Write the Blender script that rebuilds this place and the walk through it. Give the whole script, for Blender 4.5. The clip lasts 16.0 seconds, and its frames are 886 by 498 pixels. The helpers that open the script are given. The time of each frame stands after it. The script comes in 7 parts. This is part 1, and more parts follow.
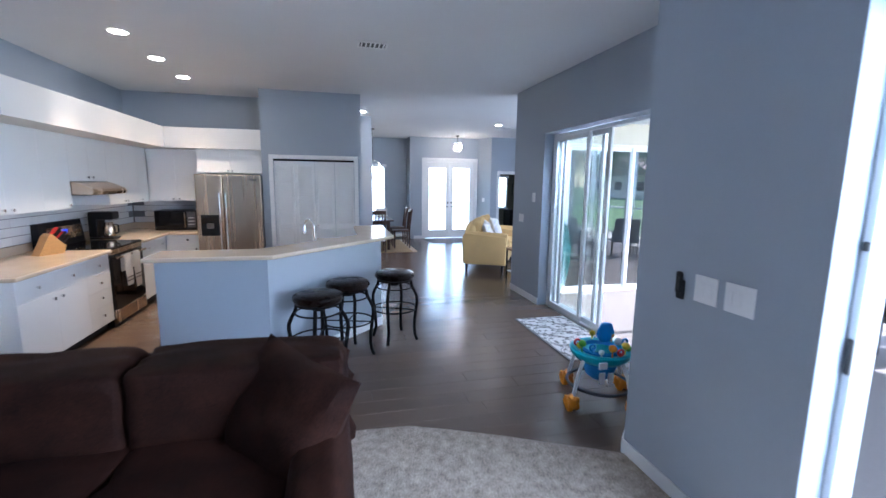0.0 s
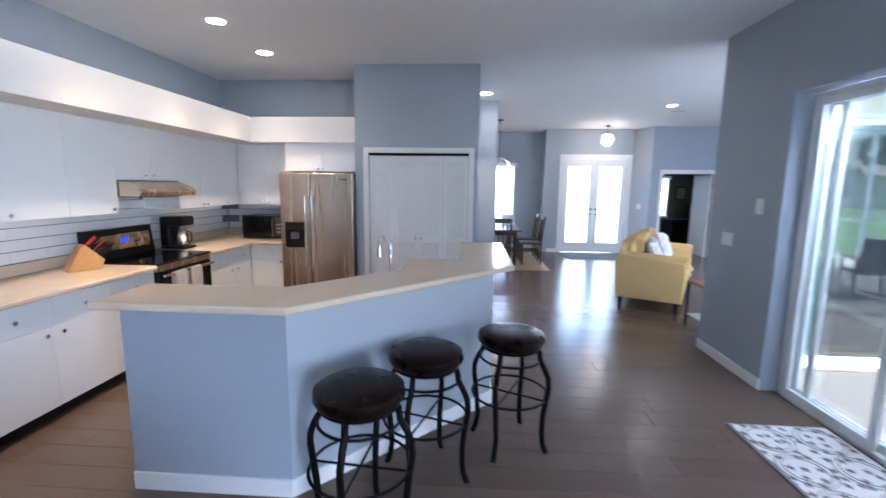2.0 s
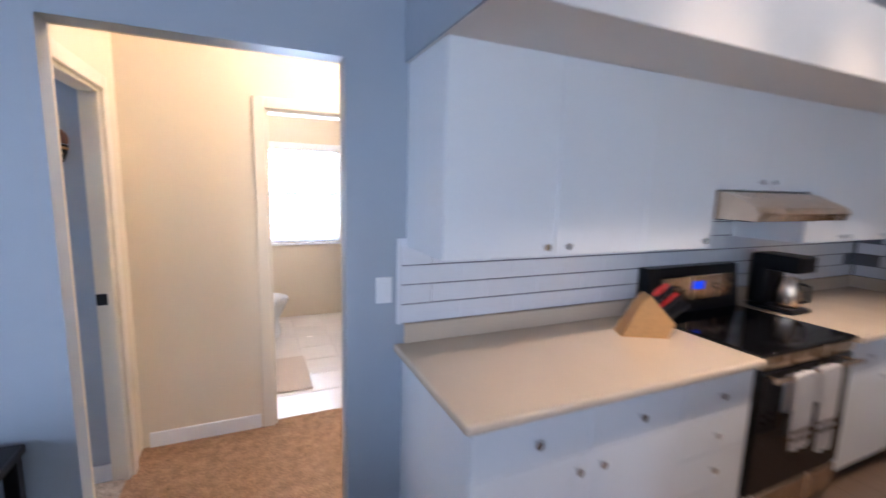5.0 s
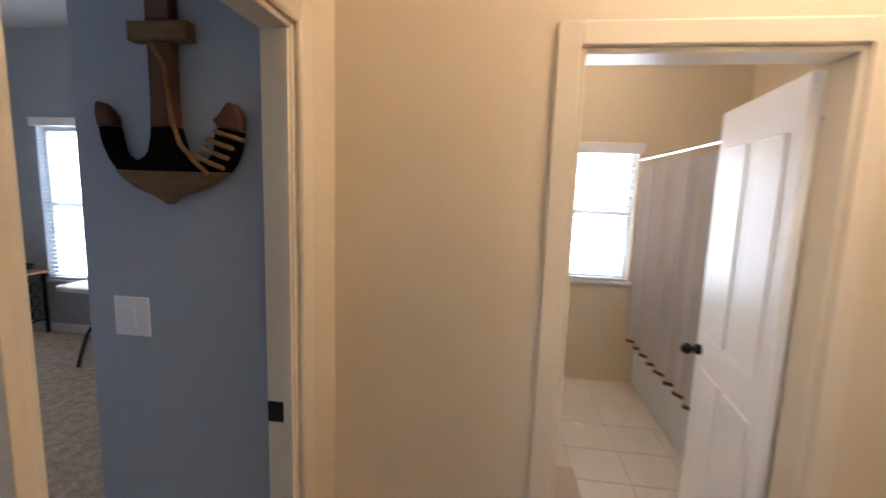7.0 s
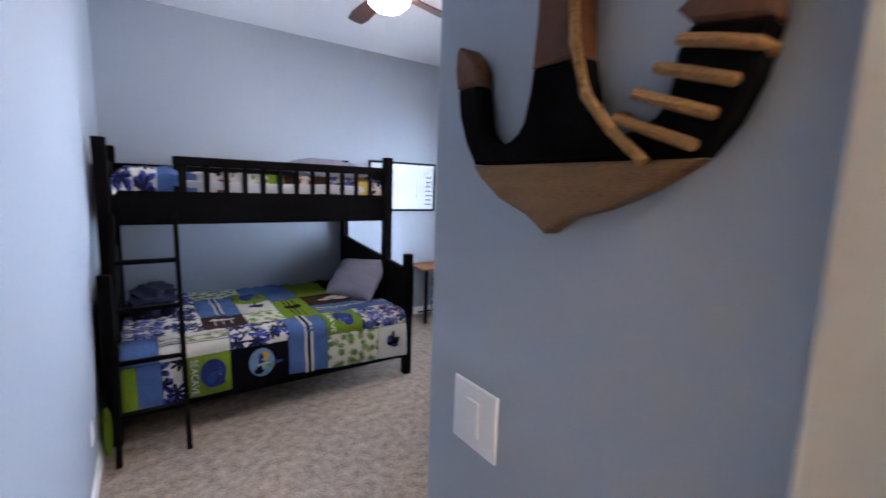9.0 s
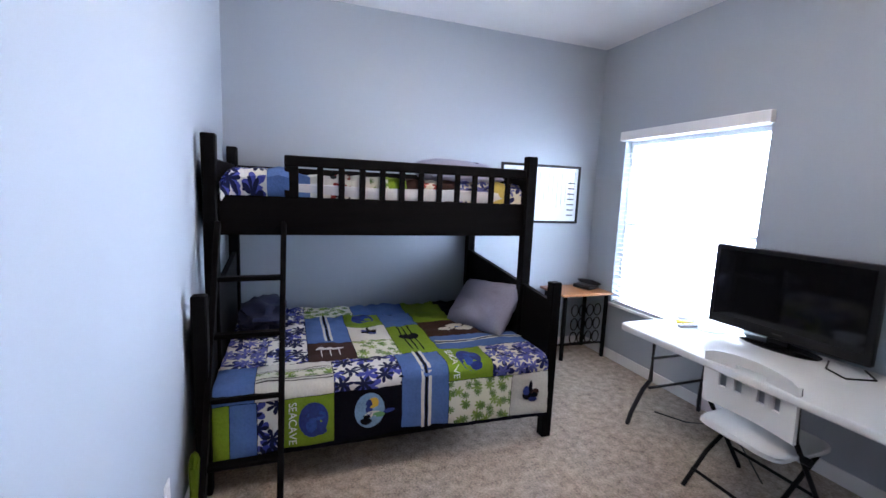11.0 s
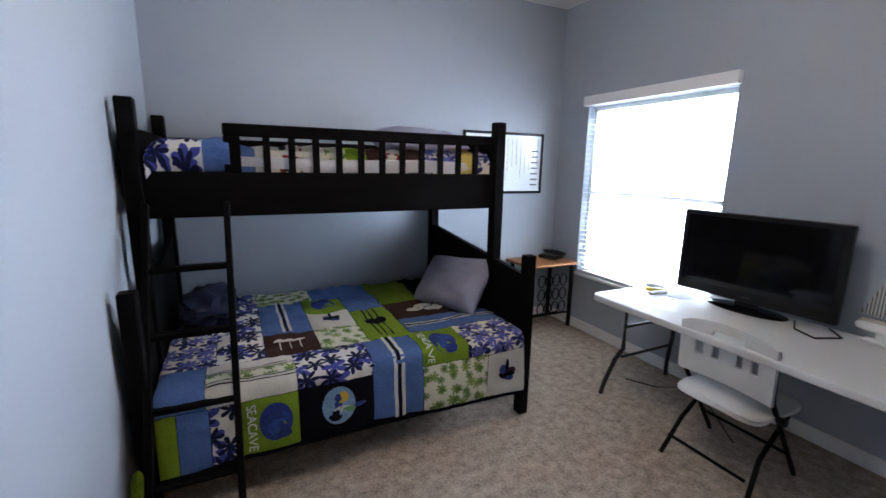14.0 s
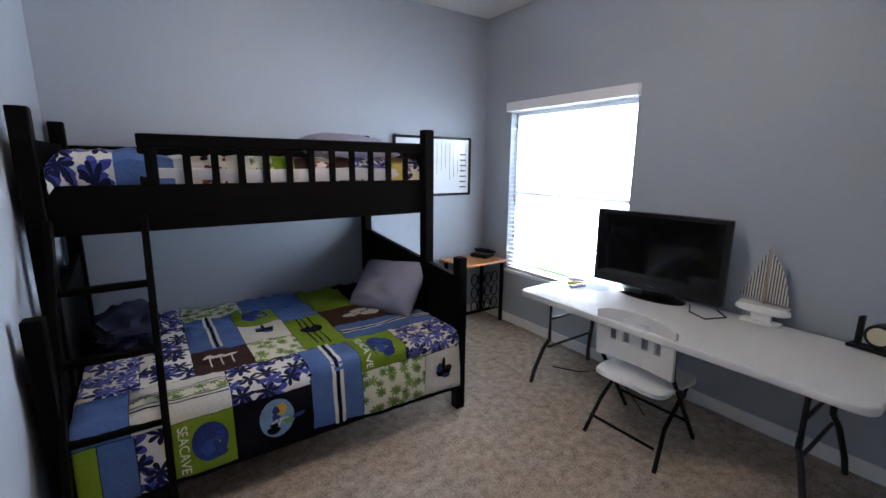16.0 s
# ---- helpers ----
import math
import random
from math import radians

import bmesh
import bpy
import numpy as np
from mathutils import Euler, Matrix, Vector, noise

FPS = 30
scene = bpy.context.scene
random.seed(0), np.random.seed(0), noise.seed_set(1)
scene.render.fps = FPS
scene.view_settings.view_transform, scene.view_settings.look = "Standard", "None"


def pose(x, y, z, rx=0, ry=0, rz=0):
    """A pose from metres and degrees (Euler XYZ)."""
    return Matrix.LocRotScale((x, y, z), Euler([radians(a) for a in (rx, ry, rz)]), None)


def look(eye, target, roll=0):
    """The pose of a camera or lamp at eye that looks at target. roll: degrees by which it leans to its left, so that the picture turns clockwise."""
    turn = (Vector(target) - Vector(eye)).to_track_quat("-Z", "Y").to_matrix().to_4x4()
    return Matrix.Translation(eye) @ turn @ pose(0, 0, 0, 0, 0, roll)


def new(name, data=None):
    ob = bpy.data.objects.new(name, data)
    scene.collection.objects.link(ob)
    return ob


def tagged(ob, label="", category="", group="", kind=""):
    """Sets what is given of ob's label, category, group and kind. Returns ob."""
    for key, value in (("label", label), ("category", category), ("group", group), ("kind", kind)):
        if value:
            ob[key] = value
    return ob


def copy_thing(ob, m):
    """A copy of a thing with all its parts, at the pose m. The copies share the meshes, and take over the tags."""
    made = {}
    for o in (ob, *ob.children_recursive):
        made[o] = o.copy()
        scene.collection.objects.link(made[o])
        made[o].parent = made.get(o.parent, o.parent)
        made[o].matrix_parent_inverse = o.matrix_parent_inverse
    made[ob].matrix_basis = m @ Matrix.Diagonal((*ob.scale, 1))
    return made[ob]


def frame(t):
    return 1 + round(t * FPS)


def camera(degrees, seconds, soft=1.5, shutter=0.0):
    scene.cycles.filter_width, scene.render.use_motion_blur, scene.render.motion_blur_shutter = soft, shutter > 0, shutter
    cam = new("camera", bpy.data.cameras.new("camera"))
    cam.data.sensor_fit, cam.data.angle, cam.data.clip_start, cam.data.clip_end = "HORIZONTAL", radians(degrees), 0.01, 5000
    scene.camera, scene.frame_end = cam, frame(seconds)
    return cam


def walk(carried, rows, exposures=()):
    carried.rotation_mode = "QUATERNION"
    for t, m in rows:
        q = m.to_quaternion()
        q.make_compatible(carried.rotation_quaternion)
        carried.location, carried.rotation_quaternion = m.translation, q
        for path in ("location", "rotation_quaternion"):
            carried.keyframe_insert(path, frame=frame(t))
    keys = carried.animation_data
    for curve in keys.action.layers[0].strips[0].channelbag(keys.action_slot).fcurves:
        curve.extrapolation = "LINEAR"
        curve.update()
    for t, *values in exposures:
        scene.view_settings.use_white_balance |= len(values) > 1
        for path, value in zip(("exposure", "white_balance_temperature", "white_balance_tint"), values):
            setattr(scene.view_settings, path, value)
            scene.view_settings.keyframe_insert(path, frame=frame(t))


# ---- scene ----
cam = camera(91.9, 16.0, shutter=0.5)
PATH = [
    (0, (0.799, 0.088, 1.676), (1.276, 2.007, 1.375), 0.7),
    (0.5, (0.963, 0.562, 1.681), (1.392, 2.491, 1.374), 0.7),
    (0.9, (1.048, 0.987, 1.662), (1.364, 2.94, 1.368), 0.8),
    (1, (1.07, 1.064, 1.672), (1.354, 3.021, 1.373), 0.7),
    (1.5, (1.139, 1.535, 1.663), (1.251, 3.509, 1.368), 0.6),
    (2, (1.109, 1.979, 1.636), (0.988, 3.954, 1.345), 0.7),
    (2.5, (1.01, 2.398, 1.636), (0.655, 4.345, 1.351), 0.8),
    (3, (0.9, 2.78, 1.652), (0.258, 4.652, 1.365), 0.8),
    (3.5, (0.6, 3.017, 1.655), (-0.37, 4.741, 1.358), 1.0),
    (4, (0.256, 3.241, 1.598), (-1.066, 4.72, 1.344), 0.7),
    (4.4, (-0.081, 3.397, 1.62), (-1.638, 4.624, 1.353), 0.9),
    (4.5, (-0.142, 3.421, 1.624), (-1.745, 4.587, 1.356), 1.2),
    (5, (-0.573, 3.481, 1.63), (-2.38, 4.288, 1.345), 1.5),
    (5.2, (-0.761, 3.481, 1.655), (-2.615, 4.168, 1.357), 1.4),
    (7.3, (-2.315, 3.294, 1.647), (-4.247, 2.854, 1.376), 1.8),
    (7.5, (-2.409, 3.236, 1.643), (-4.305, 2.661, 1.365), 1.6),
    (8, (-2.601, 3.083, 1.641), (-4.312, 2.086, 1.357), 1.6),
    (8.2, (-2.655, 3.029, 1.65), (-4.251, 1.857, 1.362), 1.7),
    (8.5, (-2.714, 2.956, 1.645), (-4.136, 1.579, 1.358), 1.7),
    (9, (-2.8, 2.834, 1.644), (-3.932, 1.21, 1.36), 1.9),
    (9.5, (-2.837, 2.695, 1.642), (-3.701, 0.915, 1.357), 1.8),
    (10, (-2.942, 2.445, 1.637), (-3.648, 0.594, 1.363), 1.8),
    (10.2, (-2.959, 2.343, 1.636), (-3.65, 0.487, 1.364), 2.0),
    (12.3, (-3.045, 1.811, 1.615), (-3.667, -0.066, 1.317), 1.7),
    (12.5, (-3.042, 1.804, 1.601), (-3.655, -0.071, 1.269), 1.7),
    (13, (-3.007, 1.788, 1.597), (-3.629, -0.074, 1.214), 1.6),
    (13.5, (-3.008, 1.791, 1.606), (-3.736, -0.032, 1.219), 1.3),
    (14, (-3.003, 1.798, 1.616), (-3.864, 0.035, 1.227), 1.1),
    (14.5, (-2.995, 1.806, 1.621), (-3.974, 0.104, 1.237), 0.8),
    (15, (-2.991, 1.827, 1.643), (-4.049, 0.174, 1.255), 0.6),
    (15.5, (-2.987, 1.844, 1.651), (-4.085, 0.218, 1.265), 0.4),
    (16, (-2.979, 1.868, 1.672), (-4.098, 0.258, 1.278), 0.5),
]
EXPOSURES = [(0, 3.3, 5300, 17), (0.5, 3.42, 5350, 18), (1.5, 3.46, 5400, 18), (3, 3.3, 5550, 21), (4, 3.12, 5550, 21), (5, 2.88, 5300, 22), (7.5, 1.72, 6400, 22), (8, 1.75, 6150, 22), (9, 2.65, 5850, 23), (10, 3.05, 5750, 23), (12.5, 2.5, 6150, 20), (16, 2.28, 6200, 20)]
walk(cam, [(t, look(eye, target, roll)) for t, eye, target, roll in PATH], EXPOSURES)
SKY, SUN, SUN_UP, SUN_AZ = 0.15, 3.4, 42, 100
FD_W, BED_W, BATH_W, DIN_W, CAN_W, FAM_W, LIV_W, DEN_W = 5, 138, 11, 3, 14, 29, 10, 9
BATHFILL_W, HALL_W, FAN_W, PEND_W, PATIO_W = 14, 1.2, 0.6, 0.6, 9

# ---- small building helpers ----
def bm_new():
    return bmesh.new()


def box(bm, x0, x1, y0, y1, z0, z1, bevel=0.0, seg=1):
    m = Matrix.Translation(((x0 + x1) / 2, (y0 + y1) / 2, (z0 + z1) / 2)) @ Matrix.Diagonal((abs(x1 - x0), abs(y1 - y0), abs(z1 - z0), 1))
    made = bmesh.ops.create_cube(bm, size=1, matrix=m)["verts"]
    if bevel:
        edges = {e for v in made for e in v.link_edges}
        bmesh.ops.bevel(bm, geom=list(edges), offset=bevel, segments=seg, affect="EDGES", profile=0.5)
    return bm


def boxed(*a, **k):
    return box(bm_new(), *a, **k)


def prism(bm, poly, z0, z1, bevel=0.0, seg=2):
    low = [bm.verts.new((x, y, z0)) for x, y in poly]
    top = [bm.verts.new((x, y, z1)) for x, y in poly]
    n = len(poly)
    faces = [bm.faces.new(low[::-1]), bm.faces.new(top)]
    faces += [bm.faces.new((low[i], low[(i + 1) % n], top[(i + 1) % n], top[i])) for i in range(n)]
    bmesh.ops.recalc_face_normals(bm, faces=faces)
    if bevel:
        edges = {e for f in faces[:2] for e in f.edges}
        bmesh.ops.bevel(bm, geom=list(edges), offset=bevel, segments=seg, affect="EDGES", profile=0.5)
    return bm


def rod(bm, a, b, r0, r1=None, seg=10):
    a, b = Vector(a), Vector(b)
    d = b - a
    m = Matrix.Translation((a + b) / 2) @ d.to_track_quat("Z", "Y").to_matrix().to_4x4()
    bmesh.ops.create_cone(bm, cap_ends=True, segments=seg, radius1=r0, radius2=r0 if r1 is None else r1, depth=d.length, matrix=m)
    return bm


def beam(bm, a, b, w, h, bevel=0.004):
    """A rectangular bar from a to b, w across and h high."""
    a, b = Vector(a), Vector(b)
    d = b - a
    m = Matrix.Translation((a + b) / 2) @ d.to_track_quat("Y", "Z").to_matrix().to_4x4() @ Matrix.Diagonal((w, d.length, h, 1))
    made = bmesh.ops.create_cube(bm, size=1, matrix=m)["verts"]
    if bevel:
        bmesh.ops.bevel(bm, geom=list({e for v in made for e in v.link_edges}), offset=bevel, segments=1, affect="EDGES")
    return bm


def tube(bm, pts, r, seg=8, closed=False):
    """A round tube through points."""
    pts = [Vector(p) for p in pts]
    n = len(pts)
    rings = []
    for i, p in enumerate(pts):
        d = (pts[(i + 1) % n] - pts[i - 1]) if closed or 0 < i < n - 1 else (pts[1] - pts[0] if i == 0 else pts[-1] - pts[-2])
        q = d.to_track_quat("Z", "Y")
        rr = r[i] if isinstance(r, (list, tuple)) else r
        rings.append([bm.verts.new(p + q @ Vector((rr * math.cos(2 * math.pi * k / seg), rr * math.sin(2 * math.pi * k / seg), 0))) for k in range(seg)])
    for i in range(n if closed else n - 1):
        a, b = rings[i], rings[(i + 1) % n]
        shift = min(range(seg), key=lambda s: (a[0].co - b[s].co).length)
        for k in range(seg):
            bm.faces.new((a[k], a[(k + 1) % seg], b[(k + 1 + shift) % seg], b[(k + shift) % seg]))
    if not closed:
        bm.faces.new(rings[0][::-1])
        bm.faces.new(rings[-1])
    bmesh.ops.recalc_face_normals(bm, faces=bm.faces[:])
    return bm


def lathe(bm, prof, c=(0, 0, 0), seg=24):
    """A turned shape from (radius, height) pairs."""
    rings = [[bm.verts.new((c[0] + r * math.cos(2 * math.pi * k / seg), c[1] + r * math.sin(2 * math.pi * k / seg), c[2] + z)) for k in range(seg)] for r, z in prof]
    for a, b in zip(rings, rings[1:]):
        for k in range(seg):
            bm.faces.new((a[k], a[(k + 1) % seg], b[(k + 1) % seg], b[k]))
    bm.faces.new(rings[0][::-1])
    bm.faces.new(rings[-1])
    bmesh.ops.recalc_face_normals(bm, faces=bm.faces[:])
    return bm


def soft_box(bm, x0, x1, y0, y1, z0, z1, bulge=0.04, n=8, seed=0, lump=0.012, power=4.0):
    """A cushion: a box with rounded, puffed faces and uneven cloth."""
    c = Vector(((x0 + x1) / 2, (y0 + y1) / 2, (z0 + z1) / 2))
    h = Vector(((x1 - x0) / 2, (y1 - y0) / 2, (z1 - z0) / 2))
    made = bmesh.ops.create_cube(bm, size=2)["verts"]
    faces = list({f for v in made for f in v.link_faces})
    bmesh.ops.subdivide_edges(bm, edges=list({e for f in faces for e in f.edges}), cuts=n, use_grid_fill=True)
    for v in bm.verts:
        p = v.co.copy()
        k = (abs(p.x) ** power + abs(p.y) ** power + abs(p.z) ** power) ** (1 / power)
        q = p / k
        s = 1 + lump / max(h.z, 0.05) * noise.noise(Vector((p.x * 1.7 + seed, p.y * 1.7, p.z * 1.7))) * 2
        v.co = c + Vector((q.x * h.x, q.y * h.y, q.z * h.z * (1 + bulge * (1 - q.x * q.x) * (1 - q.y * q.y)))) * s
    return bm


def pillow(bm, w, h, t, seed=0, n=14):
    """A square pillow in the x-z plane, plump in the middle, with drawn-out corners."""
    sides = []
    for d in (-1, 1):
        g = []
        for j in range(n + 1):
            for i in range(n + 1):
                u, v = 2 * i / n - 1, 2 * j / n - 1
                pinch = 1 - 0.07 * (1 - abs(u)) * v * v - 0.07 * (1 - abs(v)) * u * u
                p = (max(0.0, 1 - u ** 4) * max(0.0, 1 - v ** 4)) ** 0.6
                lump = (0.02 * noise.noise(Vector((u * 2.3 + seed, v * 2.3, d))) + 0.012 * noise.noise(Vector((u * 3.1 + v * 2.4 + seed, v * 7 - u * 3, d)))) * p
                g.append(bm.verts.new((u * w / 2 * pinch, d * (t / 2 * p + lump + 0.003), v * h / 2 * pinch)))
        for j in range(n):
            for i in range(n):
                a = j * (n + 1) + i
                bm.faces.new((g[a], g[a + 1], g[a + n + 2], g[a + n + 1]))
        sides.append(g)
    for k in range(n):
        for a, b in ((k, k + 1), (n * (n + 1) + k, n * (n + 1) + k + 1), (k * (n + 1), (k + 1) * (n + 1)), (k * (n + 1) + n, (k + 1) * (n + 1) + n)):
            bm.faces.new((sides[0][a], sides[0][b], sides[1][b], sides[1][a]))
    bmesh.ops.recalc_face_normals(bm, faces=bm.faces[:])
    return bm


def smooth(ob, angle=40):
    for p in ob.data.polygons:
        p.use_smooth = True
    ob.data.set_sharp_from_angle(angle=radians(angle))
    return ob


def mesh_of(name, bm, material):
    me = bpy.data.meshes.new(name)
    bm.to_mesh(me)
    bm.free()
    if material:
        me.materials.append(material)
    return me


def basis(ob):
    m = Matrix.Identity(4)
    while ob:
        m = ob.matrix_basis @ m
        ob = ob.parent
    return m


def part(name, bm, material, parent, label="", local=False, round_=True):
    """One mesh under a thing. The bmesh is in world places unless local."""
    if not local:
        bm.transform(basis(parent).inverted())
    ob = new(name, mesh_of(name, bm, material))
    ob.parent = parent
    if label:
        tagged(ob, label)
    if round_:
        smooth(ob)
        if len(ob.data.polygons) <= 160:
            ob.modifiers.new("even_normals", "WEIGHTED_NORMAL").keep_sharp = True
    return ob


def thing(name, label, category, x=0, y=0, z=0, rz=0, group="", kind=""):
    ob = new(name)
    ob.empty_display_size = 0.1
    ob.matrix_basis = pose(x, y, z, 0, 0, rz)
    return tagged(ob, label, category, group, kind)


def solid(name, bm, material, label, category="", kind="structure", group="", round_=False):
    ob = new(name, mesh_of(name, bm, material))
    tagged(ob, label, category, group, kind)
    return smooth(ob) if round_ else ob


# ---- world, sun and large lights ----
world = bpy.data.worlds.new("sky")
scene.world = world
world.use_nodes = True
wn = world.node_tree.nodes
sky = wn.new("ShaderNodeTexSky")
sky.sky_type, sky.sun_disc = "NISHITA", False
sky.sun_elevation, sky.sun_rotation = radians(SUN_UP), radians(SUN_AZ)
wn["Background"].inputs["Strength"].default_value = SKY
world.node_tree.links.new(sky.outputs[0], wn["Background"].inputs[0])
sun = new("sun", bpy.data.lights.new("sun", "SUN"))
sun.data.energy, sun.data.angle, sun.data.color = SUN, radians(0.5), (1.0, 0.95, 0.87)
sun.matrix_basis = look((0, 0, 0), (-math.sin(radians(SUN_AZ)) * math.cos(radians(SUN_UP)), -math.cos(radians(SUN_AZ)) * math.cos(radians(SUN_UP)), -math.sin(radians(SUN_UP))))


def window_light(name, x, y, z, tx, ty, tz, w, h, power, color=(0.76, 0.88, 1.0)):
    data = bpy.data.lights.new(name, "AREA")
    data.shape, data.size, data.size_y, data.energy, data.color = "RECTANGLE", w, h, power, color
    ob = new(name, data)
    ob.matrix_basis = look((x, y, z), (tx, ty, tz))
    return ob


def lamp_light(name, x, y, z, power, radius=0.05, color=(1.0, 0.72, 0.42), spot=0):
    data = bpy.data.lights.new(name, "SPOT" if spot else "POINT")
    data.energy, data.shadow_soft_size, data.color = power, radius, color
    if spot:
        data.spot_size, data.spot_blend = radians(spot), 0.7
    ob = new(name, data)
    ob.matrix_basis = pose(x, y, z)
    return ob


# ---- materials ----
def mat(name, color, rough=0.6, metal=0.0, var=0.08, scale=3.0, fine=60.0, bump=0.1, spec=0.5, grain=None, rand=0.0, coat=0.0):
    m = bpy.data.materials.new(name)
    m.use_nodes = True
    t = m.node_tree
    b = t.nodes["Principled BSDF"]
    b.inputs["Metallic"].default_value, b.inputs["Specular IOR Level"].default_value, b.inputs["Coat Weight"].default_value = metal, spec, coat
    co = t.nodes.new("ShaderNodeTexCoord")
    mp = t.nodes.new("ShaderNodeMapping")
    if grain:
        mp.inputs["Scale"].default_value = grain
    t.links.new(co.outputs["Object"], mp.inputs["Vector"])
    n1, n2 = t.nodes.new("ShaderNodeTexNoise"), t.nodes.new("ShaderNodeTexNoise")
    n1.inputs["Scale"].default_value, n1.inputs["Detail"].default_value = scale, 5
    n2.inputs["Scale"].default_value, n2.inputs["Detail"].default_value = fine, 3
    vec = mp.outputs["Vector"]
    if rand:
        oi = t.nodes.new("ShaderNodeObjectInfo")
        add = t.nodes.new("ShaderNodeVectorMath")
        mul = t.nodes.new("ShaderNodeMath")
        mul.operation, mul.inputs[1].default_value = "MULTIPLY", 37.0
        t.links.new(oi.outputs["Random"], mul.inputs[0])
        t.links.new(vec, add.inputs[0])
        t.links.new(mul.outputs[0], add.inputs[1])
        vec = add.outputs[0]
    t.links.new(vec, n1.inputs["Vector"])
    t.links.new(vec, n2.inputs["Vector"])
    sums = t.nodes.new("ShaderNodeMath")
    sums.operation = "MULTIPLY_ADD"
    sums.inputs[1].default_value = 0.5
    t.links.new(n2.outputs[0], sums.inputs[0])
    half = t.nodes.new("ShaderNodeMath")
    half.operation, half.inputs[1].default_value = "MULTIPLY", 0.5
    t.links.new(n1.outputs[0], half.inputs[0])
    t.links.new(half.outputs[0], sums.inputs[2])
    fac = sums.outputs[0]
    if rand:
        mr = t.nodes.new("ShaderNodeMath")
        mr.operation, mr.inputs[1].default_value = "MULTIPLY_ADD", rand
        t.links.new(oi.outputs["Random"], mr.inputs[0])
        t.links.new(fac, mr.inputs[2])
        sub = t.nodes.new("ShaderNodeMath")
        sub.operation, sub.inputs[1].default_value = "SUBTRACT", rand / 2
        t.links.new(mr.outputs[0], sub.inputs[0])
        fac = sub.outputs[0]
    ramp = t.nodes.new("ShaderNodeValToRGB")
    c = Vector(color)
    ramp.color_ramp.elements[0].position, ramp.color_ramp.elements[1].position = 0.3, 0.7
    ramp.color_ramp.elements[0].color = (*(c * (1 - var)), 1)
    ramp.color_ramp.elements[1].color = (*(c * (1 + var)), 1)
    t.links.new(fac, ramp.inputs[0])
    t.links.new(ramp.outputs[0], b.inputs["Base Color"])
    rr = t.nodes.new("ShaderNodeMapRange")
    rr.inputs["To Min"].default_value, rr.inputs["To Max"].default_value = max(rough - 0.06, 0.02), min(rough + 0.06, 1)
    t.links.new(n1.outputs[0], rr.inputs["Value"])
    t.links.new(rr.outputs[0], b.inputs["Roughness"])
    if bump:
        bp = t.nodes.new("ShaderNodeBump")
        bp.inputs["Strength"].default_value, bp.inputs["Distance"].default_value = bump, 0.01
        t.links.new(n2.outputs[0], bp.inputs["Height"])
        t.links.new(bp.outputs[0], b.inputs["Normal"])
    return m


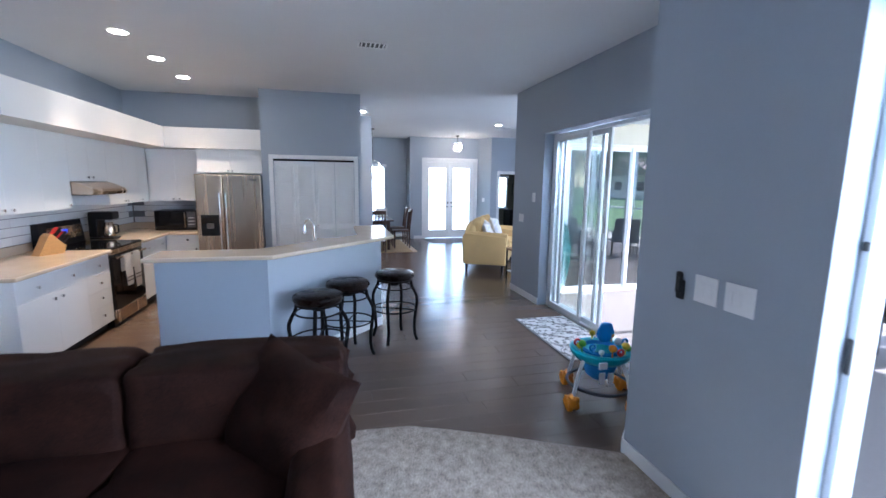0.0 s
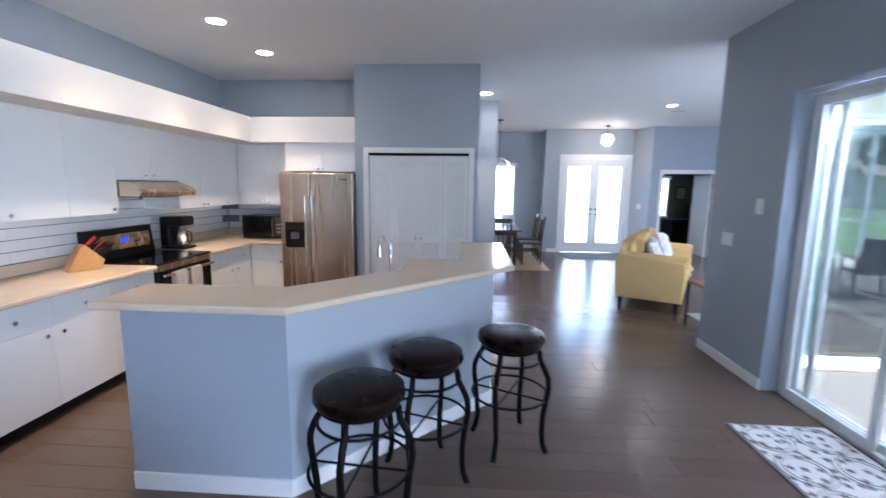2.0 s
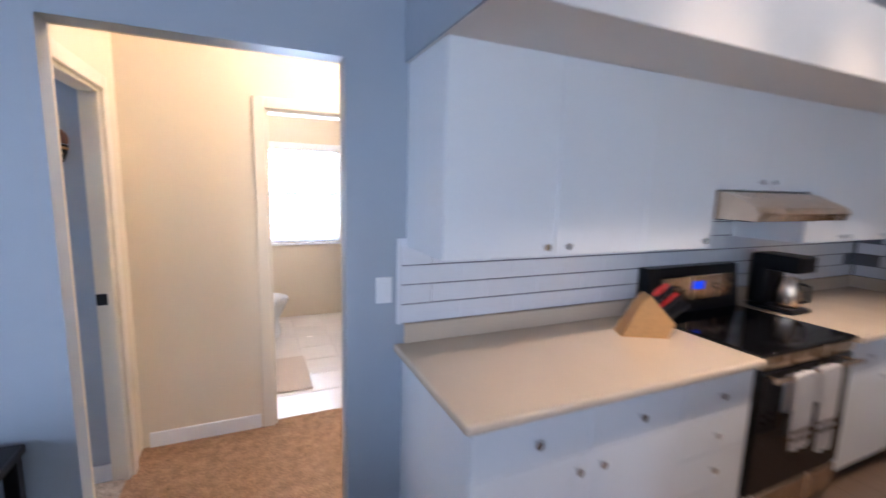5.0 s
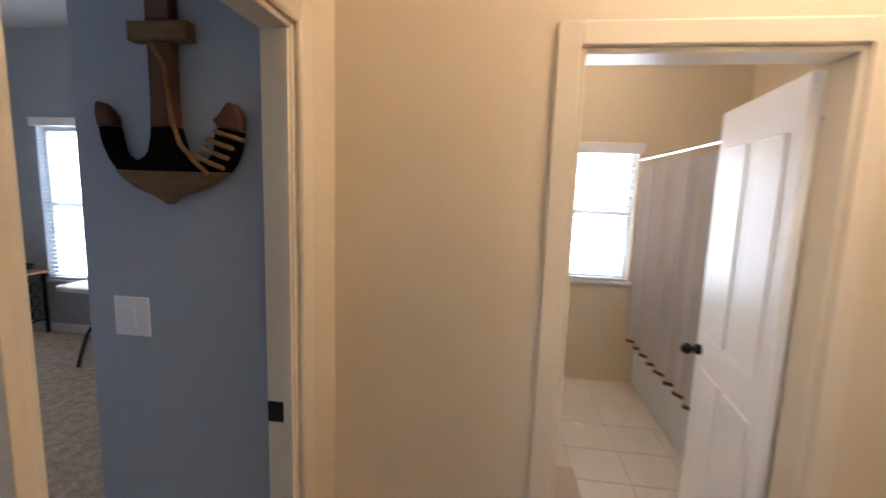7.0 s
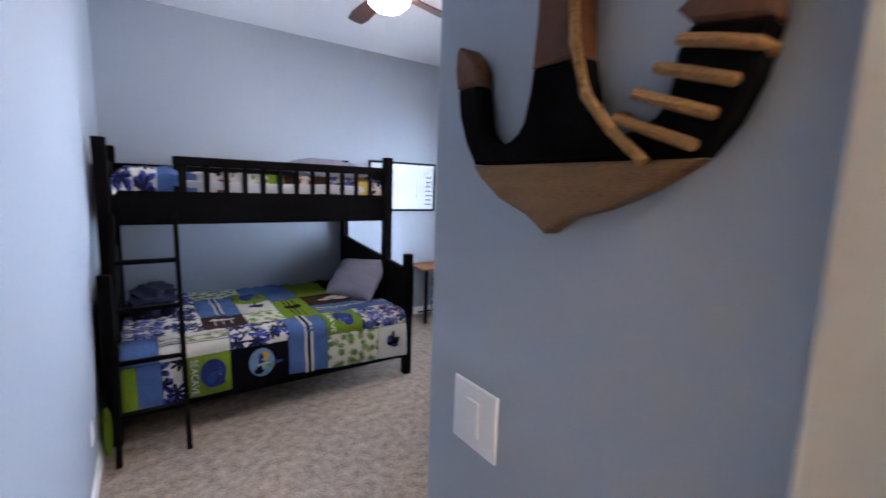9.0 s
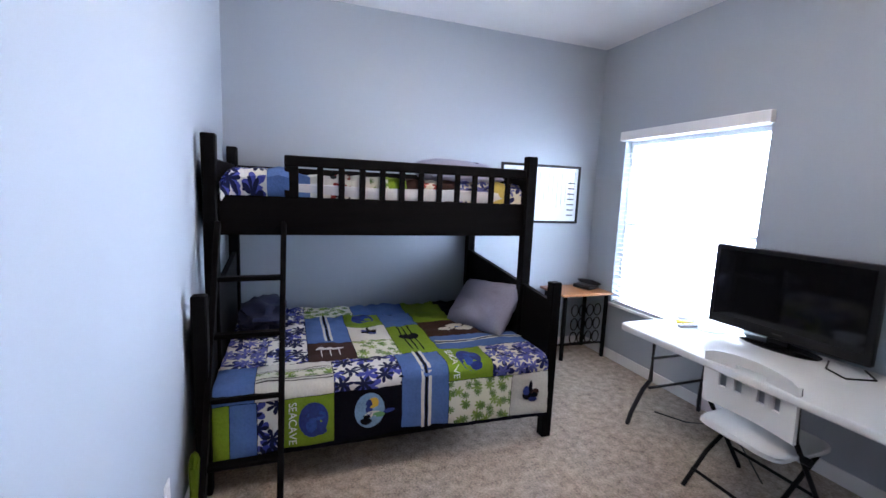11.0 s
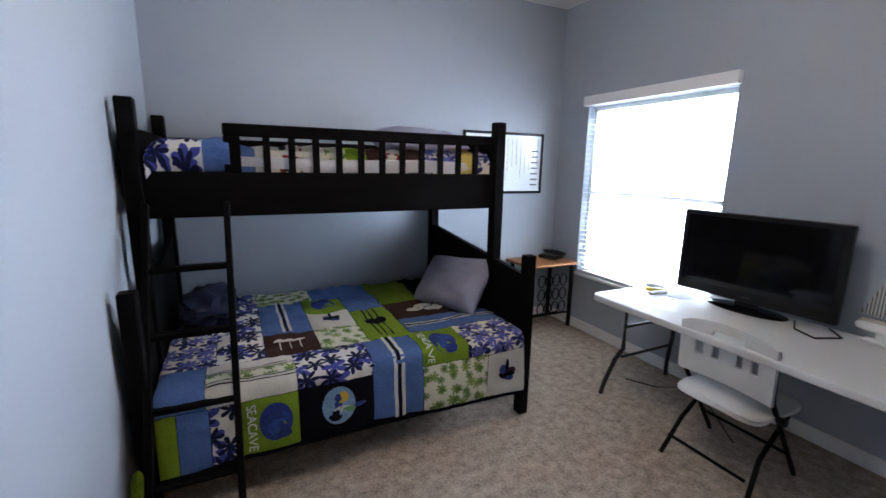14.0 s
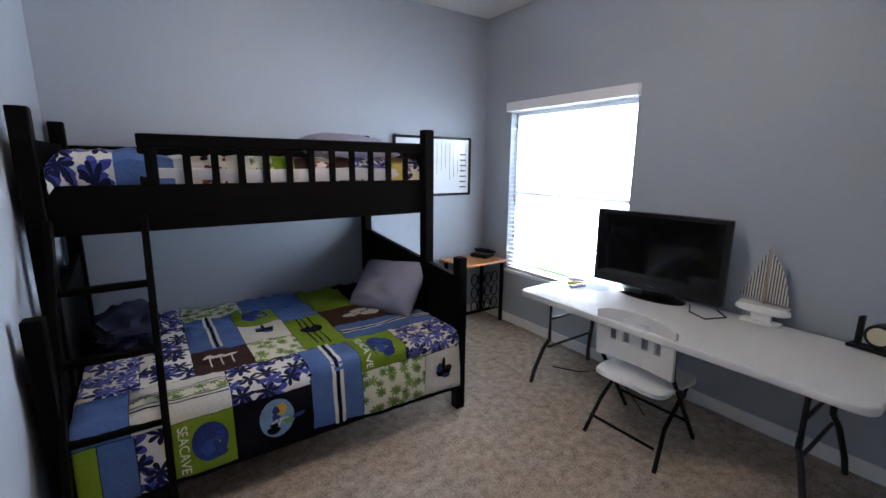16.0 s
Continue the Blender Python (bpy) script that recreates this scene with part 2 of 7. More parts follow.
def motif(name, ground, colours, scale=9.0, size=0.32, seed=0.0, rough=0.85, petals=5, warp=0.02):
    """Printed cloth: a ground with scattered blossoms or leaves in given colours."""
    m = bpy.data.materials.new(name)
    m.use_nodes = True
    t = m.node_tree
    b = t.nodes["Principled BSDF"]
    b.inputs["Roughness"].default_value = rough
    b.inputs["Specular IOR Level"].default_value = 0.1

    def calc(op, a, c=None, d=None):
        k = t.nodes.new("ShaderNodeMath")
        k.operation = op
        for n, v in enumerate((a, c, d)):
            if v is None:
                continue
            if isinstance(v, (int, float)):
                k.inputs[n].default_value = v
            else:
                t.links.new(v, k.inputs[n])
        return k.outputs[0]

    co, sep = t.nodes.new("ShaderNodeTexCoord"), t.nodes.new("ShaderNodeSeparateXYZ")
    nz = t.nodes.new("ShaderNodeTexNoise")
    nz.inputs["Scale"].default_value = 22
    t.links.new(co.outputs["Object"], nz.inputs["Vector"])
    t.links.new(co.outputs["Object"], sep.inputs[0])
    wob = calc("MULTIPLY_ADD", nz.outputs[0], warp, seed)
    u, v = calc("ADD", sep.outputs[0], wob), calc("ADD", calc("SUBTRACT", sep.outputs[1], sep.outputs[2]), wob)
    last = None
    for k, col in enumerate(colours):
        f = scale * (1 + 0.21 * k)
        cb = t.nodes.new("ShaderNodeCombineXYZ")
        t.links.new(calc("MULTIPLY_ADD", u, f, 3.7 * k), cb.inputs[0])
        t.links.new(calc("MULTIPLY", v, f), cb.inputs[1])
        vo, s2 = t.nodes.new("ShaderNodeTexVoronoi"), t.nodes.new("ShaderNodeSeparateXYZ")
        vo.voronoi_dimensions = "2D"
        vo.inputs["Scale"].default_value = 1.0
        vo.inputs["Randomness"].default_value = 0.7
        t.links.new(cb.outputs[0], vo.inputs["Vector"])
        df = t.nodes.new("ShaderNodeVectorMath")
        df.operation = "SUBTRACT"
        t.links.new(cb.outputs[0], df.inputs[0])
        t.links.new(vo.outputs["Position"], df.inputs[1])
        t.links.new(df.outputs[0], s2.inputs[0])
        turn = calc("MULTIPLY_ADD", calc("ARCTAN2", s2.outputs[1], s2.outputs[0]), (petals + 2 * k) / 2, 1.3 * k)
        edge = calc("MULTIPLY_ADD", calc("ABSOLUTE", calc("COSINE", turn)), size * 0.95, size * 0.28)
        lt = calc("LESS_THAN", vo.outputs["Distance"], edge)
        mix = t.nodes.new("ShaderNodeMix")
        mix.data_type = "RGBA"
        t.links.new(lt, mix.inputs["Factor"])
        if last is None:
            mix.inputs["A"].default_value = (*ground, 1)
        else:
            t.links.new(last, mix.inputs["A"])
        mix.inputs["B"].default_value = (*col, 1)
        last = mix.outputs["Result"]
    t.links.new(last, b.inputs["Base Color"])
    bp, wv = t.nodes.new("ShaderNodeBump"), t.nodes.new("ShaderNodeTexNoise")
    wv.inputs["Scale"].default_value = 45
    bp.inputs["Strength"].default_value, bp.inputs["Distance"].default_value = 0.35, 0.01
    t.links.new(co.outputs["Object"], wv.inputs["Vector"])
    t.links.new(wv.outputs[0], bp.inputs["Height"])
    t.links.new(bp.outputs[0], b.inputs["Normal"])
    return m


def glow(name, color, power):
    m = bpy.data.materials.new(name)
    m.use_nodes = True
    b = m.node_tree.nodes["Principled BSDF"]
    b.inputs["Base Color"].default_value = (*color, 1)
    b.inputs["Emission Color"].default_value = (*color, 1)
    b.inputs["Emission Strength"].default_value = power
    return m


def clear(name, color=(0.93, 0.97, 0.96), rough=0.0, ior=1.45):
    m = bpy.data.materials.new(name)
    m.use_nodes = True
    b = m.node_tree.nodes["Principled BSDF"]
    b.inputs["Base Color"].default_value = (*color, 1)
    b.inputs["Transmission Weight"].default_value, b.inputs["Roughness"].default_value, b.inputs["IOR"].default_value = 1.0, rough, ior
    return m


WALL = mat("grey_wall_paint", (0.36, 0.40, 0.45), 0.55, var=0.03, scale=1.2, fine=180, bump=0.05)
# Cream hue carries the hall's warm lamplight in the wall colour.
WARMWALL = mat("warm_lit_wall_paint", (0.72, 0.62, 0.46), 0.6, var=0.03, scale=1.2, fine=180, bump=0.05)
CEIL = mat("white_ceiling_paint", (0.74, 0.74, 0.74), 0.8, var=0.03, scale=1.5, fine=90, bump=0.18)
WHITE = mat("white_trim_paint", (0.80, 0.80, 0.79), 0.4, var=0.02, scale=2, fine=90, bump=0.03)
CAB = mat("white_laminate", (0.78, 0.79, 0.79), 0.38, var=0.02, scale=1.5, fine=80, bump=0.02)
COUNTER = mat("cream_solid_surface", (0.64, 0.52, 0.38), 0.2, var=0.04, scale=4, fine=260, bump=0.01)
PLANK = mat("grey_brown_vinyl_plank", (0.125, 0.086, 0.062), 0.24, var=0.10, scale=1.6, fine=22, bump=0.03, grain=(0.5, 5, 1), rand=0.3)
JOINT = mat("dark_joint", (0.07, 0.058, 0.05), 0.8, var=0.1)
CARPET = mat("beige_cut_pile_carpet", (0.38, 0.315, 0.255), 1.0, var=0.55, scale=17, fine=75, bump=1.0, spec=0.05)
HALLCARPET = mat("tan_carpet", (0.34, 0.21, 0.12), 1.0, var=0.5, scale=16, fine=85, bump=1.0, spec=0.05)
TILE = mat("white_glazed_tile", (0.74, 0.75, 0.77), 0.15, var=0.03, scale=3, fine=40, bump=0.02, rand=0.2)
GROUT = mat("dark_grout", (0.16, 0.16, 0.18), 0.9)
BATHTILE = mat("cream_floor_tile", (0.72, 0.66, 0.58), 0.25, var=0.05, scale=4, fine=50, bump=0.02, rand=0.2)
# Golden base colour holds the warm kitchen light that steel would reflect.
STEEL = mat("warm_lit_brushed_steel", (0.62, 0.48, 0.35), 0.26, 1.0, var=0.10, scale=2, fine=120, bump=0.03, grain=(9, 9, 0.25))
CHROME = mat("polished_chrome", (0.75, 0.75, 0.76), 0.12, 1.0, var=0.02, bump=0)
BLACKGLASS = mat("black_glass", (0.005, 0.005, 0.006), 0.07, spec=0.3, var=0.1, bump=0)
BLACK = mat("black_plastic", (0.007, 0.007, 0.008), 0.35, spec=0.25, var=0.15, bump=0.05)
IRON = mat("black_wrought_iron", (0.004, 0.0035, 0.0035), 0.55, 0.0, spec=0.12, var=0.2, fine=90, bump=0.1)
LEATHER = mat("black_brown_leather", (0.008, 0.004, 0.003), 0.28, spec=0.14, var=0.25, scale=6, fine=140, bump=0.25)
BEDWOOD = mat("espresso_stained_wood", (0.004, 0.0035, 0.0035), 0.6, spec=0.05, var=0.35, scale=3, fine=40, bump=0.08, grain=(1, 8, 8))
SOFABROWN = mat("chocolate_microfibre", (0.020, 0.0072, 0.0045), 0.75, spec=0.1, var=0.95, scale=5, fine=160, bump=0.35)
YELLOW = mat("buttery_yellow_upholstery", (0.60, 0.40, 0.16), 0.75, var=0.10, scale=4, fine=150, bump=0.2)
WARMWOOD = mat("honey_stained_wood", (0.30, 0.12, 0.04), 0.35, var=0.25, scale=3, fine=40, bump=0.06, grain=(8, 1, 1))
DARKWOOD = mat("dark_walnut", (0.06, 0.025, 0.014), 0.35, var=0.3, scale=3, fine=40, bump=0.06, grain=(1, 1, 6))
PALEWOOD = mat("pale_block_wood", (0.50, 0.27, 0.09), 0.45, var=0.15, scale=4, fine=60, bump=0.04, grain=(1, 6, 1))
PLASTICW = mat("light_grey_moulded_plastic", (0.66, 0.67, 0.66), 0.45, var=0.03, scale=3, fine=220, bump=0.08)
GREYMETAL = mat("grey_bronze_tube", (0.05, 0.048, 0.045), 0.4, 0.7, var=0.1, bump=0.03)
ALU = mat("white_aluminium", (0.76, 0.78, 0.79), 0.35, 0.1, var=0.03, bump=0.02)
GLASS = clear("window_glass")
# Tint puts the room's dimness into the glass; high IOR boosts reflections.
DIMGLASS = clear("room_dimming_glass", (0.42, 0.46, 0.46), ior=2.1)
CEMENT = mat("lanai_concrete", (0.56, 0.50, 0.42), 0.7, var=0.08, scale=1.5, fine=70, bump=0.15)
GRASS = mat("mown_lawn", (0.075, 0.15, 0.03), 0.95, var=0.35, scale=0.6, fine=30, bump=0.6)
STUCCO = mat("cream_stucco", (0.62, 0.56, 0.46), 0.85, var=0.06, scale=2, fine=90, bump=0.4)
BULB = glow("warm_lamp_glass", (1.0, 0.86, 0.66), 14.0)


# ---- structure ----
H, HB = 3.05, 3.12


def wall(name, axis, p0, p1, a0, a1, z0, z1, material, label, openings=()):
    """A wall of thickness p0..p1 that runs a0..a1 along the other axis, with openings (b0, b1, low, high)."""
    bm = bm_new()

    def put(b0, b1, l, h):
        if b1 - b0 > 1e-4 and h - l > 1e-4:
            box(bm, p0, p1, b0, b1, l, h) if axis == "x" else box(bm, b0, b1, p0, p1, l, h)

    at = a0
    for b0, b1, low, high in sorted(openings):
        put(at, b0, z0, z1)
        put(b0, b1, z0, low)
        put(b0, b1, high, z1)
        at = b1
    put(at, a1, z0, z1)
    return solid(name, bm, material, label, "wall")


wall("wall_west", "x", -2.50, -2.40, -2.6, 8.12, 0, H, WALL, "blue-grey painted plaster wall beside the kitchen", [(2.876, 3.843, 0, 2.14)])
wall("wall_kitchen_north", "y", 8.0, 8.12, -2.40, -0.30, 0, H, WALL, "blue-grey painted wall behind the fridge")
wall("wall_pantry_front", "y", 7.24, 7.36, -0.30, 1.20, 0, H, WALL, "light blue-grey pantry wall with a closet opening", [(-0.135, 1.085, 0, 2.025)])
wall("wall_pantry_west", "x", -0.30, -0.20, 7.36, 8.0, 0, H, WALL, "blue-grey side wall of the pantry")
wall("wall_pantry_back", "y", 8.0, 8.12, -0.30, 1.08, 0, H, WALL, "plain wall at the back of the pantry")
wall("wall_pantry_east", "x", 1.08, 1.20, 7.36, 9.45, 0, H, WALL, "blue-grey side wall of the pantry")
wall("wall_dining_stub", "y", 9.45, 9.57, 1.08, 1.55, 0, H, WALL, "grey wall end beside the dining room")
wall("wall_dining_west", "x", -1.6, -1.48, 9.57, 13.72, 0, H, WALL, "plain grey dining room wall")
wall("wall_dining_south", "y", 9.45, 9.57, -1.6, 1.08, 0, H, WALL, "plain grey dining room wall")
wall("wall_dining_north", "y", 13.6, 13.72, -1.6, 3.07, 0, H, WALL, "grey dining room wall with a window", [(1.60, 2.29, 0.75, 2.25)])
wall("wall_foyer_jog", "x", 2.95, 3.07, 12.96, 13.6, 0, H, WALL, "short grey return wall of the entry")
wall("wall_entry", "y", 12.96, 13.1, 3.07, 5.07, 0, H, WALL, "grey entry wall around the french doors", [(3.40, 4.98, 0, 2.36)])
solid("wall_foyer_angle", prism(bm_new(), [(5.07, 12.96), (5.07, 13.1), (5.55, 13.1), (5.55, 12.52), (5.31, 12.40)], 0, H), WALL, "grey angled return wall of the entry", "wall")
wall("wall_den", "y", 12.40, 12.52, 5.31, 9.0, 0, H, WALL, "blue-grey wall with a doorway to the den", [(5.58, 6.80, 0, 2.0)])
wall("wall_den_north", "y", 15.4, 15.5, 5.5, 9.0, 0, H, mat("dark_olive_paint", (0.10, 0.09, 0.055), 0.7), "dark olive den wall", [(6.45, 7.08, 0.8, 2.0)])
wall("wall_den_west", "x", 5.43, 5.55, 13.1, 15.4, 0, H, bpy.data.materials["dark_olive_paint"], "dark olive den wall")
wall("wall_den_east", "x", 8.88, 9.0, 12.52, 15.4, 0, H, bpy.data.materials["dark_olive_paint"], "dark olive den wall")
wall("wall_living_east", "x", 8.88, 9.0, 6.12, 12.40, 0, H, WALL, "grey living room wall")
wall("wall_slider", "x", 3.52, 3.74, 3.25, 6.44, 0, H, WALL, "grey wall around the patio slider", [(3.42, 5.47, 0, 2.356)])
wall("wall_living_south", "y", 6.0, 6.12, 3.74, 9.0, 0, H, STUCCO, "stucco wall with glass doors to the living room", [(4.18, 7.6, 0, 2.30)])
wall("wall_living_corner", "y", 6.12, 6.44, 3.74, 4.0, 0, H, WALL, "grey wall end beside the glass doors")
wall("wall_family_east", "x", 2.53, 2.80, -2.6, 2.24, 0, H, WALL, "grey wall with switches beside a patio door", [(-1.3, 1.23, 0, 2.30)])
wall("wall_family_south", "y", -2.72, -2.6, -2.5, 2.71, 0, H, WALL, "plain grey wall of the family room")
# the diagonal wall with a window, 45 degrees
DIAG = pose(2.53, 2.24, 0, 0, 0, 45)
dl = math.hypot(0.99, 1.01)
bm = bm_new()
for a, b, lo, hi in ((0, 0.30, 0, H), (1.18, dl, 0, H), (0.30, 1.18, 0, 0.86), (0.30, 1.18, 2.25, H)):
    box(bm, a, b, -0.18, 0, lo, hi)
bm.transform(DIAG)
solid("wall_diagonal", bm, WALL, "grey angled wall with a narrow window", "wall")
# hall, bath and bedroom
wall("wall_hall_west", "x", -3.63, -3.515, 2.82, 5.6, 0, H, WARMWALL, "hallway wall tinted cream for warm lamplight", [(3.571, 4.33, 0, 2.08)])
wall("wall_hall_east_lining", "x", -2.52, -2.502, 2.82, 4.72, 0, H, WARMWALL, "hallway wall tinted cream for warm lamplight", [(2.876, 3.843, 0, 2.14)])
wall("wall_hall_north", "y", 4.60, 4.72, -3.515, -2.52, 0, H, WARMWALL, "warm-tinted wall at the end of the hallway")
wall("wall_bedroom_door", "y", 2.76, 2.82, -3.63, -2.52, 0, HB, WARMWALL, "warm-tinted wall around the bedroom doorway", [(-3.245, -2.56, 0, 2.06)])
wall("wall_bedroom_door_inner", "y", 2.735, 2.76, -3.25, -2.50, 0, HB, WALL, "grey wall around the bedroom doorway", [(-3.245, -2.56, 0, 2.06)])
wall("wall_anchor", "x", -3.37, -3.25, 2.16, 2.76, 0, HB, WALL, "blue-grey bedroom entry wall with a wooden anchor")
wall("wall_bedroom_north", "y", 2.16, 2.28, -6.19, -3.37, 0, HB, WALL, "blue-grey bedroom wall")
wall("wall_bedroom_west", "x", -6.19, -6.07, -1.92, 2.16, 0, HB, WALL, "blue-grey bedroom wall with a window", [(-1.40, -0.05, 0.58, 2.17)])
wall("wall_bedroom_south", "y", -1.92, -1.80, -6.07, -2.50, 0, HB, WALL, "blue-grey bedroom wall behind the bunk bed")
wall("wall_bedroom_east", "x", -2.506, -2.50, -1.80, 2.70, 0, HB, WALL, "blue-grey bedroom wall beside the bunk bed")
wall("wall_bath_south", "y", 3.10, 3.20, -6.19, -3.63, 0, H, WARMWALL, "cream bathroom wall")
wall("wall_bath_north", "y", 5.3, 5.4, -6.19, -3.515, 0, H, WARMWALL, "cream bathroom wall")
wall("wall_bath_west", "x", -6.12, -6.0, 3.20, 5.3, 0, H, WARMWALL, "cream bathroom wall with a window", [(3.60, 4.49, 0.92, 2.10)])

solid("ceiling_main", box(box(boxed(-2.5, 9.0, -2.72, 3.2, H, H + 0.1), -2.5, 9.0, 6.0, 15.5, H, H + 0.1), -2.5, 3.74, 3.2, 6.0, H, H + 0.1), CEIL, "white textured ceiling of the open living area", "ceiling")
solid("ceiling_bedroom", boxed(-6.19, -2.5, -1.92, 2.82, HB, HB + 0.1), CEIL, "white textured bedroom ceiling", "ceiling")
solid("ceiling_hall", boxed(-6.19, -2.5, 2.82, 5.6, H, H + 0.1), CEIL, "white hallway and bathroom ceiling", "ceiling")

# floors
solid("floor_slab", boxed(-2.5, 9.0, -2.72, 15.5, -0.12, -0.006), JOINT, "dark underlay between floor planks", "floor")
carpet_edge = [(-2.40, 2.80), (-2.40, -2.60), (2.53, -2.60), (2.53, 2.20), (2.50, 2.23)]
carpet_edge += [(1.85, 2.56), (1.50, 2.72), (1.25, 2.82), (0.95, 2.84)]
solid("carpet_family", prism(bm_new(), carpet_edge, -0.005, 0.012, 0.004), CARPET, "beige cut-pile carpet with a curved edge", "carpet")
solid("carpet_bedroom", boxed(-6.19, -2.5, -1.92, 2.80, -0.1, 0.0), CARPET, "beige-grey cut-pile bedroom carpet", "carpet")
solid("carpet_hall", boxed(-3.57, -2.44, 2.80, 4.72, -0.1, 0.001), HALLCARPET, "tan cut-pile hallway carpet", "carpet")
bathfloor = solid("floor_bath", boxed(-6.19, -3.57, 3.1, 5.4, -0.1, -0.004), mat("pale_grout", (0.6, 0.55, 0.48), 0.9), "cream tiled bathroom floor", "floor")

# baseboards
def baseboard(label, runs):
    for x0, y0, x1, y1, side in runs:
        d = Vector((x1 - x0, y1 - y0, 0))
        n = Vector((-d.y, d.x, 0)).normalized() * side
        bm = bm_new()
        prism(bm, [(x0, y0), (x1, y1), (x1 + n.x * 0.014, y1 + n.y * 0.014), (x0 + n.x * 0.014, y0 + n.y * 0.014)], 0.0, 0.095, 0.003, 1)
        solid("baseboard", bm, WHITE, label, "baseboard")


baseboard("white painted baseboard", [
    (-2.40, -2.6, -2.40, 2.876, -1), (-2.40, 3.843, -2.40, 4.07, -1), (3.52, 5.47, 3.52, 6.44, 1), (3.52, 3.27, 3.52, 3.42, 1), (2.53, 1.30, 2.53, 2.24, 1),
    (1.20, 7.24, 1.20, 9.45, -1), (1.20, 9.45, 1.55, 9.45, -1), (1.55, 9.45, 1.55, 9.57, -1), (3.07, 12.96, 3.36, 12.96, -1), (5.07, 12.94, 5.31, 12.40, -1), (5.31, 12.40, 5.50, 12.40, -1),
    (-0.30, 7.24, -0.21, 7.24, -1), (1.15, 7.24, 1.20, 7.24, -1), (2.95, 12.96, 2.95, 13.6, 1), (-1.5, 13.6, 2.95, 13.6, -1),
    (-3.515, 2.86, -3.515, 3.49, -1), (-3.515, 4.41, -3.515, 4.60, -1),
    (-2.506, -1.8, -2.506, 2.70, 1), (-6.07, -1.8, -2.50, -1.8, 1), (-6.07, -1.8, -6.07, 2.16, -1), (-3.25, 2.16, -3.25, 2.735, -1), (-6.07, 2.16, -3.25, 2.16, -1),
    (3.74, 6.0, 4.1, 6.0, -1),
])
bm = bm_new()
box(bm, 0, dl, 0, 0.014, 0, 0.095)
bm.transform(DIAG)
solid("baseboard", bm, WHITE, "white painted baseboard", "baseboard")

# soffit over the kitchen cabinets
solid("soffit_kitchen", box(boxed(-2.40, -1.62, 4.103, 8.0, 2.15, 2.45), -1.62, -0.30, 7.27, 8.0, 2.15, 2.45), mat("warm_white_paint", (0.74, 0.71, 0.67), 0.6, var=0.03, fine=150, bump=0.05), "white boxed soffit above the kitchen cabinets", "soffit")
solid("soffit_end", boxed(-2.40, -1.622, 4.095, 4.103, 2.152, 2.448), WALL, "blue-grey painted end of the soffit", "soffit")

# exterior: ground, lanai, lawn
solid("ground", boxed(-400, 400, -400, 400, -0.6, -0.16), GRASS, "mown green lawn around the house", "lawn")
solid("lanai_floor", boxed(3.66, 11.0, -6.0, 6.0, -0.14, -0.03), CEMENT, "pale concrete lanai floor", "patio floor", "structure")
solid("lanai_floor_side", boxed(2.71, 3.66, -6.0, 3.2, -0.14, -0.03), CEMENT, "pale concrete lanai floor", "patio floor", "structure")
solid("lanai_ceiling", box(boxed(3.74, 6.6, 3.25, 6.0, 2.62, 2.76), 2.71, 6.6, -6.0, 2.05, 2.62, 2.76), CEIL, "white lanai ceiling", "ceiling")
solid("lanai_ceiling_angle", prism(bm_new(), [(2.82, 2.05), (6.6, 2.05), (6.6, 3.25), (3.80, 3.25)], 2.62, 2.76), CEIL, "white lanai ceiling beside the angled wall", "ceiling")
solid("roof", box(boxed(-6.6, 9.6, 6.0, 15.9, 3.24, 3.34), -6.6, 6.6, -3.2, 6.0, 3.24, 3.34), mat("roof_tiles", (0.3, 0.22, 0.16), 0.8), "flat house roof", "roof")


# ---- doors, windows ----
def casing(parent, axis, p, a0, a1, top, w=0.075, t=0.018, side=1, low=0.0, material=WHITE):
    """Door casing on the face p of a wall, around the opening a0..a1."""
    q = p + side * t
    lo, hi = min(p, q), max(p, q)
    for b0, b1, z0, z1, n in ((a0 - w, a0, low, top + w, "jamb_casing"), (a1, a1 + w, low, top + w, "jamb_casing"), (a0, a1, top, top + w, "head_casing")):
        bm = boxed(lo, hi, b0, b1, z0, z1, bevel=0.005) if axis == "x" else boxed(b0, b1, lo, hi, z0, z1, bevel=0.005)
        part(n, bm, material, parent)


def lining(parent, axis, p0, p1, a0, a1, top, t=0.02, material=WHITE):
    for b0, b1, z0, z1, n in ((a0, a0 + t, 0, top, "jamb"), (a1 - t, a1, 0, top, "jamb"), (a0 + t, a1 - t, top - t, top, "head")):
        part(n, boxed(p0, p1, b0, b1, z0, z1, bevel=0.003) if axis == "x" else boxed(b0, b1, p0, p1, z0, z1, bevel=0.003), material, parent)


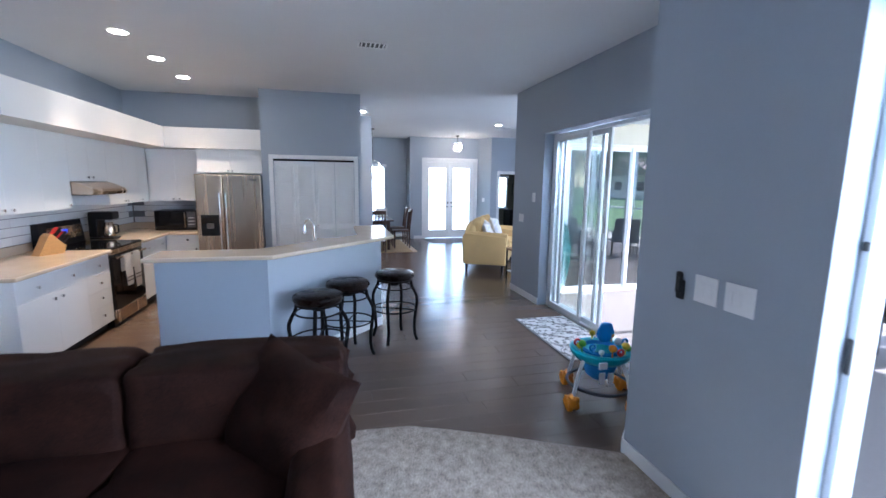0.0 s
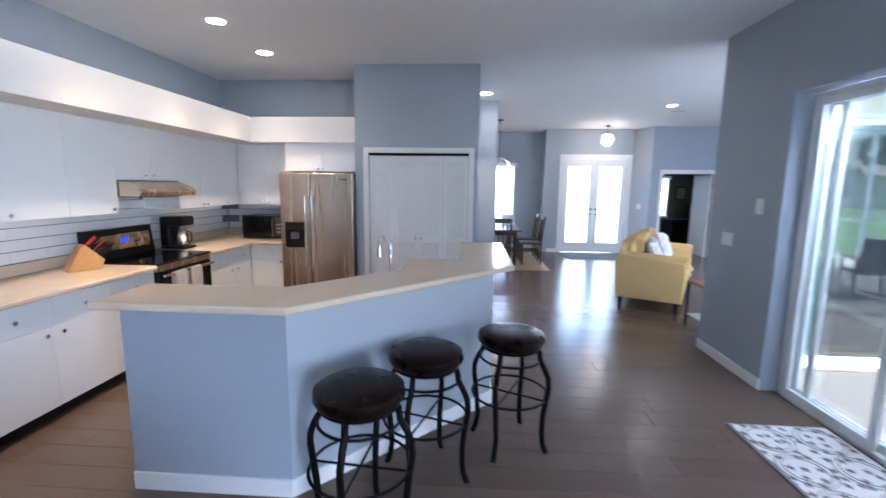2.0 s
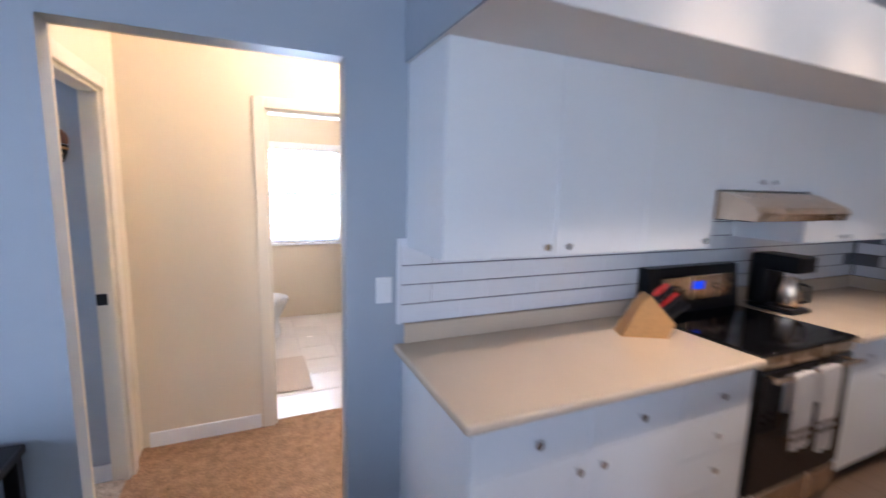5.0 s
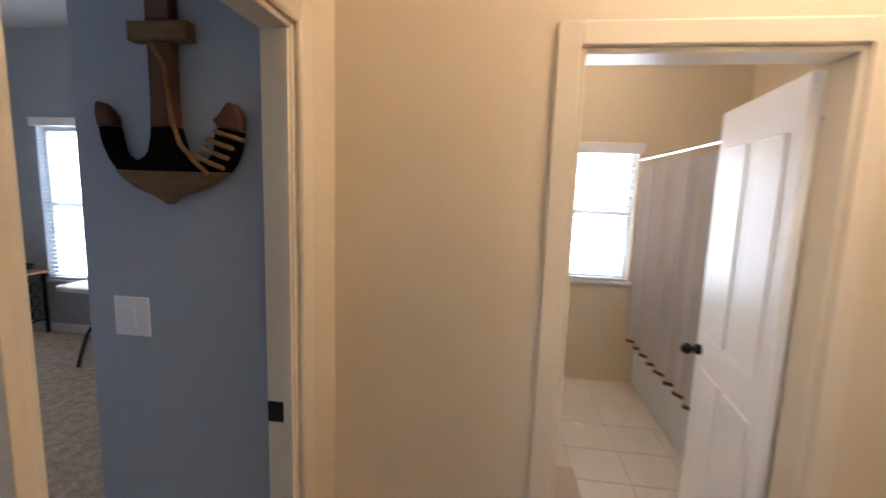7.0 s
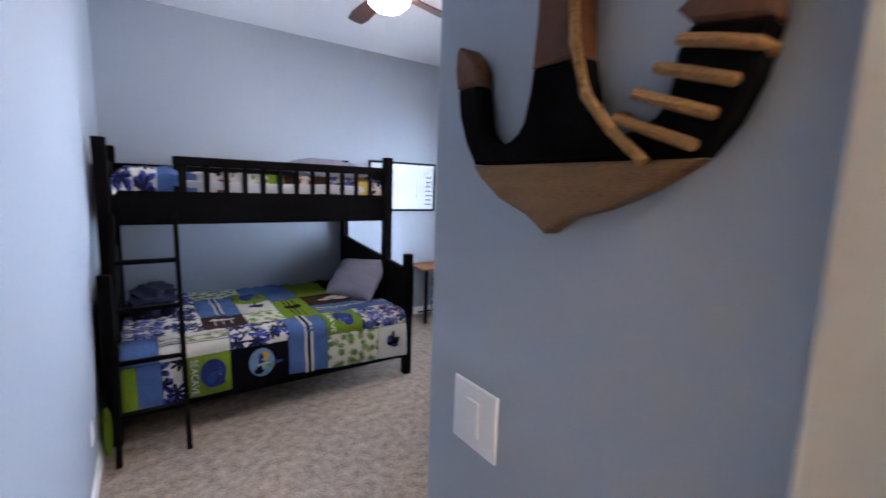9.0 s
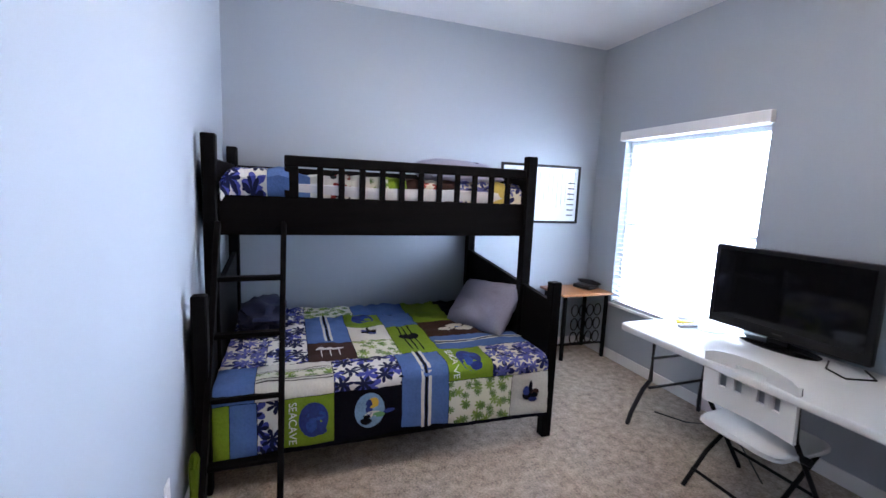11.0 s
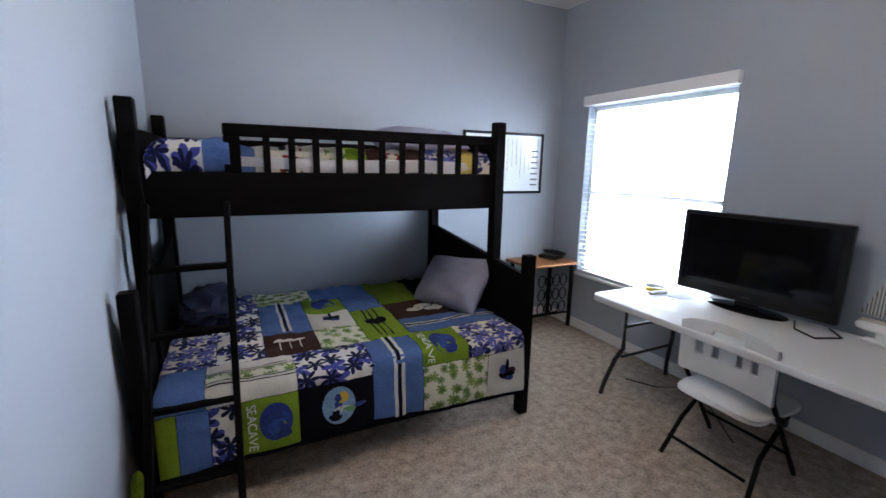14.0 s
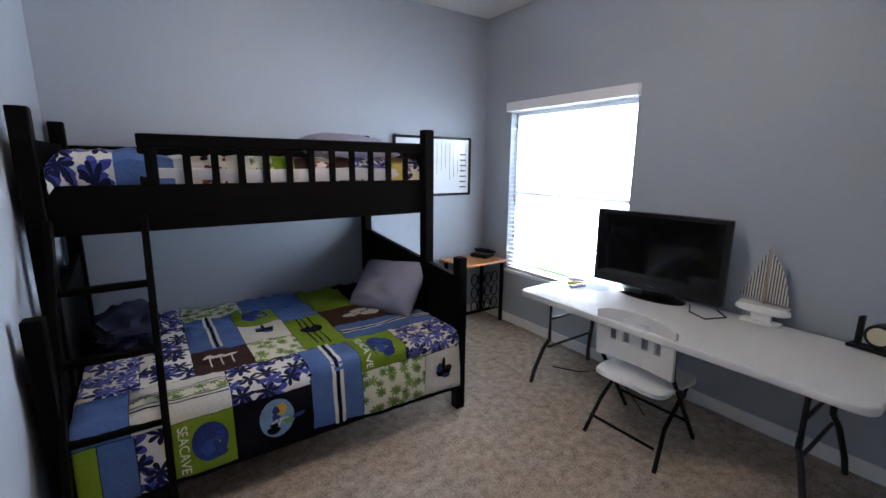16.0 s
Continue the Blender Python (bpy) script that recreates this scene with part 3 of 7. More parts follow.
# pantry bifold closet door: four louvred leaves
pantry = thing("door_pantry", "white louvred bifold closet doors, closed", "closet door", 0.475, 7.24, 0, kind="structure")
casing(pantry, "y", 7.24, -0.135, 1.085, 2.025, 0.065, side=-1)
part("head_track", boxed(-0.135, 1.085, 7.26, 7.32, 2.0, 2.025), IRON, pantry)
slat = mesh_of("slat", boxed(-0.105, 0.105, -0.0185, 0.0185, -0.003, 0.003), WHITE)
for k in range(4):
    x0 = -0.131 + k * 0.304
    leaf = part("leaf", bm_new(), WHITE, pantry)
    bm = bm_new()
    for a, b, l, h in ((x0, x0 + 0.045, 0.02, 1.995), (x0 + 0.255, x0 + 0.30, 0.02, 1.995), (x0 + 0.045, x0 + 0.255, 0.02, 0.14), (x0 + 0.045, x0 + 0.255, 0.93, 1.02), (x0 + 0.045, x0 + 0.255, 1.92, 1.995)):
        box(bm, a, b, 7.265, 7.297, l, h, 0.003)
    bm.transform(basis(leaf).inverted())
    bm.to_mesh(leaf.data)
    bm.free()
    for z0, z1 in ((0.14, 0.93), (1.02, 1.92)):
        n = int((z1 - z0) / 0.0245)
        for i in range(n):
            s = new("slat", slat)
            s.parent = leaf
            s.matrix_basis = basis(leaf).inverted() @ pose(x0 + 0.15, 7.281, z0 + (i + 0.5) * (z1 - z0) / n, 66)
    if k in (1, 2):
        bm = rod(bm_new(), (x0 + (0.27 if k == 1 else 0.03), 7.265, 0.99), (x0 + (0.27 if k == 1 else 0.03), 7.235, 0.99), 0.013, 0.017, 14)
        part("knob", bm, CHROME, leaf, "chrome knob")

# french entry doors
fd = thing("door_entry", "white french entry doors with full glass panes", "french door", 4.19, 12.98, 0, kind="structure")
casing(fd, "y", 12.96, 3.40, 4.98, 2.36, 0.085, side=-1)
lining(fd, "y", 12.96, 13.1, 3.40, 4.98, 2.36, 0.03)
for x0, x1, hx in ((3.435, 4.186, 4.13), (4.194, 4.945, 4.25)):
    leaf = part("leaf", bm_new(), WHITE, fd)
    bm = bm_new()
    for a, b, l, h in ((x0, x0 + 0.11, 0.02, 2.325), (x1 - 0.11, x1, 0.02, 2.325), (x0 + 0.11, x1 - 0.11, 0.02, 0.26), (x0 + 0.11, x1 - 0.11, 2.15, 2.325)):
        box(bm, a, b, 12.99, 13.03, l, h, 0.004)
    bm.transform(basis(leaf).inverted())
    bm.to_mesh(leaf.data)
    bm.free()
    pane = part("pane", boxed(x0 + 0.105, x1 - 0.105, 13.006, 13.014, 0.255, 2.155), GLASS, leaf, "clear glass pane")
    pane.visible_shadow = False
    bm = rod(bm_new(), (hx, 12.99, 0.98), (hx, 12.93, 0.98), 0.012)
    rod(bm, (hx, 12.935, 0.98), (hx + (0.09 if hx > 4.2 else -0.09), 12.935, 0.98), 0.010)
    rod(bm, (hx, 12.99, 1.10), (hx, 12.975, 1.10), 0.028)
    part("door_handle", bm, IRON, leaf, "dark lever handle with deadbolt")
window_light("entry_daylight", 4.19, 13.30, 1.25, 4.19, 0, 1.25, 1.5, 2.1, FD_W)


def blind_window(name, label, axis, p, out, a0, a1, z0, z1, slats=True, tilt=35, valance=True, sill=True, arch=False):
    """A window in a wall: white frame, meeting rail, panes, sill and a slatted blind. p is the wall's inner face and out its outer one."""
    w = thing(name, label, "window", *((p, (a0 + a1) / 2, z0) if axis == "x" else ((a0 + a1) / 2, p, z0)), kind="structure")
    d = 1 if out > p else -1

    def bx(b0, b1, q0, q1, l, h, bev=0.003):
        q0, q1 = sorted((q0, q1))
        return boxed(q0, q1, b0, b1, l, h, bevel=bev) if axis == "x" else boxed(b0, b1, q0, q1, l, h, bevel=bev)

    m0, m1 = out - d * 0.05, out - d * 0.01
    for b0, b1, l, h in ((a0, a0 + 0.04, z0, z1), (a1 - 0.04, a1, z0, z1), (a0 + 0.04, a1 - 0.04, z0, z0 + 0.04), (a0 + 0.04, a1 - 0.04, z1 - 0.04, z1), (a0 + 0.04, a1 - 0.04, (z0 + z1) / 2 - 0.02, (z0 + z1) / 2 + 0.02)):
        part("window_frame", bx(b0, b1, m0, m1, l, h), ALU, w)
    for l, h in ((z0 + 0.04, (z0 + z1) / 2 - 0.02), ((z0 + z1) / 2 + 0.02, z1 - 0.04)):
        g = part("pane", bx(a0 + 0.04, a1 - 0.04, out - d * 0.033, out - d * 0.027, l, h, 0), GLASS, w)
        g.visible_shadow = False
    if sill:
        part("window_sill", bx(a0 - 0.03, a1 + 0.03, p - d * 0.03, m0, z0 - 0.028, z0 - 0.002), WHITE, w)
    if valance:
        part("valance", bx(a0 - 0.03, a1 + 0.03, p - d * 0.045, p - d * 0.002, z1 - 0.09, z1 + 0.0), WHITE, w, "white blind valance")
    if slats:
        n = int((z1 - z0 - 0.12) / 0.045)
        c = p + d * 0.025
        sm = mesh_of("slat", boxed(-(a1 - a0) / 2 + 0.012, (a1 - a0) / 2 - 0.012, -0.024, 0.024, -0.0015, 0.0015), WHITE)
        for i in range(n):
            s = new("slat", sm)
            s.parent = w
            z = z0 + 0.03 + (i + 0.5) * (z1 - z0 - 0.12) / n
            place = pose(c, (a0 + a1) / 2, z, 0, 0, 90) if axis == "x" else pose((a0 + a1) / 2, c, z)
            s.matrix_basis = basis(w).inverted() @ place @ pose(0, 0, 0, tilt)
        part("bottom_rail", bx(a0 + 0.012, a1 - 0.012, c - 0.02, c + 0.02, z0 + 0.006, z0 + 0.026), WHITE, w)
    return w


blind_window("window_bedroom", "wide bedroom window with white slatted blind and valance", "x", -6.07, -6.19, -1.40, -0.05, 0.58, 2.17, tilt=0, valance=False)
part("valance", boxed(-6.07, -6.015, -1.425, -0.03, 2.172, 2.258, bevel=0.006), WHITE, bpy.data.objects["window_bedroom"], "white blind valance")
window_light("bedroom_daylight", -7.1, -1.45, 1.5, -4.6, -1.25, 0.25, 3.2, 3.0, BED_W)
blind_window("window_bath", "bathroom window with white slatted blind", "x", -6.0, -6.12, 3.60, 4.49, 0.92, 2.10, tilt=-12)
window_light("bath_daylight", -6.22, 4.05, 1.5, 0, 4.05, 1.4, 0.85, 1.12, BATH_W)
blind_window("window_dining", "tall dining window with white slatted blind", "y", 13.6, 13.72, 1.60, 2.29, 0.75, 2.25, tilt=12)
window_light("dining_daylight", 1.95, 13.85, 1.5, 1.95, 0, 1.4, 0.65, 1.45, DIN_W)
blind_window("window_den", "den window with white blind", "y", 15.4, 15.5, 6.45, 7.08, 0.8, 2.0, tilt=12)
window_light("den_daylight", 6.77, 15.62, 1.4, 6.77, 10, 1.2, 0.58, 1.15, DEN_W)

# diagonal window: single hung
w = thing("window_diagonal", "narrow single-hung window with a deep painted sill", "window", kind="structure")
w.matrix_basis = DIAG
for a, b, l, h in ((0.30, 0.345, 0.86, 2.25), (1.135, 1.18, 0.86, 2.25), (0.345, 1.135, 0.86, 0.905), (0.345, 1.135, 2.205, 2.25), (0.345, 1.135, 1.50, 1.55)):
    part("window_frame", boxed(a, b, -0.16, -0.11, l, h, bevel=0.004), ALU, w, local=True)
for l, h in ((0.905, 1.50), (1.55, 2.205)):
    g = part("pane", boxed(0.345, 1.135, -0.138, -0.132, l, h), GLASS, w, local=True)
    g.visible_shadow = False
part("window_sill", boxed(0.28, 1.20, -0.11, 0.03, 0.835, 0.862, bevel=0.006), WHITE, w, local=True)
part("latch", boxed(0.70, 0.78, -0.11, -0.09, 1.55, 1.575, bevel=0.004), CHROME, w, local=True)


def slider(name, label, axis, p, a0, a1, top, stiles, glass=GLASS):
    """A sliding glass door: outer frame, panels with white aluminium stiles, glass, pull handles. stiles: panels (b0, b1, track)."""
    s = thing(name, label, "sliding door", *((p, (a0 + a1) / 2, 0) if axis == "x" else ((a0 + a1) / 2, p, 0)), kind="structure")

    def bx(b0, b1, q0, q1, l, h, bev=0.004):
        return boxed(p + q0, p + q1, b0, b1, l, h, bevel=bev) if axis == "x" else boxed(b0, b1, p + q0, p + q1, l, h, bevel=bev)

    for b0, b1, l, h, n in ((a0, a0 + 0.035, 0, top, "outer_frame"), (a1 - 0.035, a1, 0, top, "outer_frame"), (a0 + 0.035, a1 - 0.035, top - 0.04, top, "outer_frame"), (a0 + 0.035, a1 - 0.035, -0.03, 0.025, "track")):
        part(n, bx(b0, b1, -0.055, 0.055, l, h), ALU, s)
    for b0, b1, tr in stiles:
        o = tr * 0.04
        pan = part("panel", bx(b0, b0 + 0.055, o - 0.017, o + 0.017, 0.025, top - 0.04), ALU, s)
        part("stile", bx(b1 - 0.055, b1, o - 0.017, o + 0.017, 0.025, top - 0.04), ALU, pan)
        part("rail", bx(b0 + 0.055, b1 - 0.055, o - 0.017, o + 0.017, 0.025, 0.085), ALU, pan)
        part("rail", bx(b0 + 0.055, b1 - 0.055, o - 0.017, o + 0.017, top - 0.095, top - 0.04), ALU, pan)
        g = part("pane", bx(b0 + 0.05, b1 - 0.05, o - 0.003, o + 0.003, 0.08, top - 0.09, 0), glass, pan)
        g.visible_shadow = False
        part("pull", bx(b0 + 0.012, b0 + 0.04, o - 0.035, o - 0.017, 0.95, 1.15), ALU, pan)
    return s


slider("door_patio", "white aluminium sliding patio door, partly open", "x", 3.70, 3.44, 5.45, 2.34, [(4.42, 5.41, 1), (4.25, 5.24, 0), (4.60, 5.405, -1)])
slider("door_living", "white aluminium sliding glass doors to the living room", "y", 6.06, 4.18, 7.6, 2.30, [(4.215, 5.35, 0), (5.30, 6.47, -1), (6.42, 7.565, 0)], DIMGLASS)
slider("door_family", "white aluminium sliding patio door beside the family room", "x", 2.715, -1.3, 1.23, 2.30, [(-1.265, -0.02, 1), (-1.2, 0.06, -1)])
window_light("family_daylight", 3.35, -0.45, 1.6, -0.2, 2.4, 0.0, 1.9, 2.1, FAM_W)
# Strip hidden above the door head, added to boost daylight on floor and bar.
window_light("patio_fill_strip", 3.87, 4.45, 2.54, 1.2, 5.2, 1.1, 1.9, 0.14, PATIO_W)
window_light("living_daylight", 5.9, 6.25, 1.2, 5.5, 12, 1.3, 3.2, 2.1, LIV_W)
for z, h in ((1.47, 0.035), (1.05, 0.14)):
    part("latch_plate", boxed(2.650, 2.661, 1.200, 1.222, z - h / 2, z + h / 2, bevel=0.003), GREYMETAL, bpy.data.objects["door_family"], "grey metal latch")


# ---- kitchen ----
def knob(parent, x, y, z, axis="x", d=1):
    v = Vector((d, 0, 0)) if axis == "x" else Vector((0, d, 0))
    p = Vector((x, y, z))
    bm = rod(bm_new(), p, p + v * 0.014, 0.006, 0.006, 10)
    rod(bm, p + v * 0.012, p + v * 0.026, 0.011, 0.015, 14)
    part("knob", bm, CHROME, parent, "brushed nickel knob")


def cabinet(name, label, x0, x1, y0, y1, z0, z1, fronts, face="x", toe=0.0, group=""):
    """A cabinet unit: carcass and fronts. fronts: (a0, a1, z0, z1, knob_a, knob_z), a along the face."""
    c = thing(name, label, "cabinet", (x0 + x1) / 2, (y0 + y1) / 2, z0, group=group)
    bm = boxed(x0, x1 - (0.02 if face == "x" else 0), y0 + (0.02 if face == "y" else 0), y1, z0 + toe, z1)
    if toe:
        box(bm, x0, x1 - (0.08 if face == "x" else 0), y0 + (0.08 if face == "y" else 0), y1, z0, z0 + toe)
    part("body", bm, CAB, c, round_=False)
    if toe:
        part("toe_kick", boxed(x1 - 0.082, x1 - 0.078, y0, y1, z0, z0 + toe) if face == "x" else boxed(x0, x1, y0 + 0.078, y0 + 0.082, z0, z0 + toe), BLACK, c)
    for a0, a1, l, h, ka, kz in fronts:
        drawer = h - l < 0.25
        bm = boxed(x1 - 0.02, x1, a0 + 0.001, a1 - 0.001, l + 0.001, h - 0.001, bevel=0.002) if face == "x" else boxed(a0 + 0.001, a1 - 0.001, y0, y0 + 0.02, l + 0.001, h - 0.001, bevel=0.002)
        d = part("drawer_front" if drawer else "door", bm, CAB, c)
        if ka is not None:
            knob(d, x1, ka, kz) if face == "x" else knob(d, ka, y0, kz, "y", -1)
    return c


LB, LU = "white laminate base cabinet with round knobs under the counter", "white flat-front wall cabinet with small knobs"
cabinet("base_cabinet", LB, -2.40, -1.69, 4.10, 5.10, 0, 0.868, [(4.10, 4.60, 0.67, 0.865, 4.35, 0.765), (4.60, 5.10, 0.67, 0.865, 4.845, 0.765), (4.10, 4.60, 0.10, 0.67, 4.54, 0.615), (4.60, 5.10, 0.10, 0.67, 4.655, 0.615)], toe=0.10, group="base cabinets")
cabinet("base_cabinet", "white laminate drawer cabinet beside the stove", -2.40, -1.69, 5.10, 5.56, 0, 0.868, [(5.10, 5.56, 0.67, 0.865, 5.325, 0.765), (5.10, 5.56, 0.49, 0.67, 5.32, 0.58), (5.10, 5.56, 0.31, 0.49, 5.32, 0.415), (5.10, 5.56, 0.10, 0.31, 5.32, 0.22)], toe=0.10, group="base cabinets")
cabinet("base_cabinet", LB, -2.40, -1.69, 6.38, 7.27, 0, 0.868, [(6.38, 6.83, 0.67, 0.865, 6.60, 0.765), (6.83, 7.25, 0.67, 0.865, 7.06, 0.765), (6.38, 6.83, 0.10, 0.67, 6.78, 0.62), (6.83, 7.25, 0.10, 0.67, 6.90, 0.62)], toe=0.10, group="base cabinets")
cabinet("base_cabinet", LB, -2.40, -1.245, 7.27, 8.0, 0, 0.868, [(-1.685, -1.25, 0.67, 0.865, -1.40, 0.79), (-1.685, -1.25, 0.10, 0.67, -1.29, 0.65)], face="y", toe=0.10, group="base cabinets")
cabinet("wall_cabinet", LU, -2.40, -1.99, 4.115, 5.125, 1.36, 2.15, [(4.115, 4.62, 1.36, 2.15, 4.566, 1.40), (4.62, 5.125, 1.36, 2.15, 4.676, 1.40)], group="wall cabinets")
cabinet("wall_cabinet", LU, -2.40, -1.99, 5.125, 5.60, 1.36, 2.15, [(5.125, 5.60, 1.36, 2.15, 5.523, 1.40)], group="wall cabinets")
cabinet("wall_cabinet", "short white wall cabinet above the range hood", -2.40, -1.99, 5.60, 6.40, 1.655, 2.15, [(5.60, 5.99, 1.655, 2.15, 5.93, 1.70), (5.99, 6.40, 1.655, 2.15, 6.03, 1.70)], group="wall cabinets")
cabinet("wall_cabinet", LU, -2.40, -1.99, 6.40, 7.59, 1.36, 2.15, [(6.40, 6.82, 1.36, 2.15, 6.784, 1.395), (6.82, 7.24, 1.36, 2.15, 6.86, 1.395), (7.24, 7.59, 1.36, 2.15, 7.306, 1.395)], group="wall cabinets")
cabinet("wall_cabinet", LU, -2.40, -1.235, 7.60, 8.0, 1.36, 2.15, [(-1.98, -1.61, 1.36, 2.15, -1.65, 1.395), (-1.61, -1.24, 1.36, 2.15, -1.57, 1.395)], face="y", group="wall cabinets")
cabinet("wall_cabinet", "short white cabinet above the fridge", -1.235, -0.305, 7.36, 8.0, 1.80, 2.15, [(-1.235, -0.77, 1.80, 2.15, -0.80, 1.83), (-0.77, -0.305, 1.80, 2.15, -0.74, 1.83)], face="y", group="wall cabinets")

# counters
t = thing("countertop", "cream solid-surface countertop along the stove wall", "countertop", -2.0, 5.0, 0.87)
part("slab", boxed(-2.398, -1.645, 4.055, 5.556, 0.87, 0.908, bevel=0.012, seg=3), COUNTER, t)
part("upstand", boxed(-2.398, -2.375, 4.105, 5.556, 0.908, 1.0, bevel=0.004), COUNTER, t)
t = thing("countertop", "cream solid-surface corner countertop beside the fridge", "countertop", -2.0, 7.2, 0.87)
part("slab", prism(bm_new(), [(-2.398, 6.384), (-1.645, 6.384), (-1.645, 7.215), (-1.242, 7.215), (-1.242, 7.998), (-2.398, 7.998)], 0.87, 0.908, 0.01), COUNTER, t)
part("upstand", box(boxed(-2.398, -2.375, 6.384, 7.998, 0.908, 1.0), -2.375, -1.242, 7.975, 7.998, 0.908, 1.0), COUNTER, t)

# bar: low wall, lower counter and the raised top
t = thing("breakfast_bar", "angled breakfast bar with cream top on a blue-grey wall", "bar counter", 0.3, 4.2, 0)
wp = [(-0.66, 3.985), (0.206, 3.985), (1.29, 5.08), (1.29, 6.25), (1.17, 6.25), (1.17, 5.13), (0.156, 4.105), (-0.66, 4.105)]
part("knee_wall", prism(bm_new(), wp, 0, 1.03), WALL, t, "blue-grey painted low wall", round_=False)
tp = [(-0.70, 3.845), (0.268, 3.845), (1.445, 5.075), (1.445, 6.36), (1.03, 6.36), (1.03, 5.25), (0.09, 4.262), (-0.70, 4.262)]
part("bar_top", prism(bm_new(), tp, 1.03, 1.068, 0.011, 3), COUNTER, t, "cream solid-surface raised top")
part("baseboard", prism(bm_new(), [(-0.66, 3.985), (-0.66, 3.971), (0.211, 3.971), (1.304, 5.075), (1.304, 6.25), (1.29, 6.25), (1.29, 5.08), (0.206, 3.985)], 0, 0.095), WHITE, t, "white baseboard")
lp = [(-0.68, 4.107), (0.15, 4.107), (1.168, 5.135), (1.168, 6.25), (0.52, 6.25), (0.52, 5.56), (-0.17, 4.87), (-0.68, 4.87)]
part("lower_counter", prism(bm_new(), lp, 0.87, 0.908, 0.01), COUNTER, t, "cream lower countertop")
part("base_cabinets", prism(bm_new(), [(-0.66, 4.107), (0.15, 4.107), (1.168, 5.135), (1.168, 6.25), (0.56, 6.25), (0.56, 5.54), (-0.19, 4.83), (-0.66, 4.83)], 0.0, 0.868), CAB, t, "white cabinets under the counter", round_=False)
part("bar_bracket", boxed(1.30, 1.40, 5.6, 5.64, 0.93, 1.028), WHITE, t)
sk = thing("kitchen_sink", "recessed cream undermount sink by the faucet", "sink", 0.62, 5.20, 0.9)
bm = boxed(-0.24, 0.24, -0.14, 0.14, 0.002, 0.012, bevel=0.004)
part("rim", bm, COUNTER, sk, local=True)
part("basin", boxed(-0.20, 0.20, -0.10, 0.10, 0.0125, 0.0135), mat("sink_cream", (0.50, 0.44, 0.36), 0.3), sk, local=True)
sk.matrix_basis = pose(0.48, 5.20, 0.9, 0, 0, 45)
fa = thing("kitchen_faucet", "tall chrome gooseneck kitchen faucet behind the bar", "faucet", 0.55, 4.98, 0.908, 135)
part("base", lathe(bm_new(), [(0.03, 0), (0.03, 0.012), (0.02, 0.02), (0.016, 0.09)]), CHROME, fa, local=True)
arc = [(0, 0, 0.09), (0, 0, 0.28)] + [(0.075 - 0.075 * math.cos(a), 0, 0.28 + 0.085 * math.sin(a)) for a in [i * math.pi / 10 for i in range(1, 11)]] + [(0.15, 0, 0.20)]
part("spout", tube(bm_new(), arc, [0.013] * (len(arc) - 2) + [0.016, 0.019], 12), CHROME, fa, local=True)
part("lever", rod(bm_new(), (0, 0.015, 0.06), (0, 0.09, 0.085), 0.009, 0.006), CHROME, fa, local=True)
sp = thing("soap_pump", "small chrome soap pump beside the faucet", "soap dispenser", 0.80, 5.22, 0.908)
part("pump", lathe(bm_new(), [(0.02, 0), (0.018, 0.02), (0.008, 0.03), (0.008, 0.10), (0.014, 0.105), (0.014, 0.12)], seg=14), CHROME, sp, local=True)

# range
r = thing("kitchen_range", "stainless electric range with black glass top", "stove", -2.03, 5.97, 0)
part("body", boxed(-2.39, -1.70, 5.568, 6.372, 0.0, 0.895), BLACK, r, round_=False)
part("cooktop", boxed(-2.30, -1.665, 5.566, 6.374, 0.897, 0.915, bevel=0.005), BLACKGLASS, r, "black glass cooktop")
d = part("oven_door", boxed(-1.70, -1.665, 5.575, 6.365, 0.20, 0.83, bevel=0.008), BLACKGLASS, r, "black glass oven door")
part("trim", boxed(-1.699, -1.668, 5.575, 6.365, 0.835, 0.895, bevel=0.004), STEEL, d)
bm = rod(bm_new(), (-1.62, 5.60, 0.80), (-1.62, 6.34, 0.80), 0.013, seg=12)
for yy in (5.64, 6.30):
    rod(bm, (-1.665, yy, 0.80), (-1.62, yy, 0.80), 0.009)
part("handle", bm, STEEL, d, "steel bar handle")
part("drawer", boxed(-1.70, -1.668, 5.575, 6.365, 0.04, 0.19, bevel=0.006), STEEL, r, "stainless storage drawer")
bg = bm_new()
prism(bg, [(-2.385, 0.915), (-2.285, 0.915), (-2.32, 1.19), (-2.385, 1.19)], 5.568, 6.372)
bg.transform(Matrix(((1, 0, 0, 0), (0, 0, 1, 0), (0, 1, 0, 0), (0, 0, 0, 1))))
bmesh.ops.recalc_face_normals(bg, faces=bg.faces[:])
b = part("back_guard", bg, BLACK, r, "black control panel", round_=False)
part("control_strip", beam(bm_new(), (-2.298, 5.66, 1.06), (-2.298, 6.32, 1.06), 0.012, 0.15), STEEL, b)
part("clock_display", boxed(-2.292, -2.288, 5.93, 6.03, 1.05, 1.10), glow("blue_display", (0.02, 0.06, 0.6), 0.12), b, "lit blue clock display")
for yy in (5.70, 5.79, 6.16, 6.25):
    part("control_knob", rod(bm_new(), (-2.30, yy, 1.06), (-2.26, yy, 1.055), 0.024, 0.02, 16), STEEL, b)
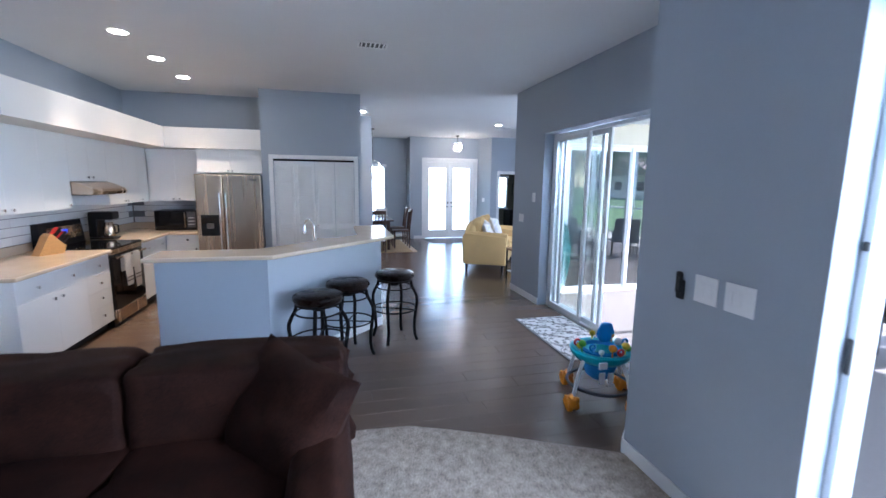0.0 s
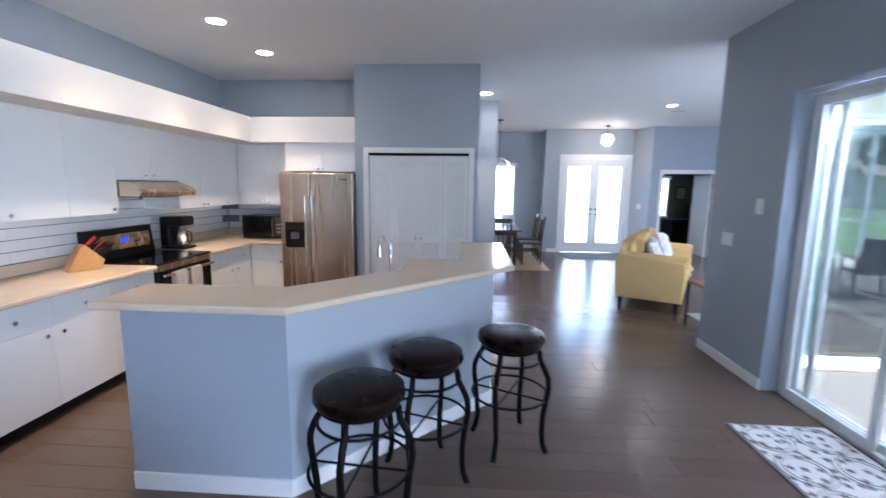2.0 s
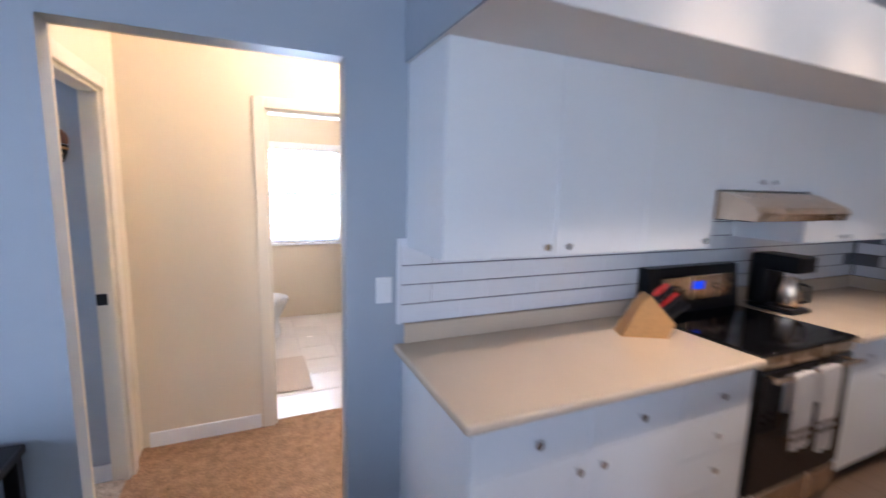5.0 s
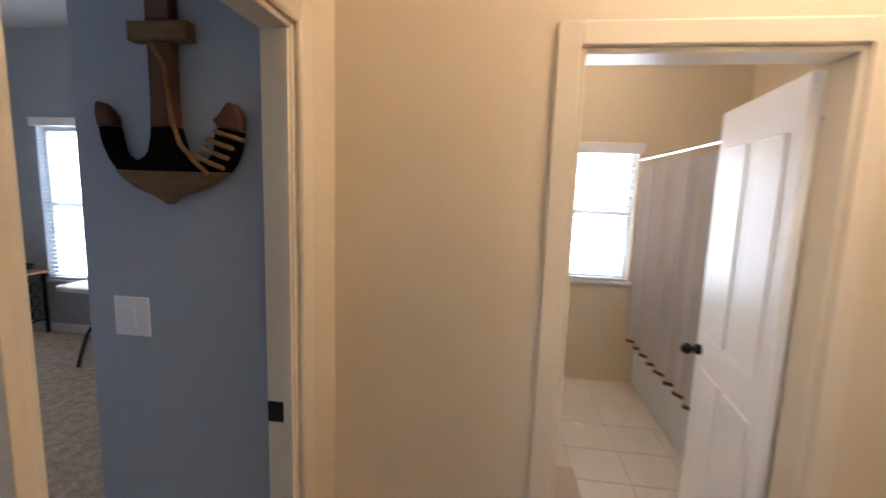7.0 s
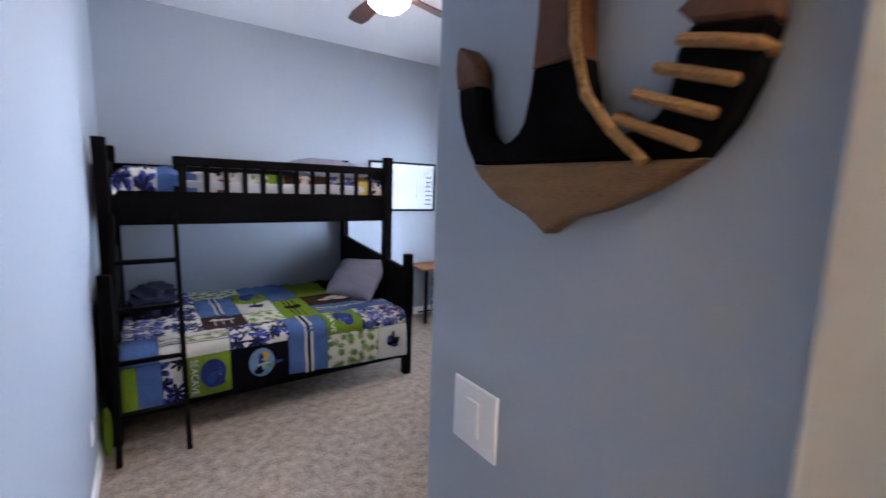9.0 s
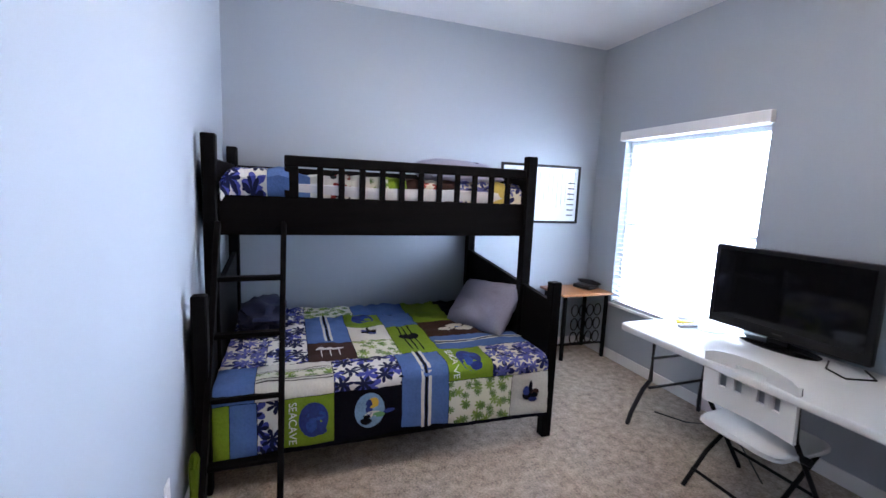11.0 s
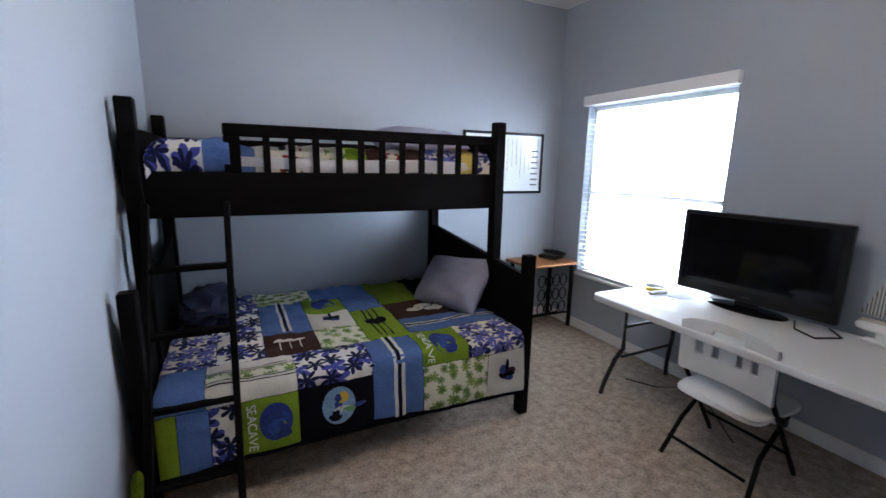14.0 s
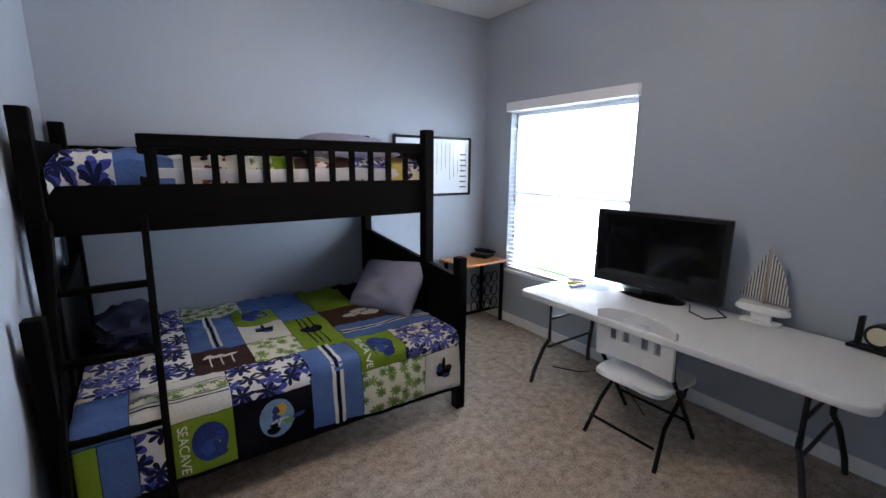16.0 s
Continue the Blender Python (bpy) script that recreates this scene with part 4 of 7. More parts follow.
for k, (yy, cx) in enumerate(((5.80, -1.64), (6.02, -1.64))):
    tw = thing("dish_towel", "white dish towel with brown bands over the oven handle", "towel", -1.62, yy, 0.5, group="dish towels")
    pts = []
    bm = bm_new()
    path = [(-1.641, 0.62), (-1.641, 0.78), (-1.633, 0.815), (-1.62, 0.822), (-1.606, 0.815), (-1.598, 0.78), (-1.595, 0.60), (-1.592, 0.45 - 0.06 * k)]
    grid = [[bm.verts.new((x + 0.006 * math.sin(j * 1.9 + z * 7), yy - 0.08 + j * 0.02, z)) for x, z in path] for j in range(9)]
    for a, b2 in zip(grid, grid[1:]):
        for i in range(len(path) - 1):
            bm.faces.new((a[i], a[i + 1], b2[i + 1], b2[i]))
    bmesh.ops.solidify(bm, geom=bm.faces[:], thickness=0.004)
    part("cloth", bm, mat("white_cotton", (0.75, 0.72, 0.70), 0.95, var=0.08, scale=9, fine=200, bump=0.3), tw)
    for z in (0.50, 0.54):
        part("band", boxed(-1.5925, -1.588, yy - 0.075, yy + 0.075, z, z + 0.012), DARKWOOD, tw, "brown woven band")

# range hood
hd = thing("range_hood", "stainless under-cabinet range hood above the stove", "range hood", -2.1, 6.0, 1.5)
bm = bm_new()
prism(bm, [(-2.39, 1.51), (-1.80, 1.51), (-1.78, 1.545), (-1.80, 1.575), (-1.93, 1.635), (-1.99, 1.65), (-2.39, 1.65)], 5.61, 6.39)
bm.transform(Matrix(((1, 0, 0, 0), (0, 0, 1, 0), (0, 1, 0, 0), (0, 0, 0, 1))))
bmesh.ops.recalc_face_normals(bm, faces=bm.faces[:])
part("shell", bm, STEEL, hd)
part("grease_filter", boxed(-2.30, -1.88, 5.70, 6.30, 1.500, 1.512), GREYMETAL, hd)

# fridge
fr = thing("refrigerator", "stainless side-by-side refrigerator with water dispenser", "refrigerator", -0.765, 7.5, 0)
part("cabinet_body", boxed(-1.215, -0.315, 7.205, 7.95, 0.03, 1.765, bevel=0.006), mat("grey_side_panel", (0.16, 0.16, 0.165), 0.5, 0.3), fr)
part("grille", boxed(-1.215, -0.315, 7.17, 7.21, 0.01, 0.06), BLACK, fr)
for x0, x1, hx in ((-1.22, -0.845, -0.885), (-0.838, -0.31, -0.80)):
    d = part("door", boxed(x0, x1, 7.125, 7.20, 0.065, 1.775, bevel=0.014, seg=3), STEEL, fr, "brushed stainless door")
    bm = rod(bm_new(), (hx, 7.07, 0.62), (hx, 7.07, 1.50), 0.014, seg=12)
    for z in (0.66, 1.46):
        rod(bm, (hx, 7.125, z), (hx, 7.07, z), 0.010)
    part("handle", bm, CHROME, d, "polished bar handle")
    if hx < -0.84:
        part("dispenser", boxed(-1.165, -0.915, 7.119, 7.135, 0.86, 1.175, bevel=0.006), BLACKGLASS, d, "black ice and water dispenser")
        part("dispenser_cup", boxed(-1.09, -0.99, 7.113, 7.121, 0.97, 1.05, bevel=0.01), mat("grey_lever", (0.10, 0.10, 0.105), 0.4), d)
part("badge", boxed(-0.46, -0.36, 7.122, 7.126, 1.69, 1.705), mat("dark_badge", (0.1, 0.1, 0.1), 0.4), fr)

# counter clutter
mw = thing("microwave", "black countertop microwave oven in the corner", "microwave", -1.62, 7.68, 0.908)
part("housing", boxed(-0.29, 0.29, -0.19, 0.2, 0.012, 0.31, bevel=0.008), BLACK, mw, local=True)
d = part("door", boxed(-0.28, 0.15, -0.205, -0.19, 0.03, 0.30, bevel=0.004), BLACKGLASS, mw, local=True)
part("handle", boxed(0.13, 0.15, -0.235, -0.205, 0.05, 0.28, bevel=0.006), STEEL, d, local=True)
part("keypad", boxed(0.165, 0.28, -0.203, -0.19, 0.05, 0.29), mat("keypad_grey", (0.05, 0.05, 0.055), 0.3), mw, local=True)
for k in range(3):
    part("key_row", boxed(0.18, 0.265, -0.206, -0.203, 0.09 + k * 0.05, 0.105 + k * 0.05), mat("key_legend", (0.35, 0.35, 0.36), 0.5), mw, local=True)
cm = thing("coffee_maker", "black drip coffee maker with steel carafe", "coffee maker", -2.16, 6.56, 0.908, 90)
part("base", boxed(-0.10, 0.10, -0.15, 0.13, 0, 0.03, bevel=0.01), BLACK, cm, local=True)
part("tower", boxed(-0.10, 0.10, 0.02, 0.13, 0.03, 0.30, bevel=0.012), BLACK, cm, local=True)
part("brew_head", boxed(-0.10, 0.10, -0.15, 0.13, 0.255, 0.36, bevel=0.02, seg=2), BLACK, cm, local=True)
ca = part("carafe", lathe(bm_new(), [(0.062, 0.031), (0.07, 0.06), (0.07, 0.15), (0.05, 0.20), (0.045, 0.22)], (0, -0.06, 0)), STEEL, cm, "stainless carafe", local=True)
part("carafe_handle", tube(bm_new(), [(0, -0.125, 0.19), (0, -0.165, 0.18), (0, -0.165, 0.09), (0, -0.128, 0.07)], 0.010), BLACK, ca, local=True)
kb = thing("knife_block", "slanted wooden knife block with black and red handles", "knife block", -2.09, 5.30, 0.908, 62)
bm = bm_new()
prism(bm, [(-0.13, 0.0), (0.10, 0.0), (0.13, 0.075), (0.0, 0.215), (-0.03, 0.19)], -0.055, 0.055)
bm.transform(Matrix(((1, 0, 0, 0), (0, 0, 1, 0), (0, 1, 0, 0), (0, 0, 0, 1))))
bmesh.ops.recalc_face_normals(bm, faces=bm.faces[:])
part("block", bm, PALEWOOD, kb, local=True, round_=False)
red = mat("red_plastic", (0.6, 0.02, 0.015), 0.4)
for k in range(7):
    u, v = k % 3, k // 3
    p = Vector((0.105 - 0.04 * v, -0.034 + 0.034 * u, 0.095 + 0.045 * v))
    part("knife_handle", rod(bm_new(), p, p + Vector((0.085, 0, 0.08)), 0.010, 0.012, 8), red if k in (4,) else BLACK, kb, local=True)
part("shears_handle", tube(bm_new(), [(0.06 + 0.03 * math.cos(a), -0.01 + 0.02 * math.sin(a), 0.24 + 0.03 * math.cos(a)) for a in [i * math.pi / 5 for i in range(10)]], 0.007, 8, True), red, kb, "red scissor handle", local=True)

# backsplash with long glazed tiles
bs = thing("backsplash", "white glazed tile backsplash with dark joints", "backsplash", -2.395, 6, 1.0, kind="structure")
part("grout_bed", box(boxed(-2.3995, -2.394, 4.090, 7.998, 1.0, 1.362), -2.3995, -2.394, 5.605, 6.395, 1.362, 1.652), GROUT, bs, round_=False)
tl = mesh_of("tile", boxed(0, 0.007, -0.1492, 0.1492, -0.0425, 0.0425, bevel=0.0012), TILE)
for row in range(7):
    z = 1.047 + row * 0.091
    y = 4.09 + (0.15 if row % 2 else 0.0)
    if row % 2 and row < 4:
        part("tile", boxed(-2.394, -2.387, 4.091, 4.237, z - 0.0435, z + 0.0435, bevel=0.002), TILE, bs)
    while y + 0.30 < 8.0:
        ok = row < 4 or 5.61 < y + 0.15 < 6.39
        if ok:
            o = new("tile", tl)
            o.parent = bs
            o.matrix_basis = basis(bs).inverted() @ pose(-2.394, y + 0.15, z)
        y += 0.30
part("end_trim", boxed(-2.399, -2.385, 4.068, 4.090, 1.0, 1.40, bevel=0.003), TILE, bs, "white edge tile")
part("end_trim", boxed(-2.399, -2.385, 4.090, 4.114, 1.36, 1.40, bevel=0.003), TILE, bs)
bs = thing("backsplash", "white glazed tile backsplash behind the microwave", "backsplash", -1.8, 7.995, 1.0, kind="structure")
part("grout_bed", boxed(-2.39, -1.23, 7.994, 7.9995, 1.0, 1.37), GROUT, bs, round_=False)
for row in range(4):
    for k in range(3):
        o = new("tile", tl)
        o.parent = bs
        o.matrix_basis = basis(bs).inverted() @ pose(-2.22 + k * 0.30 + (0.15 if row % 2 else 0), 7.994, 1.047 + row * 0.091, 0, 0, -90)


# ---- ceiling fixtures ----
def can_light(x, y, power):
    c = thing("recessed_light", "lit round recessed ceiling light with white trim", "ceiling light", x, y, H, group="recessed ceiling lights")
    part("trim_ring", lathe(bm_new(), [(0.088, 0), (0.088, -0.006), (0.075, -0.009), (0.072, -0.002)], seg=28), WHITE, c, local=True)
    part("lens", lathe(bm_new(), [(0.071, -0.003), (0.071, -0.006), (0.03, -0.007)], seg=28), BULB, c, "glowing lens", local=True)
    lamp_light("can_lamp", x, y, H - 0.03, power, 0.06, spot=74)


for x, y in ((-1.145, 4.96), (-1.15, 5.86), (-1.155, 6.77)):
    can_light(x, y, CAN_W)
can_light(1.32, 8.84, CAN_W * 0.8)
can_light(4.53, 9.83, CAN_W * 0.8)


def vent(x, y, z, w, l, rz=0):
    v = thing("air_vent", "white louvred ceiling air vent", "air vent", x, y, z, rz, group="ceiling vents")
    bm = bm_new()
    for a, b, c, d in ((-l / 2, l / 2, -w / 2, -w / 2 + 0.02), (-l / 2, l / 2, w / 2 - 0.02, w / 2), (-l / 2, -l / 2 + 0.02, -w / 2 + 0.02, w / 2 - 0.02), (l / 2 - 0.02, l / 2, -w / 2 + 0.02, w / 2 - 0.02)):
        box(bm, a, b, c, d, -0.012, -0.001)
    part("frame", bm, WHITE, v, local=True)
    # Flat black sheet painted in for the shade behind the slats.
    part("shade_sheet", boxed(-l / 2 + 0.02, l / 2 - 0.02, -w / 2 + 0.02, w / 2 - 0.02, -0.003, -0.001), BLACK, v, local=True)
    for k in range(6):
        o = bm_new()
        xk = -l / 2 + 0.04 + k * (l - 0.08) / 5
        beam(o, (xk, -w / 2 + 0.02, -0.008), (xk, w / 2 - 0.02, -0.008), 0.016, 0.003, 0)
        part("slat", o, WHITE, v, local=True)


vent(1.19, 4.70, H, 0.20, 0.30)
vent(4.88, 10.35, H, 0.20, 0.36)
vent(-0.98, 4.02, H, 0.25, 0.40)

# pendants
def cage_lamp(name, label, x, y, top, z, r, power):
    c = thing(name, label, "pendant lamp", x, y, z - r)
    bm = rod(bm_new(), (x, y, z + r), (x, y, top - 0.02), 0.006)
    lathe(bm, [(0.06, -0.03), (0.055, -0.012), (0.01, 0.0)], (x, y, top - 0.002), 20)
    part("stem", bm, IRON, c)
    for k in range(6):
        a = k * math.pi / 6
        ring = [(x + r * math.cos(a) * math.cos(u), y + r * math.sin(a) * math.cos(u), z + r * math.sin(u)) for u in [i * math.pi / 12 for i in range(24)]]
        part("cage_ring", tube(bm_new(), ring, 0.005, 6, True), CHROME, c)
    for k in range(4):
        a = k * math.pi / 2
        px, py = x + 0.45 * r * math.cos(a), y + 0.45 * r * math.sin(a)
        part("bulb", lathe(bm_new(), [(0.008, -0.03), (0.02, -0.01), (0.022, 0.015), (0.006, 0.05)], (px, py, z - 0.01), 12), BULB, c, "glowing bulb")
    lamp_light(name + "_glow", x, y, z - r - 0.05, power, 0.1)
    return c


cage_lamp("foyer_lamp", "round metal cage ceiling lamp by the entry", 4.2, 12.2, H, 2.72, 0.14, PEND_W)
ch = cage_lamp("chandelier", "globe chandelier hanging over the dining table", 1.72, 11.4, H, 2.02, 0.24, PEND_W)

# switches, thermostat, remote
def plate(name, label, axis, p, a, z, w, h, d=1, rockers=1):
    s = thing(name, label, "switch", *((p, a, z) if axis == "x" else (a, p, z)))
    q0, q1 = sorted((p, p + d * 0.007))
    part("plate", boxed(q0, q1, a - w / 2, a + w / 2, z - h / 2, z + h / 2, bevel=0.003) if axis == "x" else boxed(a - w / 2, a + w / 2, q0, q1, z - h / 2, z + h / 2, bevel=0.003), WHITE, s)
    q0, q1 = sorted((p + d * 0.007, p + d * 0.011))
    for k in range(rockers):
        c = a + (k - (rockers - 1) / 2) * 0.046
        part("rocker", boxed(q0, q1, c - 0.016, c + 0.016, z - 0.033, z + 0.033, bevel=0.002) if axis == "x" else boxed(c - 0.016, c + 0.016, q0, q1, z - 0.033, z + 0.033, bevel=0.002), WHITE, s)
    return s


plate("light_switch", "white light switch plate on grey wall", "x", 2.53, 1.746, 1.18, 0.135, 0.135, -1, 2)
plate("light_switch", "white triple light switch plate on grey wall", "x", 2.53, 1.565, 1.18, 0.15, 0.135, -1, 3)
plate("light_switch", "white light switch plate beside the hallway opening", "x", -2.40, 4.01, 1.165, 0.075, 0.12, 1, 1)
plate("light_switch", "white triple switch plate on slider wall", "x", 3.52, 6.12, 1.18, 0.16, 0.12, -1, 3)
plate("thermostat", "small white wall thermostat by the slider", "x", 3.52, 5.72, 1.50, 0.09, 0.13, -1, 0)
plate("light_switch", "white light switch plate by the entry doors", "x", 5.19, 12.68, 1.2, 0.12, 0.12, -1, 2).matrix_basis = pose(5.187, 12.679, 1.2, 0, 0, 23)
plate("light_switch", "white square switch plate below the wooden anchor", "x", -3.25, 2.305, 1.255, 0.115, 0.118, 1, 1)
rm = thing("wall_remote", "black fan remote in a wall cradle", "remote", 2.53, 1.897, 1.17)
part("cradle", boxed(2.512, 2.53, 1.872, 1.922, 1.10, 1.20, bevel=0.006), BLACK, rm)
part("handset", boxed(2.503, 2.515, 1.877, 1.917, 1.13, 1.245, bevel=0.008), BLACK, rm)
part("keypad_dots", boxed(2.5015, 2.5035, 1.888, 1.906, 1.15, 1.22), GREYMETAL, rm)


# ---- bar stools ----
def stool(x, y, rz):
    s = thing("bar_stool", "round black leather bar stool with bowed iron legs", "bar stool", x, y, 0, rz, group="bar stools")
    part("seat", lathe(bm_new(), [(0.15, 0.715), (0.195, 0.722), (0.21, 0.75), (0.205, 0.785), (0.18, 0.80), (0.10, 0.808), (0.02, 0.81)], seg=32), LEATHER, s, "black-brown leather seat pad", local=True)
    part("seat_plate", lathe(bm_new(), [(0.18, 0.695), (0.185, 0.70), (0.185, 0.713), (0.15, 0.714)], seg=28), IRON, s, local=True)
    part("swivel", rod(bm_new(), (0, 0, 0.64), (0, 0, 0.70), 0.05, 0.07, 16), IRON, s, local=True)
    for z, r in ((0.625, 0.19), (0.37, 0.236)):
        part("ring", tube(bm_new(), [(r * math.cos(a), r * math.sin(a), z) for a in [i * math.pi / 14 for i in range(28)]], 0.008, 6, True), IRON, s, local=True)
    prof = [(0.18, 0.70), (0.19, 0.635), (0.22, 0.58), (0.244, 0.52), (0.248, 0.46), (0.236, 0.37), (0.222, 0.25), (0.216, 0.14), (0.228, 0.06), (0.25, 0.0)]
    for k in range(4):
        a = math.pi / 4 + k * math.pi / 2
        part("leg", tube(bm_new(), [(r * math.cos(a), r * math.sin(a), z) for r, z in prof], 0.017, 8), IRON, s, local=True)
    for a in (math.pi / 4, 3 * math.pi / 4):
        part("cross_bar", tube(bm_new(), [(0.236 * math.cos(a), 0.236 * math.sin(a), 0.37 - a * 0.004), (-0.236 * math.cos(a), -0.236 * math.sin(a), 0.37 - a * 0.004)], 0.0065, 6), IRON, s, local=True)
    s.matrix_basis = pose(x, y, 0, 0, 0, rz) @ Matrix.Diagonal((1, 1, 0.93, 1))
    return s


stool(0.625, 3.79, 40)
stool(0.885, 4.24, 28)
stool(1.385, 4.58, 20)

# ---- family room sofa ----
so = thing("brown_sofa", "chocolate brown microfibre sofa with loose back cushions", "sofa", -0.3, 2.0, 0)
part("base", boxed(-1.55, 0.82, 1.25, 2.50, 0.08, 0.33, bevel=0.03, seg=2), SOFABROWN, so)
part("back", soft_box(bm_new(), -1.55, 0.83, 2.22, 2.53, 0.2, 0.80, 0.02, 8, 3, 0.012, 9), SOFABROWN, so)
part("arm", soft_box(bm_new(), 0.58, 0.84, 1.22, 2.48, 0.08, 0.62, 0.10, 8, 5), SOFABROWN, so, "padded right arm")
part("arm", soft_box(bm_new(), -1.82, -1.55, 1.22, 2.48, 0.08, 0.62, 0.10, 8, 9), SOFABROWN, so)
for k, (a, b) in enumerate(((-1.53, -0.83), (-0.83, -0.12), (-0.12, 0.60))):
    part("seat_cushion", soft_box(bm_new(), a, b, 1.23, 2.12, 0.30, 0.53, 0.06, 12, 11 + k, 0.010, 12), SOFABROWN, so, "seat cushion")
    part("back_cushion", soft_box(bm_new(), a, b + (0.22 if k == 2 else 0), 2.04, 2.44, 0.44, 0.865, 0.01, 12, 21 + k, 0.007, 12), SOFABROWN, so, "back cushion")
for x in (-1.7, 0.74):
    for y in (1.35, 2.40):
        part("foot", rod(bm_new(), (x, y, 0.012), (x, y, 0.09), 0.025, 0.03), DARKWOOD, so)
pl = thing("throw_pillow", "large brown microfibre pillow against the sofa arm", "pillow", 0.50, 1.98, 0.66)
bm = pillow(bm_new(), 0.62, 0.56, 0.24, 4)
part("cushion", bm, SOFABROWN, pl, local=True)
pl.matrix_basis = pose(0.56, 1.97, 0.645, -26, 8, -48)

# dark side table by the hallway opening
st = thing("black_side_table", "small black table against the grey wall", "table", -2.2, 2.5, 0)
part("top", boxed(-2.37, -1.95, 2.20, 2.75, 0.70, 0.735, bevel=0.006), BLACK, st)
for x in (-2.34, -1.98):
    for y in (2.23, 2.72):
        part("leg", boxed(x - 0.02, x + 0.02, y - 0.02, y + 0.02, 0.012, 0.70, bevel=0.003), BLACK, st)

# ---- door mat and baby jumper ----
dm = thing("door_mat", "white and grey patterned rug by the patio door", "rug", 3.28, 4.24, 0)
MATW = motif("medallion_weave", (0.62, 0.60, 0.57), [(0.10, 0.095, 0.09)], 12, 0.26, 2.0)
part("weave", boxed(2.945, 3.60, 3.60, 4.90, 0.001, 0.010, bevel=0.003), MATW, dm)
DARKTH = mat("charcoal_thread", (0.17, 0.16, 0.15), 0.95, bump=0.3, fine=150)
for cx in (3.11, 3.44):
    for k in range(4):
        cy = 3.77 + k * 0.32
        for rr in (0.15, 0.12):
            oval = [(cx + rr * 0.95 * math.cos(a), cy + rr * math.sin(a), 0.0095) for a in [i * math.pi / 12 for i in range(24)]]
            part("medallion", tube(bm_new(), oval, 0.004, 4, True), DARKTH, dm)
part("border", boxed(2.940, 2.962, 3.595, 4.905, 0.001, 0.011), DARKTH, dm)

TEAL = mat("teal_plastic", (0.02, 0.42, 0.52), 0.35, bump=0.02)
BLUE = mat("bright_blue_cloth", (0.03, 0.25, 0.62), 0.8)
ORANGE = mat("orange_plastic", (0.85, 0.30, 0.01), 0.4)
REDP = mat("toy_red", (0.7, 0.03, 0.03), 0.35)
YELP = mat("toy_yellow", (0.85, 0.6, 0.03), 0.35)
GRNP = mat("toy_green", (0.15, 0.5, 0.05), 0.35)
ju = thing("baby_jumper", "teal baby activity jumper with bright toys and orange feet", "baby jumper", 2.77, 2.92, 0)
ju.matrix_basis = pose(2.78, 2.90, 0) @ Matrix.Diagonal((0.92, 0.92, 0.88, 1))
part("base_ring", tube(bm_new(), [(0.26 * math.cos(a), 0.26 * math.sin(a), 0.16) for a in [i * math.pi / 16 for i in range(32)]], 0.014, 8, True), mat("grey_foam", (0.06, 0.07, 0.08), 0.7), ju, local=True)
for a in (200, 290, 20, 110):
    c, s = math.cos(radians(a)), math.sin(radians(a))
    part("leg", tube(bm_new(), [(0.20 * c, 0.20 * s, 0.44), (0.27 * c, 0.27 * s, 0.30), (0.33 * c, 0.33 * s, 0.07)], 0.016, 8), WHITE, ju, "white tubular leg", local=True)
    f = part("foot", soft_box(bm_new(), 0.34 * c - 0.05, 0.34 * c + 0.05, 0.34 * s - 0.05, 0.34 * s + 0.05, 0.0, 0.12, 0.1, 4, 1), ORANGE, ju, "orange foot", local=True)
part("tray", lathe(bm_new(), [(0.15, 0.38), (0.20, 0.385), (0.245, 0.43), (0.255, 0.47), (0.235, 0.485), (0.19, 0.47), (0.165, 0.46)], seg=32), TEAL, ju, local=True)
part("seat", lathe(bm_new(), [(0.06, 0.20), (0.11, 0.24), (0.15, 0.36), (0.165, 0.475), (0.15, 0.49), (0.12, 0.42)], seg=24), BLUE, ju, "blue cloth seat", local=True)
part("label_patch", boxed(-0.17, -0.10, -0.25, -0.235, 0.40, 0.455), WHITE, ju, local=True)
part("strap", boxed(-0.10, -0.05, -0.16, -0.15, 0.22, 0.32), WHITE, ju, local=True)
part("strap", boxed(-0.02, 0.03, -0.16, -0.15, 0.22, 0.31), WHITE, ju, local=True)
part("headrest", soft_box(bm_new(), 0.04, 0.20, 0.09, 0.14, 0.49, 0.65, 0.2, 6, 2, 0.005, 2.5), BLUE, ju, "round blue headrest", local=True)
rng = random.Random(4)
for k in range(14):
    a = radians(150 + k * 22)
    r = 0.20 + rng.uniform(-0.02, 0.02)
    z = 0.50 + rng.uniform(0, 0.07)
    rad = rng.uniform(0.02, 0.036)
    p = (r * math.cos(a), r * math.sin(a), z)
    bm = bm_new()
    if k % 3 == 0:
        tube(bm, [(p[0] + rad * math.cos(u), p[1], p[2] + rad * math.sin(u)) for u in [i * math.pi / 6 for i in range(12)]], 0.010, 6, True)
    else:
        bmesh.ops.create_icosphere(bm, subdivisions=2, radius=rad, matrix=Matrix.Translation(p))
    rod(bm, (p[0], p[1], 0.47), (p[0], p[1], p[2]), 0.006, seg=6)
    part("toy", bm, (REDP, YELP, GRNP, BLUE, WHITE, ORANGE)[k % 6], ju, local=True)

# ---- living room ----
lv = thing("loveseat", "buttery yellow upholstered loveseat with rolled arms", "loveseat", 4.37, 9.33, 0, -118.6)
lv.matrix_basis = pose(4.37, 9.33, 0, 0, 0, -118.6) @ Matrix.Diagonal((1.1, 1.02, 1.14, 1))
